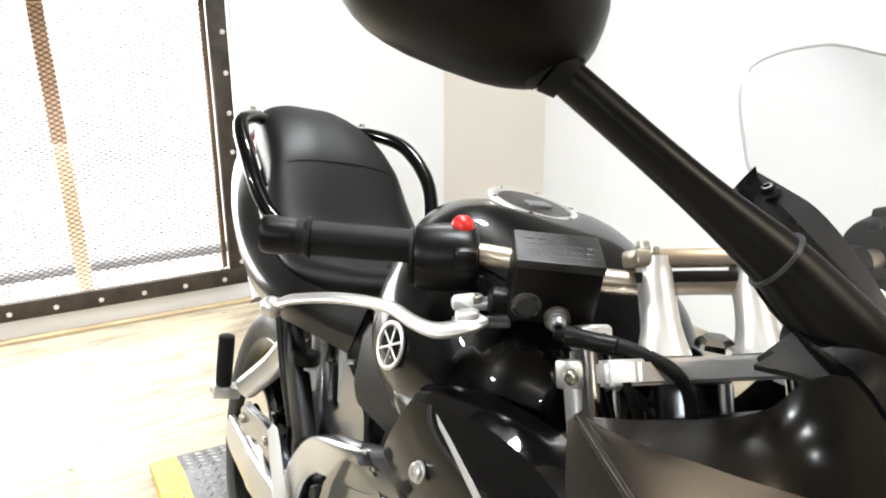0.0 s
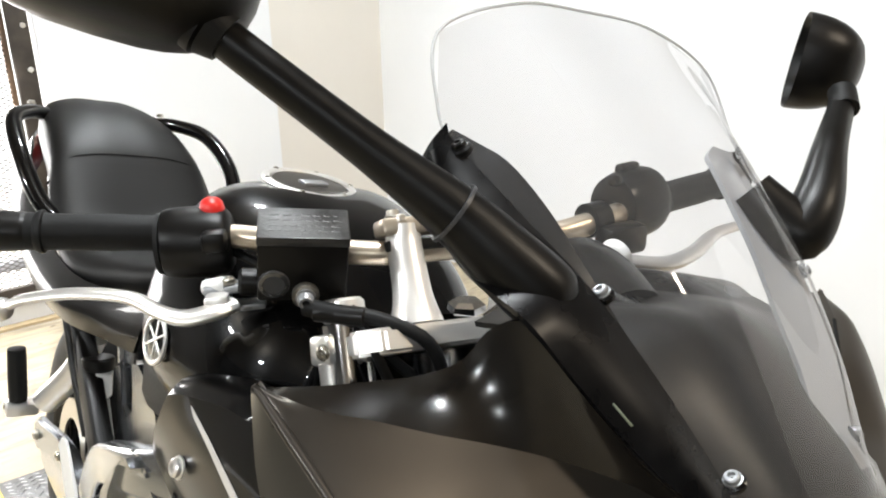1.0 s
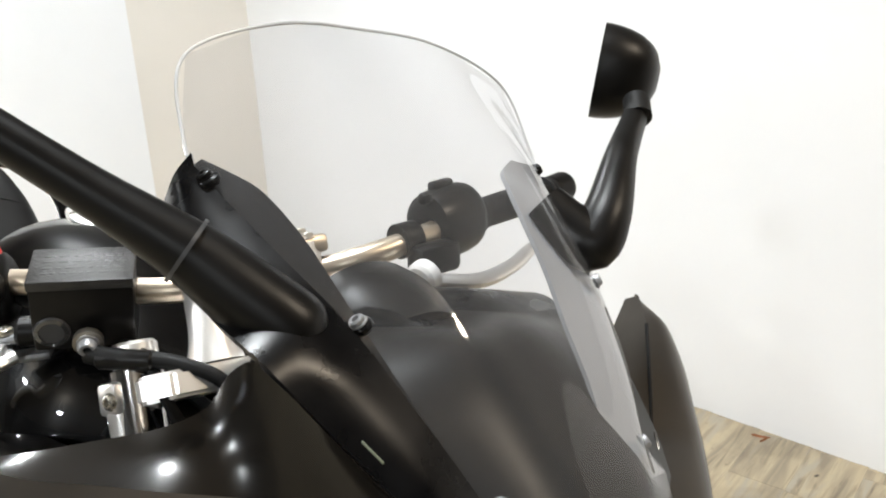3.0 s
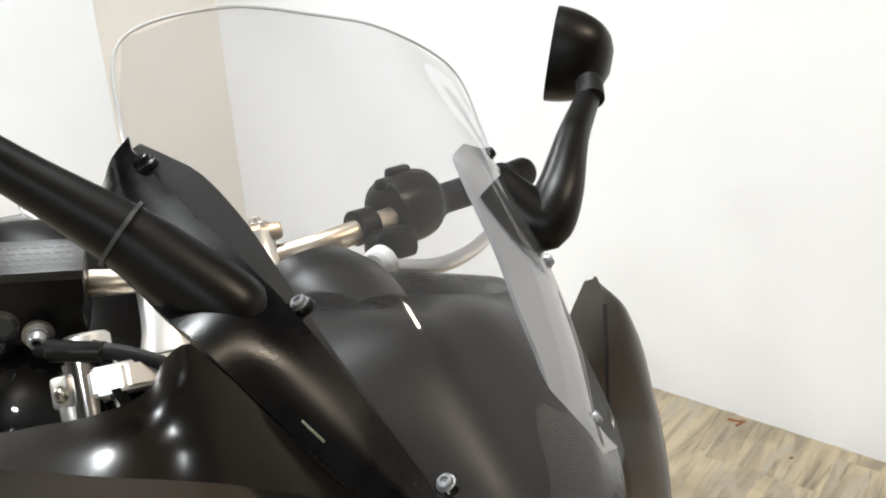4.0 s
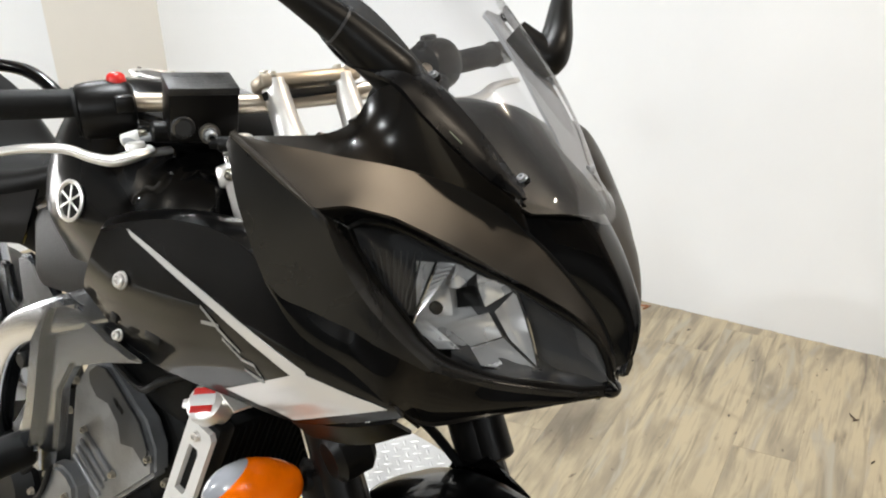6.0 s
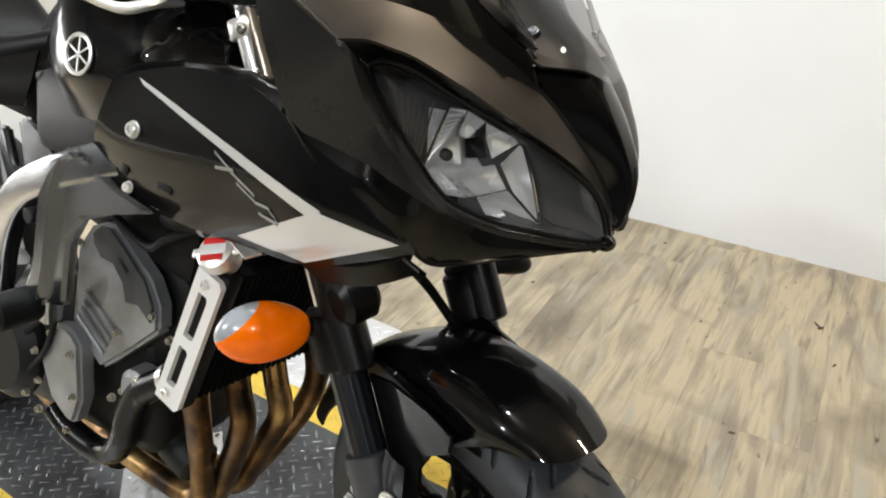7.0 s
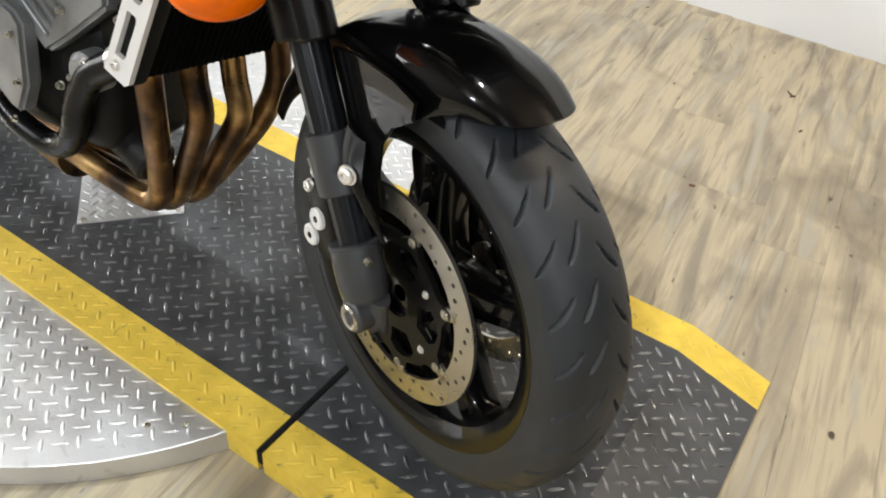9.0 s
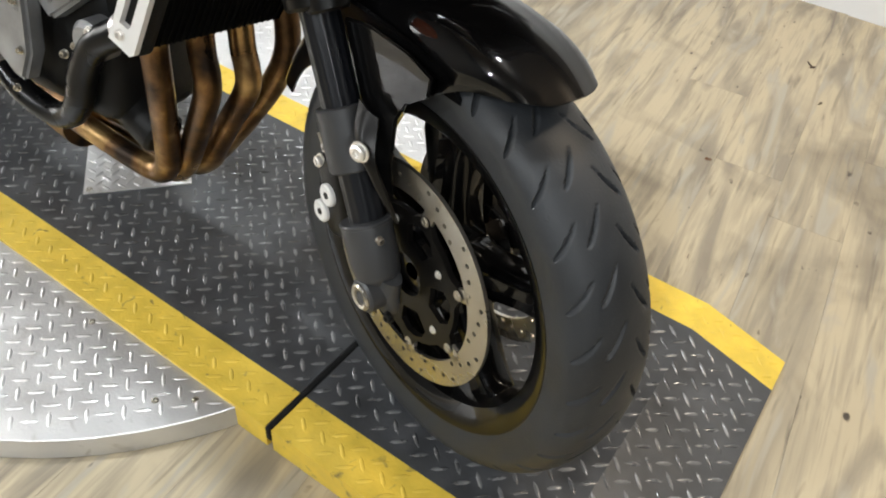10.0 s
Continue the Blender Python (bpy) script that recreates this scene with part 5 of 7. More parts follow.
on_bike("cowl_underside", loft([CHIN_LOW[3:], [(p[0] * 0.9 - 0.03, p[1] * 0.5, p[2] + 0.012) for p in UNDER[4:]], [(p[0] * 0.9 - 0.03, -p[1] * 0.5, p[2] + 0.012) for p in UNDER[4:]], flip(UNDER[4:])], 20, 0.004, 12, inward=(-0.05, 0, 1.2)), PLASTIC, "black cowl underside")

# windscreen with its bright cut edge
WS = [EDGE, QUARTER, MIDLINE, flip(QUARTER), flip(EDGE)]
screen_ob = on_bike("windscreen", loft(WS, 40, 0.0, 33, inward=(-0.4, 0, 0.9)), SCREEN, "clear curved windscreen")
screen_ob.visible_shadow = False
rim_pts = [c[0] for c in (EDGE, QUARTER, MIDLINE, flip(QUARTER), flip(EDGE))]
part("screen_edge", tube([EDGE[2], EDGE[1], *rim_pts, flip(EDGE)[1], flip(EDGE)[2]], 0.0011, 8, 90), SCREENEDGE, screen_ob, "pale cut edge of the screen")
for p in ((-0.199, -0.165, 1.140), (-0.098, -0.130, 1.068), (-0.015, -0.090, 0.978)):
    for sd in (-1,):
        q = flip([p])[0]
        d = (0.45, -0.62 * sd, 0.55)
        part("screen_screw", bolt(q, d, 0.0050, 0.005), PLASTIC if p[2] > 1.1 else ENGINE, screen_ob, "small domed screen screw")
# a worn, unreadable sticker low on the strip
STICKER = material("worn_green_grey_print", (0.16, 0.18, 0.13), 0.5, vary=0.3, vary_scale=60)
for k in range(2):
    on_bike("sticker_bar", box((0.016, 0.0014, 0.0012), frame_of((-0.053 + 0.003 * k, -0.1485 - 0.003 * k, 1.0150 + 0.002 * k), (0.62, 0.46, -0.64), (0.45, -0.62, 0.55)), 0.0002), STICKER, "small worn grey-green sticker bar")
# dash behind the screen
dash = [[(-0.200, -0.12, 1.020), (-0.205, -0.05, 1.040), (-0.200, 0.0, 1.034), (-0.205, 0.05, 1.040), (-0.200, 0.165, 1.030)],
        [(-0.150, -0.13, 1.030), (-0.150, -0.06, 1.046), (-0.150, 0.0, 1.042), (-0.150, 0.06, 1.046), (-0.150, 0.172, 1.040)],
        [(-0.090, -0.12, 1.015), (-0.085, -0.05, 1.046), (-0.083, 0.0, 1.046), (-0.085, 0.05, 1.046), (-0.090, 0.165, 1.022)],
        [(-0.030, -0.10, 0.968), (-0.010, -0.05, 0.985), (-0.005, 0.0, 0.985), (-0.010, 0.05, 0.985), (-0.030, 0.140, 0.975)],
        [(0.002, -0.085, 0.950), (0.028, -0.045, 0.950), (0.034, 0.0, 0.945), (0.028, 0.045, 0.950), (0.002, 0.112, 0.952)]]
on_bike("dash_panel", loft(dash, 21, 0.004, 20, inward=(-0.1, 0, 0.7)), material("dash_black", (0.006, 0.0055, 0.005), 0.4, spec=0.2, vary=0.2, vary_scale=9, rough_vary=0.08), "black dash panel under the screen")
hood = [[(-0.212, -0.100, 1.020), (-0.216, -0.040, 1.046), (-0.216, 0.025, 1.040), (-0.216, 0.080, 1.050), (-0.212, 0.150, 1.040)], [(-0.172, -0.115, 1.026), (-0.172, -0.040, 1.054), (-0.172, 0.030, 1.043), (-0.172, 0.085, 1.054), (-0.172, 0.175, 1.046)], [(-0.138, -0.112, 1.022), (-0.130, -0.045, 1.040), (-0.130, 0.030, 1.036), (-0.130, 0.085, 1.043), (-0.138, 0.168, 1.038)]]
on_bike("instrument_hood", loft(hood, 24, 0.004, 14, inward=(-0.17, 0, 0.9)), STRIP, "black hood over the instruments")
clock = on_bike("instrument_pod", tube([(-0.165, 0, 1.02), (-0.200, 0, 1.035), (-0.225, 0, 1.043)], [0.055, 0.062, 0.058], 28, 14, flat=0.62), PLASTIC, "black instrument pod")
part("instrument_face", tube([(-0.2255, 0, 1.0432), (-0.227, 0, 1.0437)], 0.052, 28, 3, flat=0.6), material("dark_display", (0.02, 0.022, 0.02), 0.1, coat=1, vary=0.1), clock)

# headlights
def headlight(side):
    k = (lambda c: c) if side < 0 else flip
    lens = on_bike("headlight", loft([k(HL_UP), k([tuple((np.array(a) + b) / 2 + (0.012, -0.008, 0.002)) for a, b in zip(spline(HL_UP, 9), spline(HL_LOW, 9))]), k(HL_LOW)], 30, 0.0, 12), LENS, "clear almond-shaped headlight lens")
    lens.visible_shadow = False
    rim = spline(k(HL_UP), 30).tolist() + spline(k(HL_LOW), 30)[::-1].tolist()[1:]
    part("lens_rim", tube(rim, 0.0036, 8, 110), PLASTIC, lens, "black rim of the lens")
    back = lambda c, dx, dy, dz: [(p[0] + dx, p[1] * dy, p[2] + dz) for p in c]  # noqa: E731
    up, low = k(HL_UP), k(HL_LOW)
    shell = [up, back(up, -0.035, 0.92, -0.004), back([tuple((np.array(a) + b) / 2) for a, b in zip(spline(up, 8), spline(low, 8))], -0.062, 0.86, 0), back(low, -0.035, 0.92, 0.006), low]
    part("lamp_shell", loft(shell, 30, 0.002, 16, inward=(-0.3, 0, 0.85)), material("dark_lamp_shell", (0.13, 0.13, 0.132), 0.25, 0.4, vary=0.1), lens, "dark shell inside the lamp")
    # faceted reflector with its bulb: corners in millimetres across, up and forward of the lamp's plane
    axis = Vector((0.82, side * 0.52, -0.12)).normalized()
    hub = Vector(k([(-0.045, -0.124, 0.846)])[0])
    m = frame_of(hub, axis, (0, 0, 1))

    def at(u, v, d):
        return m @ Vector((d / 1000, -side * -u / 1000 if side > 0 else u / 1000, v / 1000))

    def facet(corners, mat):
        b2 = bmesh.new()
        pts = [at(*c) for c in corners]
        grid_faces(b2, [[pts[0].lerp(pts[1], f).lerp(pts[3].lerp(pts[2], f), g) - axis * 0.010 * math.sin(math.pi * f) * math.sin(math.pi * g) for f in np.linspace(0, 1, 5)] for g in np.linspace(0, 1, 5)])
        return part("reflector_facet", b2, mat, lens, "bright curved reflector facet")

    for corners in (((-33, 22, -12), (-7, 23, -16), (2, -6, -16), (-28, -6, -12)), ((-11, 54, 0), (11, 44, 0), (4, 22, -16), (-9, 24, -14)), ((12, 43, 0), (58, 26, 0), (36, 2, -14), (22, 24, -10)),
                    ((59, 25, 0), (104, -64, 2), (68, -33, -9), (48, -4, -14)), ((-10, -13, -10), (42, -5, -16), (59, -30, -10), (22, -37, -6)), ((22, -38, -6), (60, -31, -9), (101, -65, 1), (34, -56, 0)),
                    ((-49, -5, 0), (-30, -7, -12), (12, -40, -8), (-18, -34, 0)), ((-31, 56, 0), (-12, 54, 0), (-33, 21, -8), (-46, 2, 0))):
        facet(corners, REFLECTOR)
    facet(((-44, 50, -20), (62, 38, -24), (100, -62, -22), (-30, -32, -24)), REFLECTOR)
    # black plate standing in for the shaded gap between the facets
    facet(((3, 20, -20), (22, 24, -20), (34, 1, -20), (8, 0, -20)), ENGINEDARK)
    for ends in (((-32, 57, 1), (-40, 29, 1), (-49, -5, 1)), ((34, -57, 1), (70, -64, 2), (104, -66, 3)), ((104, -66, 3), (82, -16, 2), (59, 26, 1))):
        part("reflector_rim", tube([at(*c) for c in ends], 0.0022, 8, 20), CHROME, lens)
    part("bulb", rod(at(-22, 6, -13), at(-22, 6, -3), 0.0062, 14, bevel=0.002), ENGINEDARK, lens, "dark bulb tip")
    for q in range(9):
        f = q / 8
        a, b = at(-33 - 14 * f, 54 - 50 * f, 2), at(-14 - 18 * f, 52 - 30 * f, 0)
        part("flute", rod(a, b, 0.0014, 8), REFLECTOR, lens)
    for q in range(12):
        f = q / 11
        a, b = at(-120 + 78 * f, 66 - 6 * f, -14), at(-92 + 44 * f, 40 - 40 * f, -14)
        part("lamp_line", rod(a, b, 0.0010, 6), CASTING, lens)
    return lens


headlight(-1)
on_bike("lamp_bezel", loft([[tuple(np.array(p) + (-0.001, 0.001, -0.001)) for p in RIDGE], [tuple(np.array(p) + (-0.001, 0, 0.001)) for p in HL_UP]], 60, 0.003, 4), STRIP, "black gap above the headlight lens")

bm = bmesh.new()
bmesh.ops.create_uvsphere(bm, u_segments=20, v_segments=12, radius=1)
bmesh.ops.transform(bm, matrix=Matrix.Translation((0.073, 0.001, 0.770)) @ Matrix.Diagonal((0.011, 0.014, 0.010, 1)), verts=bm.verts)
on_bike("nose_tip", bm, GLOSS, "rounded gloss black tip of the nose")

# side fairing panels with their stripe
SIDE_TOP = [(-0.471, -0.214, 0.872), (-0.444, -0.212, 0.882), (-0.363, -0.208, 0.899), (-0.279, -0.209, 0.897), (-0.214, -0.216, 0.874), (-0.160, -0.220, 0.833), (-0.105, -0.214, 0.812), (-0.062, -0.200, 0.790)]
SIDE_LOW = [(-0.548, -0.184, 0.758), (-0.482, -0.180, 0.724), (-0.381, -0.179, 0.711), (-0.298, -0.179, 0.709), (-0.193, -0.184, 0.711), (-0.114, -0.194, 0.737), (-0.049, -0.203, 0.764)]


SIDE_A, SIDE_B = spline(SIDE_TOP, 41), spline(SIDE_LOW, 41)


def side_at(u, v):
    """A point of the right side panel: u from its rear to its front, v from its top edge to its lower edge."""
    a, b = SIDE_A, SIDE_B
    p = np.array([np.interp(u * 40, range(41), a[:, k]) for k in range(3)])
    q = np.array([np.interp(u * 40, range(41), b[:, k]) for k in range(3)])
    w = p * (1 - v) + q * v
    return w + np.array((0, -0.022 * math.sin(math.pi * v) * (0.35 + 0.65 * math.sin(math.pi * min(1, u * 1.05))), 0))


rows_side = [[tuple(side_at(u, v)) for u in np.linspace(0, 1, 21)] for v in np.linspace(0, 1, 9)]


SIDE_UV = [(u, v) for u in np.linspace(0, 1, 61) for v in np.linspace(0, 1, 41)]
SIDE_PTS = np.array([side_at(u, v) for u, v in SIDE_UV])


def locate(x, z):
    """The (u, v) of the side panel at that x and z."""
    return SIDE_UV[int(np.argmin((SIDE_PTS[:, 0] - x) ** 2 + (SIDE_PTS[:, 2] - z) ** 2))]


def decal(corners, n=12, m=5, lift=0.0012):
    """A thin strip laid on the side panel, between two edges given as x, z points."""
    (a, b), (c, d) = corners
    rows = []
    for t in np.linspace(0, 1, m):
        row = []
        for s in np.linspace(0, 1, n):
            x = (a[0] * (1 - s) + b[0] * s) * (1 - t) + (c[0] * (1 - s) + d[0] * s) * t
            z = (a[1] * (1 - s) + b[1] * s) * (1 - t) + (c[1] * (1 - s) + d[1] * s) * t
            p = side_at(*locate(x, z))
            row.append((x, p[1] - lift, z))
        rows.append(row)
    return rows


STRIPES = [decal((((-0.428, 0.879), (-0.150, 0.786)), ((-0.420, 0.871), (-0.150, 0.770))), 16, 3), decal((((-0.155, 0.784), (-0.062, 0.770)), ((-0.290, 0.722), (-0.190, 0.716))), 12, 6),
           decal((((-0.128, 0.781), (-0.058, 0.771)), ((-0.150, 0.762), (-0.075, 0.762))), 6, 3)]
for mirror in (lambda c: c, flip):
    panel = on_bike("side_fairing", loft([mirror(r) for r in rows_side], 41, 0.004, 18, inward=(-0.3, 0, 0.8)), GLOSS, "gloss black side fairing with a silver-white stripe")
    for rws in STRIPES[:2]:
        part("stripe", loft([mirror(r) for r in rws], 16, 0.0006, inward=(-0.3, 0, 0.8)), DECAL, panel, "silver-white stripe")
    for (ax, az), (bx, bz), h in (((-0.300, 0.818), (-0.272, 0.800), 0.0016), ((-0.300, 0.801), (-0.272, 0.803), 0.0020), ((-0.276, 0.801), (-0.242, 0.782), 0.0018), ((-0.268, 0.790), (-0.240, 0.774), 0.0016),
                                  ((-0.242, 0.774), (-0.222, 0.772), 0.0020), ((-0.240, 0.762), (-0.214, 0.756), 0.0022), ((-0.222, 0.771), (-0.212, 0.757), 0.0018)):
        rws = decal((((ax, az + h), (bx, bz + h)), ((ax, az - h), (bx, bz - h))), 6, 3)
        part("emblem_stroke", loft([mirror(r) for r in rws], 6, 0.0006, inward=(-0.3, 0, 0.8)), GREYMARK, panel, "thin grey emblem stroke")
    for x, z, w in ((-0.467, 0.765, 0.012), (-0.397, 0.758, 0.026)):
        p = side_at(*locate(x, z))
        q = mirror([(x, p[1] - 0.001, z)])[0]
        part("vent_slot", box((w, 0.003, 0.012), Matrix.Translation(q) @ Matrix.Rotation(radians(12), 4, "Y"), 0.001), ENGINEDARK, panel, "small black slot")
    for x, z in ((-0.433, 0.819), (-0.467, 0.742)):
        p = side_at(*locate(x, z))
        q = mirror([(x, p[1] - 0.003, z)])[0]
        part("panel_screw", bolt(q, (0, -1 if q[1] < 0 else 1, 0.15), 0.0085 if z > 0.8 else 0.006, 0.007), ALLOY, panel, "bright panel screw")
LEDGE = [(-0.500, -0.165, 0.876), (-0.449, -0.158, 0.893), (-0.366, -0.152, 0.903), (-0.297, -0.152, 0.900), (-0.235, -0.165, 0.890)]
both("fairing_ledge", lambda k: loft([k(SIDE_TOP[:5]), k([tuple((np.array(a) + b) / 2 + (0, -0.004, 0.006)) for a, b in zip(SIDE_TOP[:5], LEDGE)]), k(LEDGE)], 24, 0.004, 8), GLOSS, "gloss black top ledge of the side fairing")
# trim under the fairing's tip
for sd in (-1, 1):
    on_bike("fairing_tip", loft([[(-0.200, sd * 0.184, 0.711), (-0.120, sd * 0.192, 0.730), (-0.065, sd * 0.196, 0.752)], [(-0.185, sd * 0.165, 0.690), (-0.115, sd * 0.172, 0.706), (-0.062, sd * 0.165, 0.732)]], 18, 0.004, 5), PLASTIC, "black lower fairing lip")

# ---- mirrors ----
def mirror_arm(base, elbow, neck, label):
    arm = on_bike("mirror_arm", tube([tuple(np.array(base) * 1.18 - np.array(elbow) * 0.18), base, tuple((np.array(base) + elbow) / 2), elbow, tuple((np.array(elbow) * 0.6 + np.array(neck) * 0.4)), neck], [0.015, 0.0222, 0.0209, 0.0176, 0.0126, 0.0110], 22, 60), PLASTIC, label)
    e, n = np.array(elbow), np.array(neck)
    d = (n - e) / np.linalg.norm(n - e)
    part("arm_seam", tube([e - d * 0.001, e + d * 0.0012], 0.0196, 26, 3), CASTING, arm, "thin grey seam ring")
    part("neck_ring", tube([n - d * 0.006, n + d * 0.004], [0.0135, 0.0165], 20, 4), RUBBER, arm, "ribbed black rubber neck")
    part("neck_ring", tube([n + d * 0.006, n + d * 0.014], [0.0180, 0.0180], 20, 3), RUBBER, arm)
    part("neck_ring", tube([n + d * 0.016, n + d * 0.026], [0.0185, 0.0170], 20, 3), RUBBER, arm)
    return arm


def mirror_head(parent, centre, facing, wide_axis, w, h, deep):
    """A rounded shell, open towards facing, with the glass set in it."""
    m = frame_of(centre, facing, (0, 0, 1))
    y = m.to_3x3().inverted() @ Vector(wide_axis)
    roll = math.atan2(y.z, y.y)
    m = m @ Matrix.Rotation(roll, 4, "X")
    rows = []
    for u in np.linspace(0, 1, 12):
        s = math.sqrt(max(0.0, 1 - (u * 0.985) ** 2)) ** 0.75
        rows.append([tuple(m @ Vector((-deep * u, w * s * math.copysign(abs(math.cos(a)) ** 0.72, math.cos(a)) , h * s * math.copysign(abs(math.sin(a)) ** 0.78, math.sin(a))))) for a in np.linspace(0, 2 * math.pi, 36, endpoint=False)])
    bm = bmesh.new()
    vs = grid_faces(bm, rows, wrap=True)
    bm.faces.new(vs[-1])
    lip = [tuple(m @ Vector((-0.008, w * 0.93 * math.copysign(abs(math.cos(a)) ** 0.72, math.cos(a)), h * 0.92 * math.copysign(abs(math.sin(a)) ** 0.78, math.sin(a))))) for a in np.linspace(0, 2 * math.pi, 36, endpoint=False)]
    lv = [bm.verts.new(p) for p in lip]
    for k in range(36):
        bm.faces.new([vs[0][k], vs[0][(k + 1) % 36], lv[(k + 1) % 36], lv[k]])
    head = part("mirror_shell", bm, PLASTIC, parent, "rounded black mirror shell")
    bm = bmesh.new()
    bm.faces.new([bm.verts.new(m @ (m.inverted() @ Vector(p) + Vector((0.001, 0, 0)))) for p in lip])
    g = link_mesh("mirror_glass", bm, MIRROR, head, "mirror glass")
    return head


arm_r = mirror_arm((-0.112, -0.158, 1.066), (-0.150, -0.203, 1.106), (-0.236, -0.314, 1.184), "black plastic mirror arm with a seam ring")
mirror_head(arm_r, (-0.278, -0.356, 1.222), (-0.95, 0.22, 0.0), (0.1, 1, -0.15), 0.080, 0.050, 0.060)
arm_l = on_bike("mirror_arm", tube([(-0.135, 0.105, 1.135), (-0.113, 0.115, 1.116), (-0.096, 0.122, 1.108), (-0.094, 0.138, 1.134), (-0.112, 0.180, 1.178), (-0.134, 0.236, 1.214), (-0.142, 0.250, 1.230)], [0.018, 0.023, 0.0232, 0.0195, 0.0140, 0.0115, 0.0112], 24, 60), PLASTIC, "black plastic mirror arm bent upward")
part("neck_ring", tube([(-0.130, 0.236, 1.214), (-0.142, 0.250, 1.230)], [0.0125, 0.0125], 20, 4), RUBBER, arm_l, "ribbed black rubber neck")
mirror_head(arm_l, (-0.208, 0.285, 1.260), (-0.86, -0.50, 0.06), (-0.50, 0.86, 0.1), 0.059, 0.047, 0.060)

# ---- tank, seat and tail ----
def body(name, sections, mat, label, n=40, across=None, close=True, sharp=50, left=None):
    """A closed form through sections: rows of (x, [(y, z), ...]) from one side over the top to the other."""
    rows = []
    for k, (x, half) in enumerate(sections):
        if left:
            half = [(0.030 + y * (1 + 0.030 / 0.184), z) for y, z in half]
            full = [(x, y, z) for y, z in half] + [(x, 0.030 + (0.030 - y) * left[k], z) for y, z in reversed(half[:-1])]
        else:
            full = [(x, y, z) for y, z in half] + [(x, -y, z) for y, z in reversed(half[:-1] if abs(half[-1][0]) < 1e-6 else half)]
        rows.append(spline(full, 41))
    rows = np.array(rows)
    rows = np.array([spline(rows[:, k], n) for k in range(rows.shape[1])]).transpose(1, 0, 2)
    bm = bmesh.new()
    vs = grid_faces(bm, rows)
    if close:
        bm.faces.new([vs[k][0] for k in range(len(vs))] + [vs[k][-1] for k in range(len(vs) - 1, -1, -1)])
        for end in (vs[0], vs[-1]):
            bm.faces.new(end)
    return on_bike(name, bm, mat, label, sharp)


tank = body("fuel_tank", [
    (-0.385, [(-0.110, 0.845), (-0.130, 0.880), (-0.105, 0.935), (-0.060, 0.955), (0, 0.958)]),
    (-0.440, [(-0.150, 0.825), (-0.170, 0.880), (-0.142, 0.955), (-0.090, 0.992), (0, 1.000)]),
    (-0.520, [(-0.160, 0.810), (-0.182, 0.880), (-0.158, 0.970), (-0.100, 1.022), (0, 1.032)]),
    (-0.620, [(-0.150, 0.800), (-0.180, 0.875), (-0.164, 0.970), (-0.108, 1.036), (0, 1.044)]),
    (-0.720, [(-0.112, 0.800), (-0.134, 0.870), (-0.120, 0.955), (-0.080, 1.018), (0, 1.034)]),
    (-0.800, [(-0.075, 0.800), (-0.088, 0.855), (-0.076, 0.925), (-0.048, 0.988), (0, 1.006)]),
    (-0.870, [(-0.060, 0.800), (-0.070, 0.840), (-0.062, 0.885), (-0.040, 0.928), (0, 0.940)])], GLOSS, "gloss black fuel tank", left=(0.45, 0.50, 0.58, 0.66, 0.74, 0.80, 0.80))
cap = part("filler_ring", lathe([(0.050, 0.0), (0.058, 0.001), (0.059, 0.005), (0.054, 0.0075), (0.048, 0.007), (0.046, 0.003)], (-0.632, 0.012, 1.042), "z", 48), ALLOY, tank, "silver filler cap ring")
part("filler_lid", lathe([(0.0005, 0.006), (0.030, 0.0065), (0.044, 0.006), (0.046, 0.003)], (-0.632, 0.012, 1.042), "z", 40), material("dark_cap", (0.05, 0.045, 0.04), 0.3, 0.4, vary=0.15), cap, "dark filler cap")
part("lock_cover", box((0.016, 0.034, 0.004), Matrix.Translation((-0.624, 0.012, 1.050)), 0.0015), ENGINE, cap)
CAP_AT = Matrix.Translation((-0.632, 0.012, 1.042))
cap.matrix_basis = CAP_AT @ Matrix.Rotation(radians(8), 4, "Y") @ CAP_AT.inverted()
for k in range(6):
    a = radians(60 * k + 20)
    part("cap_screw", bolt((-0.632 + 0.0535 * math.cos(a), 0.012 + 0.0535 * math.sin(a), 1.0485), (0, 0, 1), 0.003, 0.002), STEEL, cap)
for sd in (-1, 1):
    cx, cz = -0.572, 0.888
    m = frame_of((cx, sd * 0.1845, cz), (0.12, sd * 0.0 + 0.0, 0), (0, sd, 0.12))
    bm = lathe([(0.0245, 0.0), (0.0265, 0.001), (0.0265, 0.003), (0.0235, 0.004), (0.0215, 0.003), (0.0215, 0.0)], axis="z", segs=40)
    bmesh.ops.transform(bm, matrix=m, verts=bm.verts)
    badge = part("badge_ring", bm, ALLOY, tank, "round silver badge")
    for k in range(3):
        a = radians(90 + 60 * k)
        part("badge_bar", box((0.044, 0.0026, 0.0015), m @ Matrix.Rotation(a, 4, "Z") @ Matrix.Translation((0, 0, 0.0016 + 0.0003 * k)), 0.0005), ALLOY, badge)

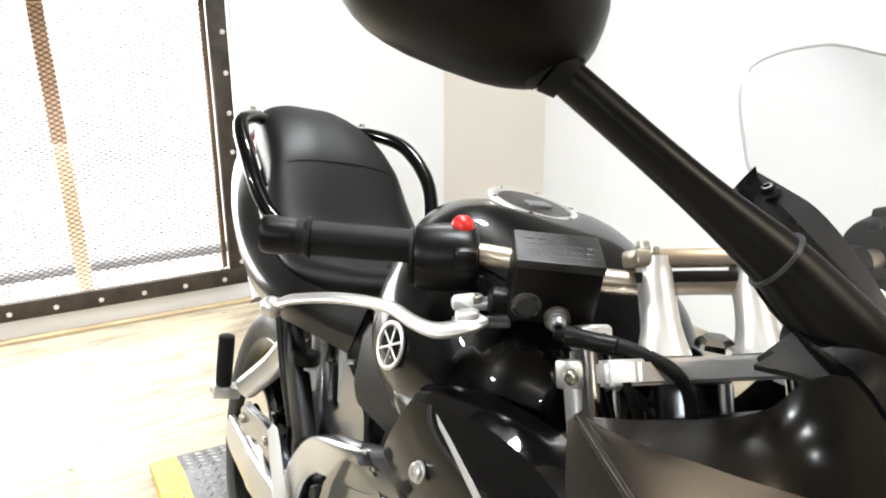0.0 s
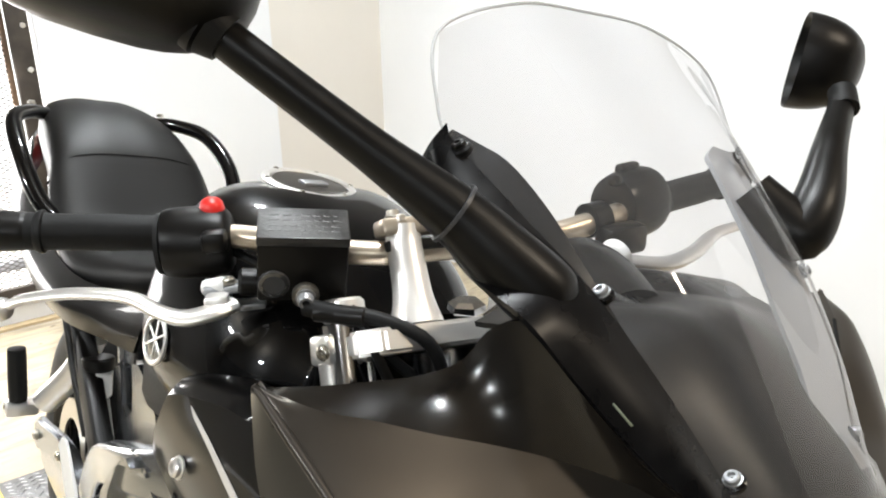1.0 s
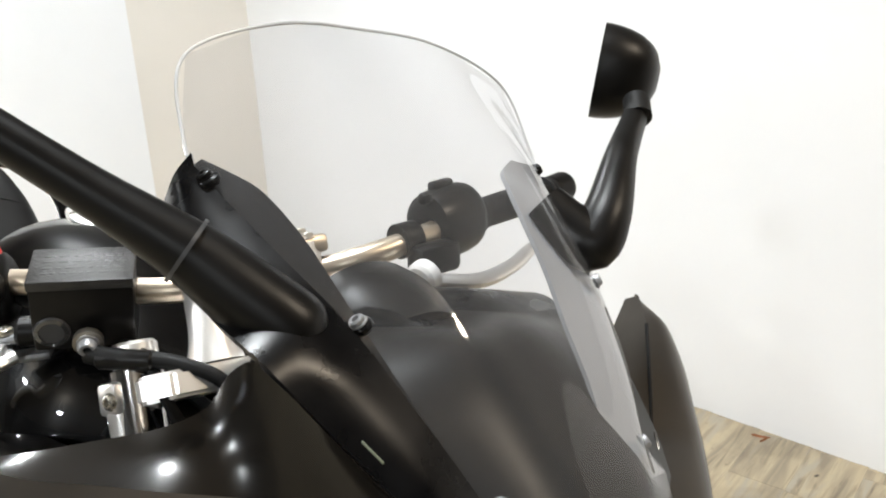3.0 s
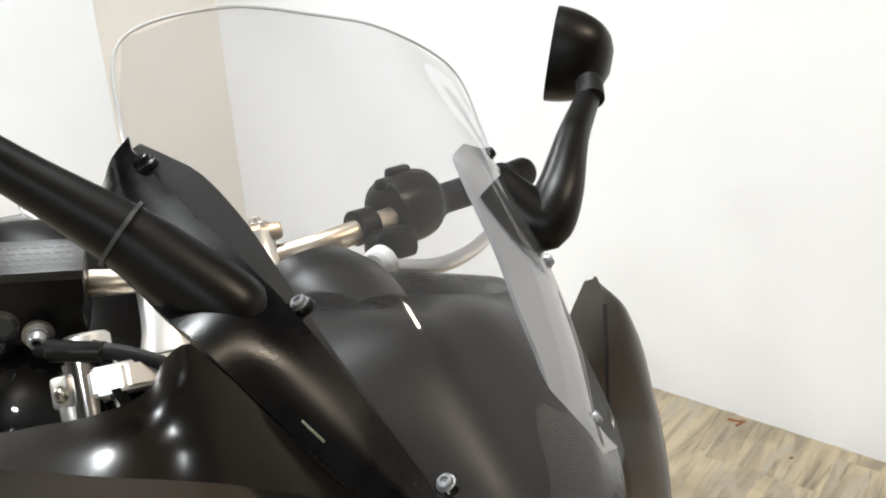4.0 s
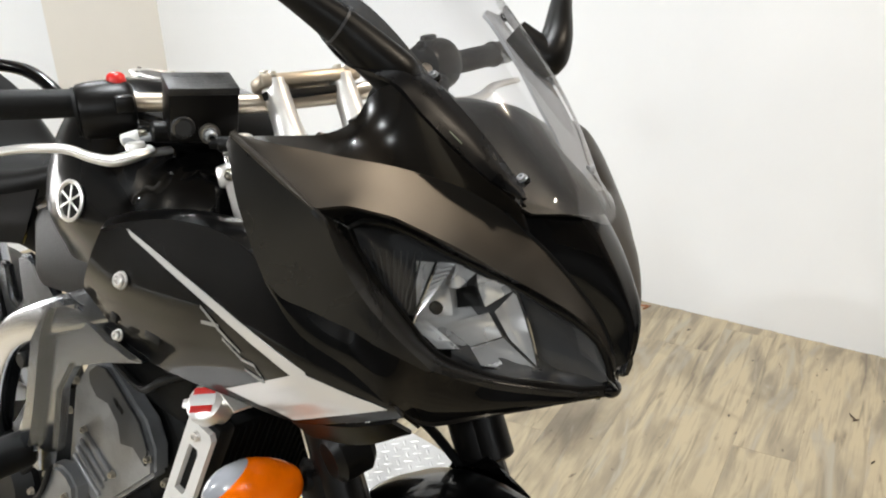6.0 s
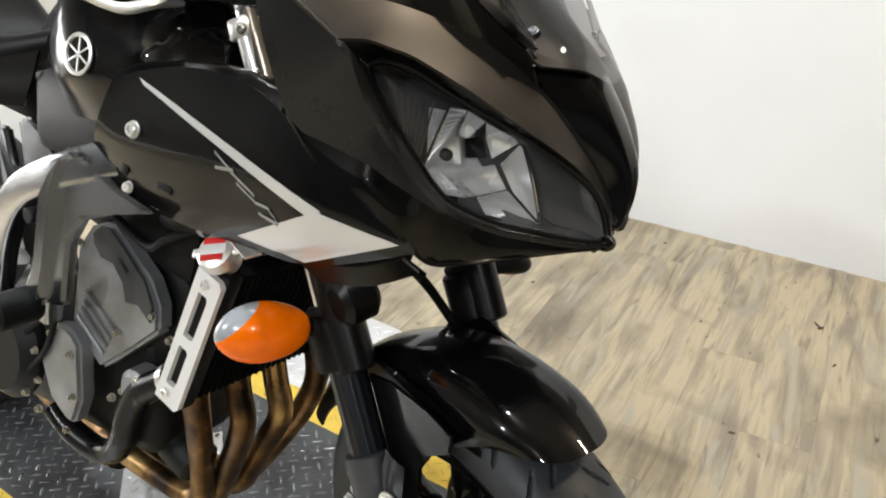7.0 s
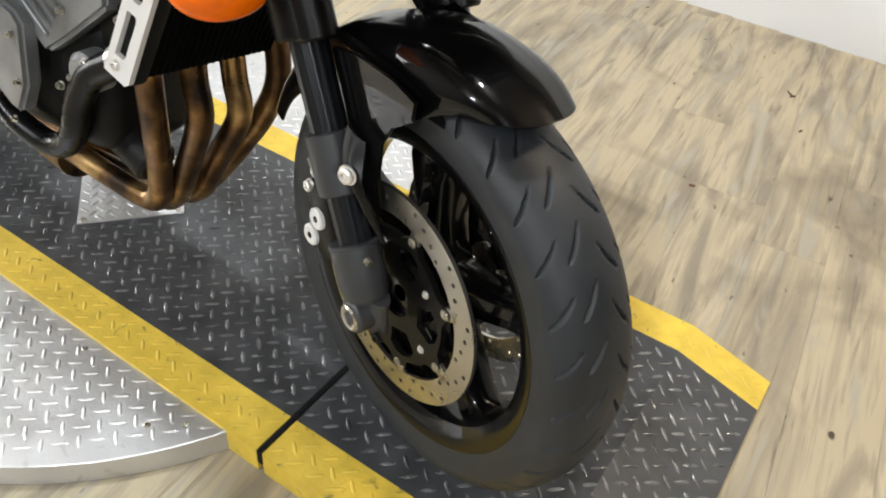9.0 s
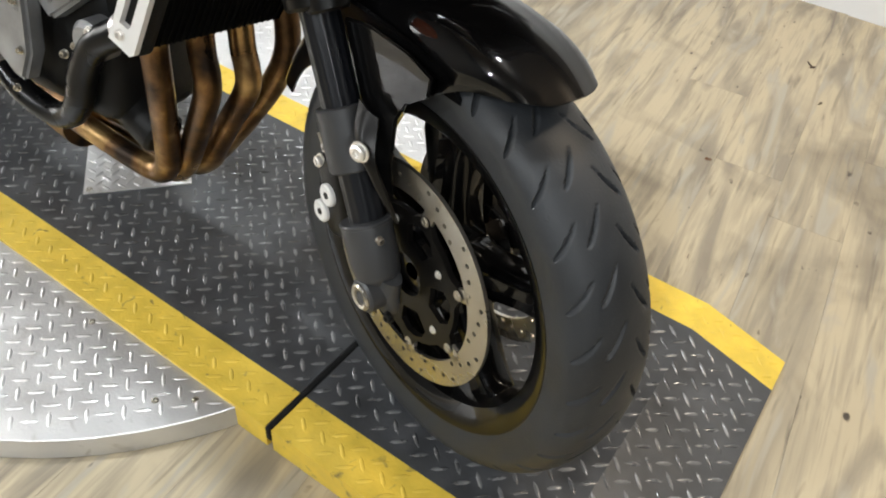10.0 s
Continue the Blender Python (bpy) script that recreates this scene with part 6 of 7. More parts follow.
seat = body("rider_seat", [
    (-0.800, [(-0.072, 0.86), (-0.081, 0.885), (-0.062, 0.905), (0, 0.912)]),
    (-0.880, [(-0.092, 0.825), (-0.107, 0.862), (-0.086, 0.884), (0, 0.890)]),
    (-1.000, [(-0.136, 0.82), (-0.146, 0.852), (-0.106, 0.873), (0, 0.873)]),
    (-1.100, [(-0.136, 0.84), (-0.146, 0.872), (-0.107, 0.892), (0, 0.886)]),
    (-1.180, [(-0.132, 0.88), (-0.140, 0.918), (-0.106, 0.952), (0, 0.955)]),
    (-1.230, [(-0.124, 0.92), (-0.130, 0.955), (-0.116, 0.990), (-0.060, 1.003), (0, 1.004)]),
    (-1.320, [(-0.114, 0.95), (-0.121, 0.985), (-0.109, 1.028), (-0.055, 1.046), (0, 1.048)]),
    (-1.420, [(-0.098, 0.97), (-0.106, 1.005), (-0.096, 1.046), (-0.050, 1.065), (0, 1.067)]),
    (-1.480, [(-0.078, 0.985), (-0.084, 1.010), (-0.074, 1.040), (-0.040, 1.056), (0, 1.058)])], SEAT, "black vinyl dual seat with a raised pillion")
part("seat_seam", tube([(-1.205, -0.138, 0.935), (-1.212, -0.100, 0.982), (-1.214, 0, 0.992), (-1.212, 0.100, 0.982), (-1.205, 0.138, 0.935)], 0.0018, 6, 40), RUBBER, seat)
TAILC = [[(-0.77, -0.112, 0.872), (-0.88, -0.128, 0.848), (-1.00, -0.150, 0.845), (-1.15, -0.152, 0.875), (-1.30, -0.140, 0.945), (-1.46, -0.105, 0.985), (-1.60, -0.050, 1.000)],
         [(-0.77, -0.124, 0.828), (-0.88, -0.140, 0.815), (-1.00, -0.170, 0.805), (-1.15, -0.176, 0.825), (-1.30, -0.165, 0.880), (-1.46, -0.125, 0.935), (-1.60, -0.055, 0.965)],
         [(-0.79, -0.124, 0.788), (-0.88, -0.138, 0.780), (-1.00, -0.158, 0.772), (-1.15, -0.162, 0.784), (-1.30, -0.145, 0.835), (-1.46, -0.105, 0.895), (-1.60, -0.045, 0.940)]]
for sd, near in ((-1, 1.0), (1, 0.80)):
    on_bike("tail_panel", loft([[(x, -sd * y * near, z) for x, y, z in c] for c in TAILC], 36, 0.004, 12, inward=(-1.1, 0, 0.85)), GLOSS, "gloss black tail panel")
# black block added to close off the dark space under the seat
on_bike("battery_box", box((0.22, 0.15, 0.09), Matrix.Translation((-0.97, 0.03, 0.800)) @ Matrix.Rotation(radians(8), 4, "Y"), 0.02), ENGINEDARK, "black battery box under the seat")


def grab_rail(sd):
    sd *= 1.0 if sd < 0 else 0.86
    rail = on_bike("grab_rail", tube([(-1.06, sd * 0.140, 0.890), (-1.10, sd * 0.170, 0.925), (-1.17, sd * 0.186, 0.985), (-1.27, sd * 0.178, 1.030), (-1.34, sd * 0.140, 1.040), (-1.38, sd * 0.105, 1.036)], [0.0125, 0.013, 0.0135, 0.0135, 0.0125, 0.012], 16, 50), GLOSS, "gloss black passenger grab rail")
    part("rail_foot", rod((-1.06, sd * 0.142, 0.897), (-1.05, sd * 0.128, 0.872), 0.014, 14, bevel=0.003), GLOSS, rail)
    part("rail_foot", rod((-1.39, sd * 0.118, 1.040), (-1.39, sd * 0.085, 1.025), 0.013, 14, bevel=0.003), GLOSS, rail)
    part("rail_bolt", bolt((-1.395, sd * 0.125, 1.050), (0, 0, 1), 0.006, 0.006), STEEL, rail)


grab_rail(-1)
grab_rail(1)
on_bike("tail_light", tube([(-1.585, 0, 0.965), (-1.62, 0, 0.962), (-1.635, 0, 0.960)], [0.05, 0.048, 0.03], 20, 10, flat=0.5), material("red_lens", (0.5, 0.01, 0.01), 0.15, coat=1, vary=0.1), "red tail light")

# ---- frame, engine, radiator, exhaust ----
def beam(points, w, h, mat, name, label, sq=0.34, n=24, add=on_bike, parent=None):
    """A cast beam with a rounded-square section along a curve; w and h one for each point."""
    data = spline([[*p, a, b] for p, a, b in zip(points, w, h)], n)
    c = data[:, :3]
    rows = []
    for k in range(n):
        t = c[min(k + 1, n - 1)] - c[max(k - 1, 0)]
        t /= np.linalg.norm(t)
        side = np.cross(t, (0, 1, 0))
        side /= np.linalg.norm(side)
        out = np.cross(side, t)
        rows.append([c[k] + data[k, 4] * math.copysign(abs(math.cos(a)) ** sq, math.cos(a)) * side + data[k, 3] * math.copysign(abs(math.sin(a)) ** sq, math.sin(a)) * out for a in np.linspace(0, 2 * math.pi, 24, endpoint=False)])
    bm = bmesh.new()
    vs = grid_faces(bm, rows, wrap=True)
    bm.faces.new(vs[0])
    bm.faces.new(vs[-1])
    return part(name, bm, mat, parent, label, 45) if parent else add(name, bm, mat, label, 45)


def side_plate(name, pts, y, thick, mat, label, bevel=0.004, parent=None):
    m = Matrix(((1, 0, 0, 0), (0, 0, -1, y), (0, 1, 0, 0), (0, 0, 0, 1)))
    bm = plate(pts, [], thick, m)
    bmesh.ops.bevel(bm, geom=[e for e in bm.edges if len(e.link_faces) == 2 and e.calc_face_angle(0) > 0.9], offset=bevel, segments=2, affect="EDGES")
    return part(name, bm, mat, parent, label) if parent else on_bike(name, bm, mat, label)


FRAME_EDGE = [(-0.560, 0.780), (-0.518, 0.763), (-0.572, 0.747), (-0.588, 0.713), (-0.605, 0.607), (-0.619, 0.547), (-0.658, 0.536), (-0.638, 0.622), (-0.625, 0.709), (-0.602, 0.743)]
FRAME_FACE = [(-0.586, 0.744), (-0.531, 0.759), (-0.481, 0.737), (-0.415, 0.720), (-0.491, 0.702), (-0.550, 0.682), (-0.576, 0.643), (-0.587, 0.554), (-0.626, 0.543), (-0.614, 0.627), (-0.603, 0.709)]
for sd in (-1, 1):
    spar = beam([(-0.345, sd * 0.060, 0.850), (-0.420, sd * 0.135, 0.815), (-0.520, sd * 0.180, 0.765), (-0.600, sd * 0.188, 0.735), (-0.720, sd * 0.168, 0.680), (-0.815, sd * 0.142, 0.590), (-0.870, sd * 0.128, 0.470), (-0.885, sd * 0.125, 0.380)],
                [0.020, 0.019, 0.018, 0.017, 0.016, 0.016, 0.016, 0.016], [0.046, 0.036, 0.026, 0.024, 0.024, 0.030, 0.038, 0.036], SILVER, "frame_spar", "silver cast aluminium frame spar")
    beam([(-0.630, sd * 0.184, 0.590), (-0.648, sd * 0.183, 0.555), (-0.660, sd * 0.175, 0.515)], [0.014, 0.016, 0.014], [0.022, 0.026, 0.022], SILVER, "engine_hanger", "silver frame leg down to the engine")
    side_plate("frame_face", FRAME_FACE, -0.180 if sd < 0 else 0.200, 0.020, SILVER, "broad silver face of the frame casting", 0.005, spar)
    side_plate("frame_edge", FRAME_EDGE, -0.188 if sd < 0 else 0.212, 0.024, SILVER, "bright raised edge of the frame casting", 0.009, spar)
    part("spar_plug", rod((-0.655, sd * 0.186, 0.665), (-0.655, sd * 0.204, 0.665), 0.011, 18, bevel=0.002), ENGINEDARK, spar, "round black plug in the frame")
    slider = on_bike("frame_slider", rod((-0.655, sd * 0.190, 0.540), (-0.655, sd * 0.262, 0.535), 0.026, 26, bevel=0.008), RUBBER, "black crash bobbin on the frame")
    part("slider_hole", rod((-0.655, sd * 0.2600, 0.535), (-0.655, sd * 0.2628, 0.535), 0.012, 18), ENGINEDARK, slider)
    beam([(-0.86, sd * 0.130, 0.62), (-1.00, sd * 0.125, 0.74), (-1.20, sd * 0.105, 0.84), (-1.42, sd * 0.070, 0.92)], [0.014] * 4, [0.020] * 4, PLASTIC, "subframe_rail", "black rear subframe rail")

on_bike("steering_head", rod((-0.262, 0, 0.775), (-0.340, 0, 0.945), 0.040, 28, bevel=0.006), SILVER, "silver steering head")
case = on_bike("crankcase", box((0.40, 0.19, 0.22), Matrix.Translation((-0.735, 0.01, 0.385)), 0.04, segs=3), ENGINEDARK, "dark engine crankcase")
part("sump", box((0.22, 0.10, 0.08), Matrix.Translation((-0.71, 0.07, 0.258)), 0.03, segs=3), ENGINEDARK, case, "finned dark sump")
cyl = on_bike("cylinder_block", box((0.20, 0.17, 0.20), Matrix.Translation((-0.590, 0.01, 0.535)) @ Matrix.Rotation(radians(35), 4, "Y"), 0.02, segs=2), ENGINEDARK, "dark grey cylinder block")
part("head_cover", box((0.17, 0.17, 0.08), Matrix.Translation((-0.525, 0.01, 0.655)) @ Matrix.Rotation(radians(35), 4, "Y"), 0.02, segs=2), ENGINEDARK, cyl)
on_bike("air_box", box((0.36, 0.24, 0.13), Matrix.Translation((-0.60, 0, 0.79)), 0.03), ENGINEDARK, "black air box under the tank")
# black block added to fill the dark gap above the engine cover
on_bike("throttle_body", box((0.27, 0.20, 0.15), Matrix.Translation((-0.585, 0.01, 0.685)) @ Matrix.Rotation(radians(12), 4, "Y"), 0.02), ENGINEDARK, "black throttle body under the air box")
on_bike("fairing_stay", box((0.20, 0.20, 0.16), Matrix.Translation((-0.20, 0, 0.88)) @ Matrix.Rotation(radians(-20), 4, "Y"), 0.03), ENGINEDARK, "black fairing stay and wiring behind the lamps")


COVER_INSET = [(-0.637, 0.632), (-0.619, 0.646), (-0.601, 0.646), (-0.577, 0.630), (-0.527, 0.588), (-0.509, 0.553), (-0.514, 0.528), (-0.540, 0.548), (-0.566, 0.545), (-0.573, 0.573), (-0.594, 0.596), (-0.619, 0.599), (-0.635, 0.616)]
COVER = [(-0.678, 0.601), (-0.650, 0.638), (-0.619, 0.650), (-0.601, 0.651), (-0.522, 0.590), (-0.503, 0.554), (-0.502, 0.516), (-0.581, 0.452), (-0.625, 0.420), (-0.693, 0.473)]
cov = side_plate("cam_chain_cover", COVER, -0.082, 0.030, ENGINE, "dark grey cam chain cover with raised ribs", 0.006)
for k, (x, z) in enumerate(((-0.650, 0.537), (-0.661, 0.522), (-0.669, 0.508), (-0.676, 0.494))):
    part("cover_rib", rod((x, -0.1125, z), (x + 0.060, -0.1125, z - 0.046), 0.0045, 10, bevel=0.002), ENGINE, cov)
side_plate("cover_inset", COVER_INSET, -0.1125, 0.004, CASTING, "darker raised panel on the cover", 0.001, cov)
part("cover_step", box((0.03, 0.006, 0.012), Matrix.Translation((-0.57, -0.1135, 0.600)) @ Matrix.Rotation(radians(40), 4, "Y"), 0.002), ENGINEDARK, cov)
for x, z in ((-0.650, 0.540), (-0.586, 0.492), (-0.684, 0.560), (-0.510, 0.540), (-0.668, 0.610)):
    part("cover_bolt", bolt((x, -0.1125, z), (0, -1, 0), 0.0048, 0.007), STEEL, cov, "bright cover bolt")
CLUTCH = [(-0.716, 0.462), (-0.703, 0.476), (-0.680, 0.481), (-0.660, 0.474), (-0.644, 0.458), (-0.640, 0.370), (-0.658, 0.322), (-0.676, 0.326), (-0.713, 0.350), (-0.736, 0.407)]
clu = side_plate("clutch_cover", CLUTCH, -0.105, 0.030, ENGINE, "dark grey clutch cover", 0.006)
for x, z in ((-0.705, 0.462), (-0.662, 0.440), (-0.655, 0.372), (-0.668, 0.312), (-0.738, 0.372), (-0.745, 0.420)):
    part("cover_bolt", bolt((x, -0.1355, z), (0, -1, 0), 0.0048, 0.007), STEEL, clu, "bright cover bolt")
on_bike("clutch_case", rod((-0.835, -0.10, 0.40), (-0.835, -0.150, 0.40), 0.090, 40, bevel=0.02), ENGINEDARK, "round dark clutch case")
on_bike("generator_cover", rod((-0.72, 0.10, 0.40), (-0.72, 0.16, 0.40), 0.075, 36, bevel=0.02), ENGINE, "round dark generator cover")
pump = on_bike("water_pump", rod((-0.545, -0.075, 0.420), (-0.545, -0.120, 0.415), 0.030, 26, bevel=0.008), ENGINE, "dark water pump")
part("pump_bolt", bolt((-0.532, -0.1205, 0.436), (0, -1, 0), 0.006, 0.006), ALLOY, pump)
on_bike("oil_filter", rod((-0.575, -0.02, 0.30), (-0.50, -0.02, 0.265), 0.036, 26, bevel=0.006), ENGINEDARK, "black oil filter")
on_bike("lower_hose", tube([(-0.452, -0.105, 0.474), (-0.490, -0.108, 0.446), (-0.530, -0.112, 0.418), (-0.560, -0.110, 0.372), (-0.578, -0.105, 0.320), (-0.606, -0.100, 0.284), (-0.645, -0.100, 0.272), (-0.700, -0.105, 0.286), (-0.745, -0.105, 0.310)], [0.020, 0.021, 0.0205, 0.0205, 0.0205, 0.020, 0.0195, 0.019, 0.018], 18, 60), STRIP, "thick black coolant hose")
on_bike("hose_clip", tube([(-0.474, -0.107, 0.456), (-0.484, -0.1075, 0.450)], 0.0232, 22, 3), ALLOY, "bright hose clip")
on_bike("upper_hose", tube([(-0.350, -0.12, 0.690), (-0.41, -0.125, 0.700), (-0.46, -0.115, 0.690), (-0.52, -0.08, 0.675)], 0.015, 14, 26), RUBBER, "black upper coolant hose")
on_bike("hose_clip", tube([(-0.395, -0.124, 0.699), (-0.405, -0.125, 0.700)], 0.0175, 18, 3), ENGINE, "dark hose clip")

for x, y, z in ((-0.700, -0.112, 0.545), (-0.715, -0.118, 0.520), (-0.742, -0.125, 0.500), (-0.760, -0.130, 0.470), (-0.770, -0.135, 0.340), (-0.745, -0.130, 0.318), (-0.690, -0.112, 0.285), (-0.585, -0.100, 0.395), (-0.610, -0.100, 0.375), (-0.500, -0.090, 0.500)):
    on_bike("engine_bolt", bolt((x, y, z), (0.1, -1, 0.1), 0.0055, 0.008), STEEL, "steel engine bolt")
for pts, r in (([(-0.700, -0.130, 0.600), (-0.690, -0.135, 0.520), (-0.710, -0.140, 0.440), (-0.760, -0.140, 0.380)], 0.0045), ([(-0.420, -0.110, 0.690), (-0.480, -0.120, 0.660), (-0.520, -0.118, 0.640), (-0.600, -0.110, 0.665)], 0.006), ([(-0.735, -0.120, 0.560), (-0.720, -0.128, 0.500), (-0.770, -0.135, 0.440)], 0.006)):
    on_bike("engine_hose", tube(pts, r, 8, 30), RUBBER, "thin black hose on the engine")
# radiator
RT, RB = np.array((-0.338, 0, 0.655)), np.array((-0.408, 0, 0.470))
rd = (RT - RB) / np.linalg.norm(RT - RB)
rm = frame_of(tuple((RT + RB) / 2), tuple(rd), (0.9, 0, 0.35))
RADBLACK = material("radiator_black", (0.0025, 0.0025, 0.0025), 0.6, spec=0.06, vary=0.3, vary_scale=30)
rad = on_bike("radiator", box((0.205, 0.300, 0.030), rm, 0.004), RADBLACK, "black radiator behind the front wheel")
for k in range(24):
    part("cooling_fin", box((0.196, 0.0022, 0.004), rm @ Matrix.Translation((0, -0.135 + 0.0117 * k, 0.0165)), 0.0), RADBLACK, rad)
part("side_tank", box((0.215, 0.026, 0.040), rm @ Matrix.Translation((0, 0.155, 0)), 0.006), ENGINEDARK, rad)
part("side_tank", box((0.215, 0.026, 0.040), rm @ Matrix.Translation((0, -0.155, 0)), 0.006), ENGINEDARK, rad)
for sd in (-1, 1):
    mm = frame_of((float((RT + RB)[0] / 2) - 0.004, sd * 0.168, float((RT + RB)[2] / 2)), tuple(rd), (0, sd, 0))
    slot = lambda x0, x1: [(x0, -0.006), (x0 + 0.005, -0.009), (x1 - 0.005, -0.009), (x1, -0.006), (x1, 0.008), (x0, 0.008)]  # noqa: E731
    sc = plate([(-0.104, -0.020), (-0.098, -0.025), (0.096, -0.022), (0.102, -0.016), (0.102, 0.021), (-0.104, 0.018)], [slot(-0.074, -0.012), slot(0.004, 0.072)], 0.008, mm)
    cover = part("radiator_cover", sc, WHITE, rad, "pale silver slotted radiator side cover")
    for x in (-0.088, 0.087):
        part("cover_bolt", bolt(tuple(mm @ Vector((x, 0.002, 0.008))), (0, sd, 0), 0.006, 0.005), ALLOY, cover)
def cap_piece(bm):
    bmesh.ops.transform(bm, matrix=Matrix.Translation((-0.338, -0.166, 0.684)) @ Matrix.Rotation(radians(52), 4, "X") @ Matrix.Rotation(radians(20), 4, "Z"), verts=bm.verts)
    return bm


filler = on_bike("radiator_cap", cap_piece(lathe([(0.0005, 0.013), (0.018, 0.013), (0.024, 0.010), (0.026, 0.004), (0.026, -0.004), (0.018, -0.006), (0.018, -0.022)], axis="z", segs=30)), ALLOY, "silver radiator cap with a red and white sticker")
part("sticker_band", cap_piece(box((0.030, 0.008, 0.0012), Matrix.Translation((0, -0.011, 0.0135)), 0.0003)), RED, filler)
part("sticker_band", cap_piece(box((0.030, 0.008, 0.0012), Matrix.Translation((0, 0.011, 0.0135)), 0.0003)), RED, filler)
part("sticker", cap_piece(box((0.036, 0.013, 0.0010), Matrix.Translation((0, 0, 0.0135)), 0.0003)), WHITE, filler)
part("cap_ear", cap_piece(box((0.066, 0.012, 0.006), Matrix.Translation((0, 0, 0.006)), 0.003)), ALLOY, filler)
on_bike("radiator_stay", plate([(0, 0), (0.07, -0.01), (0.075, 0.01), (0.005, 0.018)], [], 0.003, frame_of((-0.345, -0.165, 0.715), (1, -0.15, -0.25), (0, -0.3, 1))), ALLOY, "thin bright bracket over the radiator cap")

# exhaust headers
PIPES = [[(-0.440, -0.105, 0.500), (-0.446, -0.092, 0.440), (-0.461, -0.065, 0.354), (-0.486, -0.030, 0.263), (-0.503, -0.012, 0.214), (-0.524, -0.003, 0.190), (-0.556, 0.000, 0.184), (-0.630, 0.000, 0.190), (-0.705, 0.002, 0.198), (-0.780, 0.020, 0.190)],
         [(-0.430, -0.035, 0.500), (-0.421, -0.032, 0.432), (-0.411, -0.028, 0.377), (-0.450, -0.005, 0.293), (-0.484, 0.014, 0.228), (-0.508, 0.026, 0.194), (-0.548, 0.036, 0.172), (-0.650, 0.050, 0.170), (-0.780, 0.050, 0.170)],
         [(-0.425, 0.035, 0.500), (-0.417, 0.045, 0.424), (-0.407, 0.050, 0.364), (-0.449, 0.060, 0.286), (-0.478, 0.068, 0.232), (-0.500, 0.075, 0.196), (-0.548, 0.082, 0.168), (-0.650, 0.088, 0.165), (-0.780, 0.080, 0.170)],
         [(-0.400, 0.105, 0.500), (-0.388, 0.110, 0.420), (-0.414, 0.115, 0.350), (-0.452, 0.112, 0.285), (-0.480, 0.109, 0.242), (-0.520, 0.108, 0.190), (-0.570, 0.112, 0.166), (-0.650, 0.115, 0.165), (-0.780, 0.100, 0.170)]]
for pts in PIPES:
    pipe = on_bike("exhaust_header", tube(pts, 0.0195, 20, 70), HEADER, "heat-tinted bronze exhaust header pipe")
    part("header_flange", box((0.012, 0.066, 0.040), frame_of(pts[0], (0.4, 0, -0.9), (0, 0, 1)), 0.004), STEEL, pipe)
on_bike("collector", tube([(-0.76, 0.055, 0.175), (-0.84, 0.06, 0.18), (-0.95, 0.06, 0.20), (-1.05, 0.05, 0.25)], [0.055, 0.05, 0.04, 0.034], 22, 24), HEADER, "bronze exhaust collector")
on_bike("cross_pipe", tube([(-0.580, 0.012, 0.186), (-0.576, 0.06, 0.172), (-0.580, 0.108, 0.167)], 0.011, 14, 16), HEADER, "thin balance pipe between the headers")

# front turn signals
def turn_signal(sd):
    c = np.array((-0.240, sd * 0.194, 0.622)) if sd < 0 else np.array((-0.148, 0.250, 0.660))
    d = np.array((-0.55, sd * 0.80, -0.06))
    d /= np.linalg.norm(d)
    axis = d
    prof = spline([(0.006, -0.062), (0.018, -0.056), (0.030, -0.036), (0.0365, -0.010), (0.0365, 0.012), (0.030, 0.034), (0.018, 0.050), (0.006, 0.057), (0.0008, 0.058)], 30)
    m = frame_of(tuple(c), tuple(axis), (0, 0, 1))
    rows = [[tuple(m @ Vector((h * 0.90, q * 0.72 * math.cos(a), q * 0.98 * math.sin(a)))) for a in np.linspace(0, 2 * math.pi, 56, endpoint=False)] for q, h in prof]
    bm = bmesh.new()
    grid_faces(bm, rows, wrap=True)
    bmesh.ops.bisect_plane(bm, geom=bm.verts[:] + bm.edges[:] + bm.faces[:], plane_co=m @ Vector((0, 0, 0.039)), plane_no=m.to_3x3() @ Vector((0.85, 0, 1)))
    finish(bm)
    for f in bm.faces:
        p = m.inverted() @ f.calc_center_median()
        fwd = (m.to_3x3().inverted() @ Vector((1, 0, 0))).normalized()
        f.material_index = 1 if p.x * 0.85 + p.z > 0.039 else 0
    sig = on_bike("turn_signal", bm, [ORANGE, GREYLENS], "orange teardrop turn signal with a grey shell")
    end = c - axis * 0.058
    part("signal_stalk", tube([end, end - axis * 0.03, (-0.165, sd * 0.130, 0.665)], [0.011, 0.013, 0.020], 16, 16), RUBBER, sig, "black rubber stalk")
    part("stalk_mount", rod((-0.172, sd * 0.150, 0.662), (-0.155, sd * 0.108, 0.675), 0.028, 24, bevel=0.008), PLASTIC, sig, "round black stalk mount")


turn_signal(-1)
turn_signal(1)
# ignition lock barrel and cable guide seen between the tank and the cowl
lock = on_bike("cable_guide", rod((-0.352, -0.125, 0.938), (-0.328, -0.122, 0.880), 0.013, 18, bevel=0.003), ALLOY, "bright alloy cable adjuster tube")
part("guide_block", box((0.030, 0.026, 0.026), Matrix.Translation((-0.358, -0.124, 0.945)) @ Matrix.Rotation(radians(-22), 4, "Y"), 0.004), ALLOY, lock, "square bright alloy block")
part("guide_bolt", bolt((-0.350, -0.137, 0.946), (0.2, -1, 0), 0.006, 0.004), STEEL, lock)
part("guide_pin", rod((-0.345, -0.120, 0.950), (-0.318, -0.112, 0.952), 0.006, 12, bevel=0.001), ALLOY, lock)
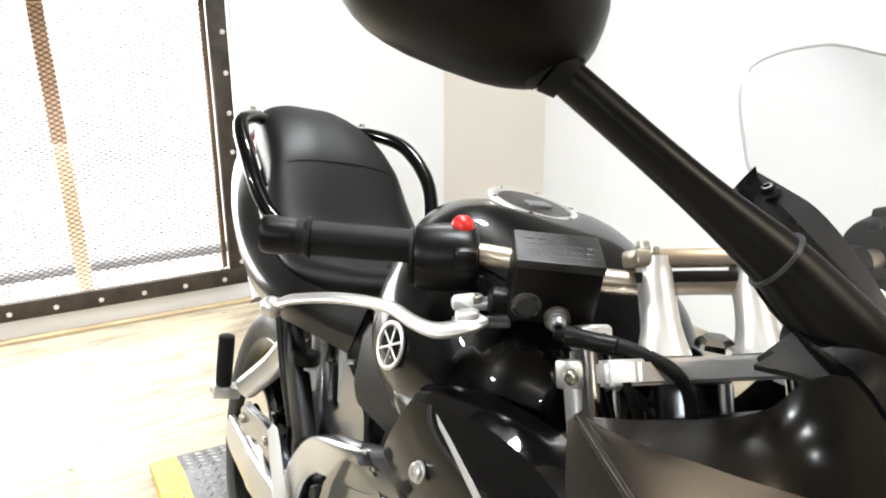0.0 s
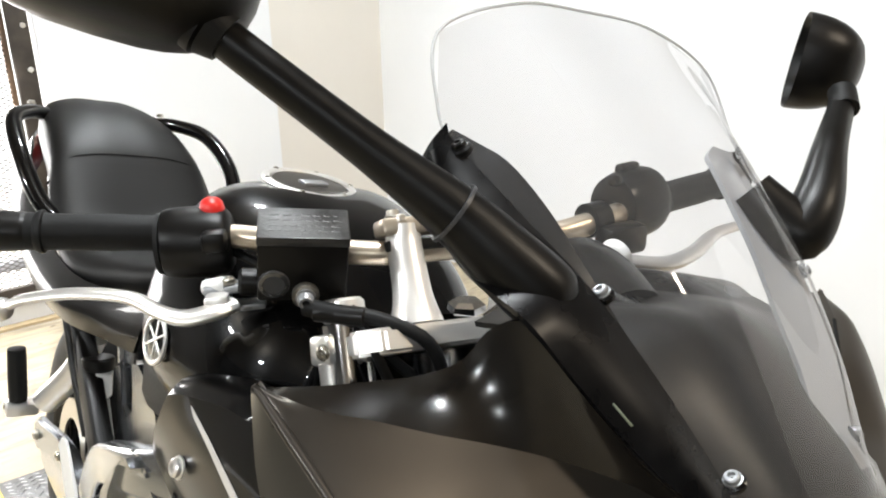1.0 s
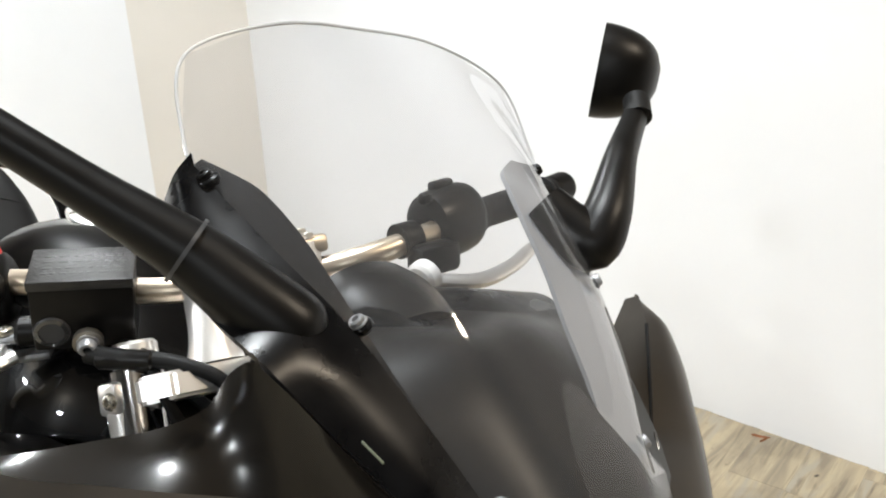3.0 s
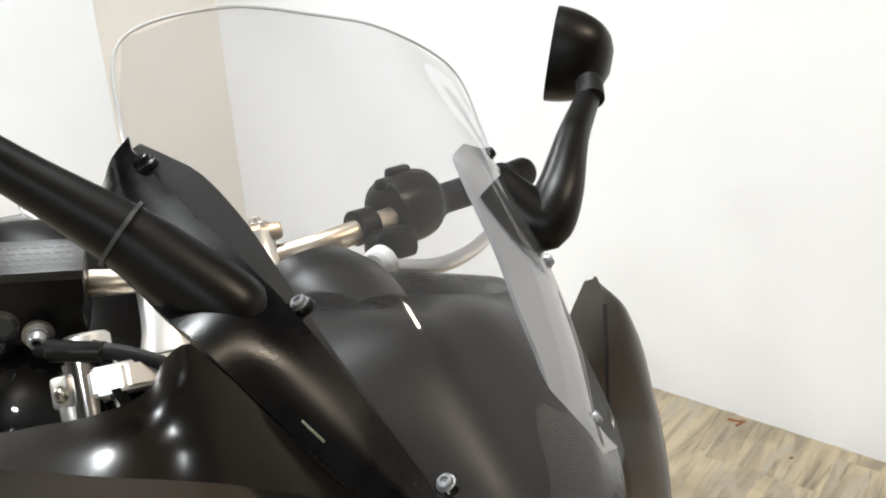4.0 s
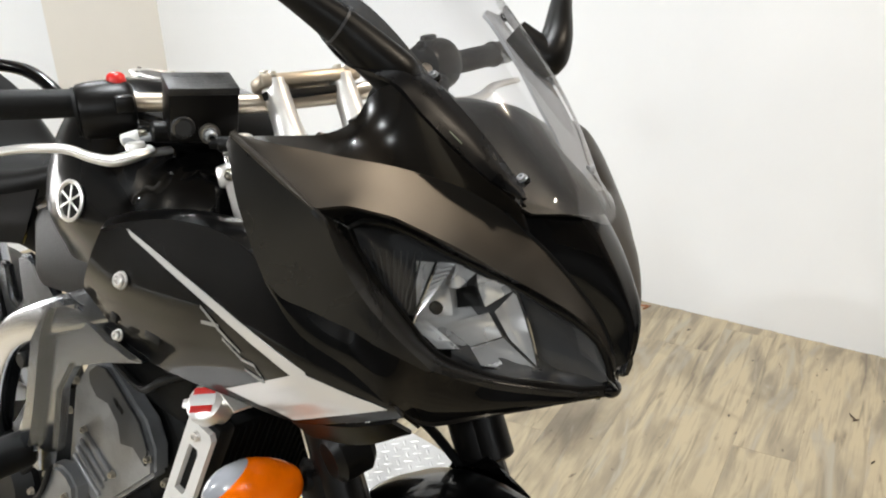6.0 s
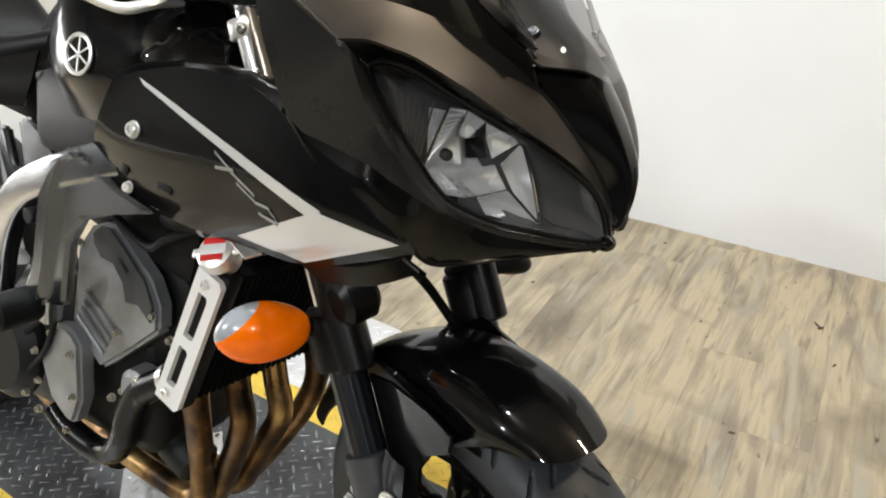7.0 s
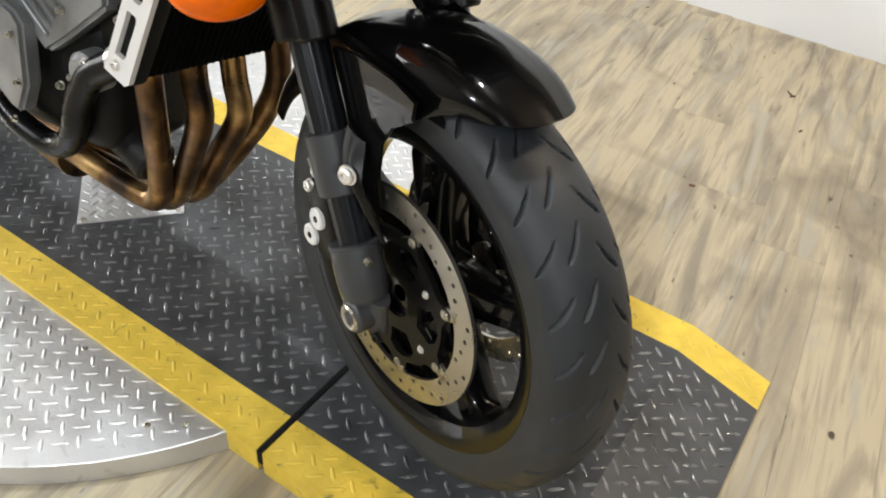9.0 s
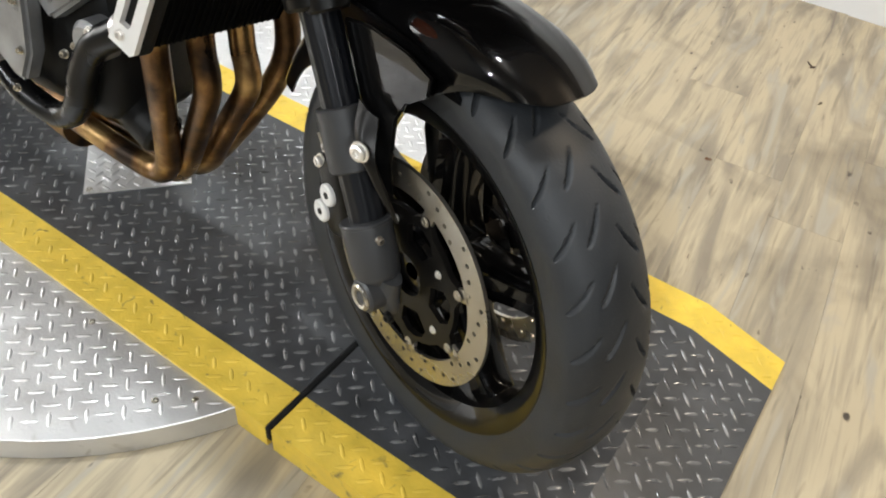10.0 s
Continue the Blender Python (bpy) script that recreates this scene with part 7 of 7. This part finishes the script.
for a, b in (((-0.40, -0.10, 0.93), (-0.26, -0.03, 0.90)), ((-0.40, -0.06, 0.94), (-0.25, 0.0, 0.92)), ((-0.41, -0.09, 0.90), (-0.28, -0.10, 0.88))):
    on_bike("wiring_loom", tube([a, tuple((np.array(a) + b) / 2 + (0, 0, -0.02)), b], 0.006, 8, 14), RUBBER, "black wiring loom")
on_bike("horn", rod((-0.20, -0.03, 0.70), (-0.17, -0.03, 0.695), 0.036, 24, bevel=0.006), ENGINEDARK, "black horn")

# ---- rear end ----
REAR = (-1.444, 0.062, 0.316)
REAR_TYRE = [(0.214, -0.066), (0.232, -0.082), (0.252, -0.090), (0.272, -0.089), (0.290, -0.074), (0.304, -0.048), (0.3115, -0.022), (0.3135, 0), (0.3115, 0.022), (0.304, 0.048), (0.290, 0.074), (0.272, 0.089), (0.252, 0.090), (0.232, 0.082), (0.214, 0.066)]
REAR_RIM = [(r, y * 1.5) for r, y in RIM]
rear_wheel = wheel("rear_wheel", on_bike, REAR, REAR_TYRE, REAR_RIM, 0.06, sport_grooves(30, 0.066), "gloss black five-spoke cast rear wheel")
part("sprocket_disc", plate(circle(0.122, 60), [circle(0.08, 40)], 0.005, Matrix.Translation((REAR[0], REAR[1] - 0.088, REAR[2])) @ Matrix.Rotation(radians(90), 4, "X")), STEEL, rear_wheel, "rear brake disc")
for sd in (-1, 1):
    beam([(-0.86, sd * 0.120 + 0.03, 0.40), (-1.05, sd * 0.125 + 0.04, 0.375), (-1.25, sd * 0.128 + 0.052, 0.345), (-1.46, sd * 0.125 + 0.062, 0.316), (-1.52, sd * 0.122 + 0.064, 0.312)], [0.018] * 5, [0.045, 0.042, 0.036, 0.034, 0.026], SILVER, "swingarm", "silver aluminium swingarm arm")
on_bike("rear_hugger", loft([[(REAR[0] + 0.345 * math.cos(radians(a)), REAR[1] + y, REAR[2] + 0.345 * math.sin(radians(a)) - abs(y) * 0.25) for a in range(20, 125, 8)] for y in (-0.095, -0.05, 0, 0.05, 0.095)], 20, 0.004, 12, inward=REAR), PLASTIC, "black rear wheel hugger")


def footrest(sd, x, z, fold, name):
    """A bracket with its peg; fold: the peg stands upright."""
    hanger = on_bike(name, beam_mesh([(x + 0.10, sd * 0.125 + 0.02, z + 0.16), (x + 0.05, sd * 0.140 + 0.02, z + 0.08), (x, sd * 0.165 + (0.015 if fold else 0), z + 0.01)], 0.010, 0.022), ALLOY, "cast alloy footrest hanger")
    q = np.array((x - 0.01, sd * 0.215 + (0.030 if fold else 0), z))
    part("peg_mount", box((0.035, 0.05, 0.022), Matrix.Translation(tuple(q)), 0.005), ALLOY, hanger)
    part("peg_bolt", bolt((q[0], q[1] + sd * 0.02, q[2] + 0.002), (0.8, sd * 0.6, 0), 0.006, 0.005), STEEL, hanger)
    tip = q + (np.array((0.0, sd * 0.012, 0.105)) if fold else np.array((0.0, sd * 0.10, 0.01)))
    start = q + (np.array((0, sd * 0.005, 0.012)) if fold else np.array((0, sd * 0.02, 0)))
    part("peg_rubber", tube([start, start + (tip - start) * 0.06, start + (tip - start) * 0.94, tip], [0.011, 0.0145, 0.0145, 0.011], 14, 20), RUBBER, hanger, "black ribbed rubber peg")


def beam_mesh(points, w, h):
    return tube(points, [w + 0.012] * len(points), 12, 24, flat=h / (w + 0.012))


footrest(-1, -1.16, 0.560, True, "passenger_footrest")
footrest(1, -1.16, 0.560, True, "passenger_footrest")
footrest(-1, -0.94, 0.385, False, "rider_footrest")
footrest(1, -0.94, 0.385, False, "rider_footrest")
HEEL = [(-0.912, 0.618), (-0.900, 0.634), (-0.884, 0.636), (-0.864, 0.618), (-0.818, 0.566), (-0.800, 0.510), (-0.835, 0.505), (-0.856, 0.545)]
side_plate("heel_guard", HEEL, -0.160, 0.004, WHITE, "pale alloy heel guard", 0.001)
BRACKET = [(-1.062, 0.588), (-1.050, 0.600), (-1.022, 0.602), (-0.962, 0.612), (-0.900, 0.612), (-0.850, 0.586), (-0.838, 0.560), (-0.862, 0.546), (-0.910, 0.560), (-0.975, 0.566), (-1.040, 0.548), (-1.060, 0.556)]
bracket = side_plate("footrest_bracket", BRACKET, -0.138, 0.016, SILVER, "silver cast footrest bracket", 0.005)
for x, z in ((-1.040, 0.575), (-0.930, 0.590)):
    part("bracket_bolt", bolt((x, -0.1545, z), (0, -1, 0), 0.007, 0.006), STEEL, bracket)
PIVOT = [(-0.898, 0.732), (-0.884, 0.745), (-0.868, 0.745), (-0.852, 0.692), (-0.838, 0.684), (-0.824, 0.696), (-0.836, 0.762), (-0.812, 0.770), (-0.775, 0.752), (-0.740, 0.722), (-0.725, 0.680), (-0.770, 0.630), (-0.840, 0.610), (-0.876, 0.622), (-0.868, 0.662)]
side_plate("frame_pivot_plate", PIVOT, -0.086, 0.016, SILVER, "silver forked plate of the frame by the swingarm pivot", 0.005)
brake_res = on_bike("rear_brake_reservoir", rod((-0.945, -0.104, 0.668), (-0.948, -0.104, 0.708), 0.021, 22, bevel=0.003), WHITE, "translucent white rear brake reservoir")
part("reservoir_cap", rod((-0.948, -0.104, 0.708), (-0.950, -0.104, 0.728), 0.0235, 22, bevel=0.003), PLASTIC, brake_res, "black cap")
for dx, r in ((0.0, 0.0105), (0.030, 0.0085)):
    on_bike("rear_frame_tube", tube([(-1.075 + dx, -0.120, 0.808), (-1.033 + dx, -0.120, 0.756), (-0.988 + dx, -0.120, 0.696), (-0.918 + dx * 0.7, -0.120, 0.622)], r, 14, 24), PLASTIC, "black rear frame tube")
on_bike("rear_brake_hose", tube([(-0.975, -0.100, 0.640), (-0.965, -0.104, 0.600), (-0.935, -0.112, 0.560), (-0.900, -0.118, 0.540)], 0.005, 8, 20), RUBBER, "thin black rear brake hose")
on_bike("rear_shock", tube([(-0.98, 0.0, 0.35), (-0.93, 0, 0.50), (-0.90, 0, 0.62)], 0.032, 18, 14), ENGINEDARK, "black rear shock")
on_bike("side_stand", tube([(-0.86, 0.115, 0.27), (-0.90, 0.20, 0.13), (-0.92, 0.262, 0.066)], [0.013, 0.012, 0.012], 14, 20), ENGINEDARK, "black side stand, folded out")
on_bike("stand_foot", box((0.07, 0.045, 0.010), Matrix.Translation((-0.925, 0.268, 0.064)) @ Matrix.Rotation(radians(13.1), 4, "X"), 0.003), ENGINEDARK, "black side stand foot")
on_bike("muffler", tube([(-1.05, 0.05, 0.25), (-1.10, 0.0, 0.45), (-1.20, 0.0, 0.70), (-1.42, 0.0, 0.86), (-1.62, 0.0, 0.93)], [0.034, 0.034, 0.036, 0.055, 0.05], 20, 40), SILVER, "silver under-seat silencer")

# the tail stands a few degrees off the plane of the front wheel
TURN = Matrix.Translation((-0.62, 0, 0)) @ Matrix.Rotation(radians(-4.6), 4, "Z") @ Matrix.Translation((0.62, 0, 0))
TURN_TOP = Matrix.Translation((-0.62, 0, 0)) @ Matrix.Rotation(radians(-2.3), 4, "Z") @ Matrix.Translation((0.62, 0, 0))
TAIL_TOP = ("rider_seat", "tail_panel", "grab_rail", "tail_light", "subframe")
TAIL = ("rear_wheel", "rear_hugger", "rear_shock", "swingarm", "passenger_footrest", "muffler")
for ob in list(bike.children):
    if ob.name.startswith(TAIL):
        ob.matrix_basis = TURN
    if ob.name.startswith(TAIL_TOP):
        ob.matrix_basis = TURN_TOP


# ---- the plank floor, piece by piece ----
TILT = radians(5.5)
PL, PW = 1.22, 0.152
rng = random.Random(7)


def plank_mesh(w, l):
    bm = box((w - 0.0004, l - 0.0004, 0.006), None, 0.0002, segs=1)
    finish(bm)
    me = bpy.data.meshes.new("plank")
    bm.to_mesh(me)
    bm.free()
    me.materials.append(PLANK)
    return me


plank = plank_mesh(PW, PL)
for i in range(-34, 24):
    shift = rng.uniform(0, PL)
    for j in range(-4, 5):
        lo, hi = j * PL + shift - PL / 2, j * PL + shift + PL / 2
        # a plank that meets the white wall is sawn off there
        hi = min(hi, (Y1 - 0.002 - abs(math.sin(TILT)) * PW / 2 - i * PW * math.sin(TILT)) / math.cos(TILT))
        if hi - lo < 0.03:
            continue
        c = Matrix.Rotation(TILT, 3, "Z") @ Vector((i * PW, (lo + hi) / 2, 0))
        if not (X0 + 0.10 < c.x < 2.6 and -1.6 < c.y):
            continue
        ob = new("plank", plank if hi - lo > PL - 0.001 else plank_mesh(PW, hi - lo))
        ob.parent = floor
        ob.matrix_basis = Matrix.Translation((c.x, c.y, FLOOR - 0.0035)) @ Matrix.Rotation(TILT, 4, "Z")
tagged(slab("floor_bay", (-7.0, Y0, FLOOR - 0.06), (X0 + 0.02, 0.75, FLOOR), CONCRETE), "pale coated floor of the bay behind the gate", "floor", kind="structure")


def chip(x, y, size, colour, turn):
    """A torn sliver of wood lying on the floor."""
    bm = bmesh.new()
    r2 = random.Random(int(x * 1000 + y * 77))
    rows = []
    for u in np.linspace(-1, 1, 7):
        w = size * (0.16 + 0.10 * r2.random()) * (1 - 0.8 * abs(u) ** 2)
        h = 0.003 + 0.004 * r2.random()
        rows.append([(u * size, -w, 0), (u * size + 0.002, 0, h), (u * size, w, 0.0005), (u * size, 0, -0.0005)])
    grid_faces(bm, rows, wrap=True)
    ob = link_mesh("wood_chip", bm, material("chip_wood", colour, 0.8, vary=0.3, vary_scale=40))
    ob.matrix_world = pose(x, y, FLOOR + 0.0015, 0, 0, turn)
    tagged(ob, "torn sliver of reddish brown wood on the floor", "wood chip", "floor debris")


for cx, cy, size, colour, turn in ((-0.415, 2.100, 0.026, (0.26, 0.10, 0.045), 20), (-0.400, 2.085, 0.016, (0.30, 0.13, 0.06), 75), (0.320, 1.745, 0.013, (0.10, 0.07, 0.05), 130),
                                   (0.330, 1.732, 0.008, (0.10, 0.07, 0.05), 40), (0.257, 1.141, 0.007, (0.20, 0.10, 0.055), 10), (0.398, 1.560, 0.006, (0.08, 0.06, 0.045), 60), (0.345, 0.805, 0.006, (0.16, 0.09, 0.06), 100)):
    chip(cx, cy, size, colour, turn)
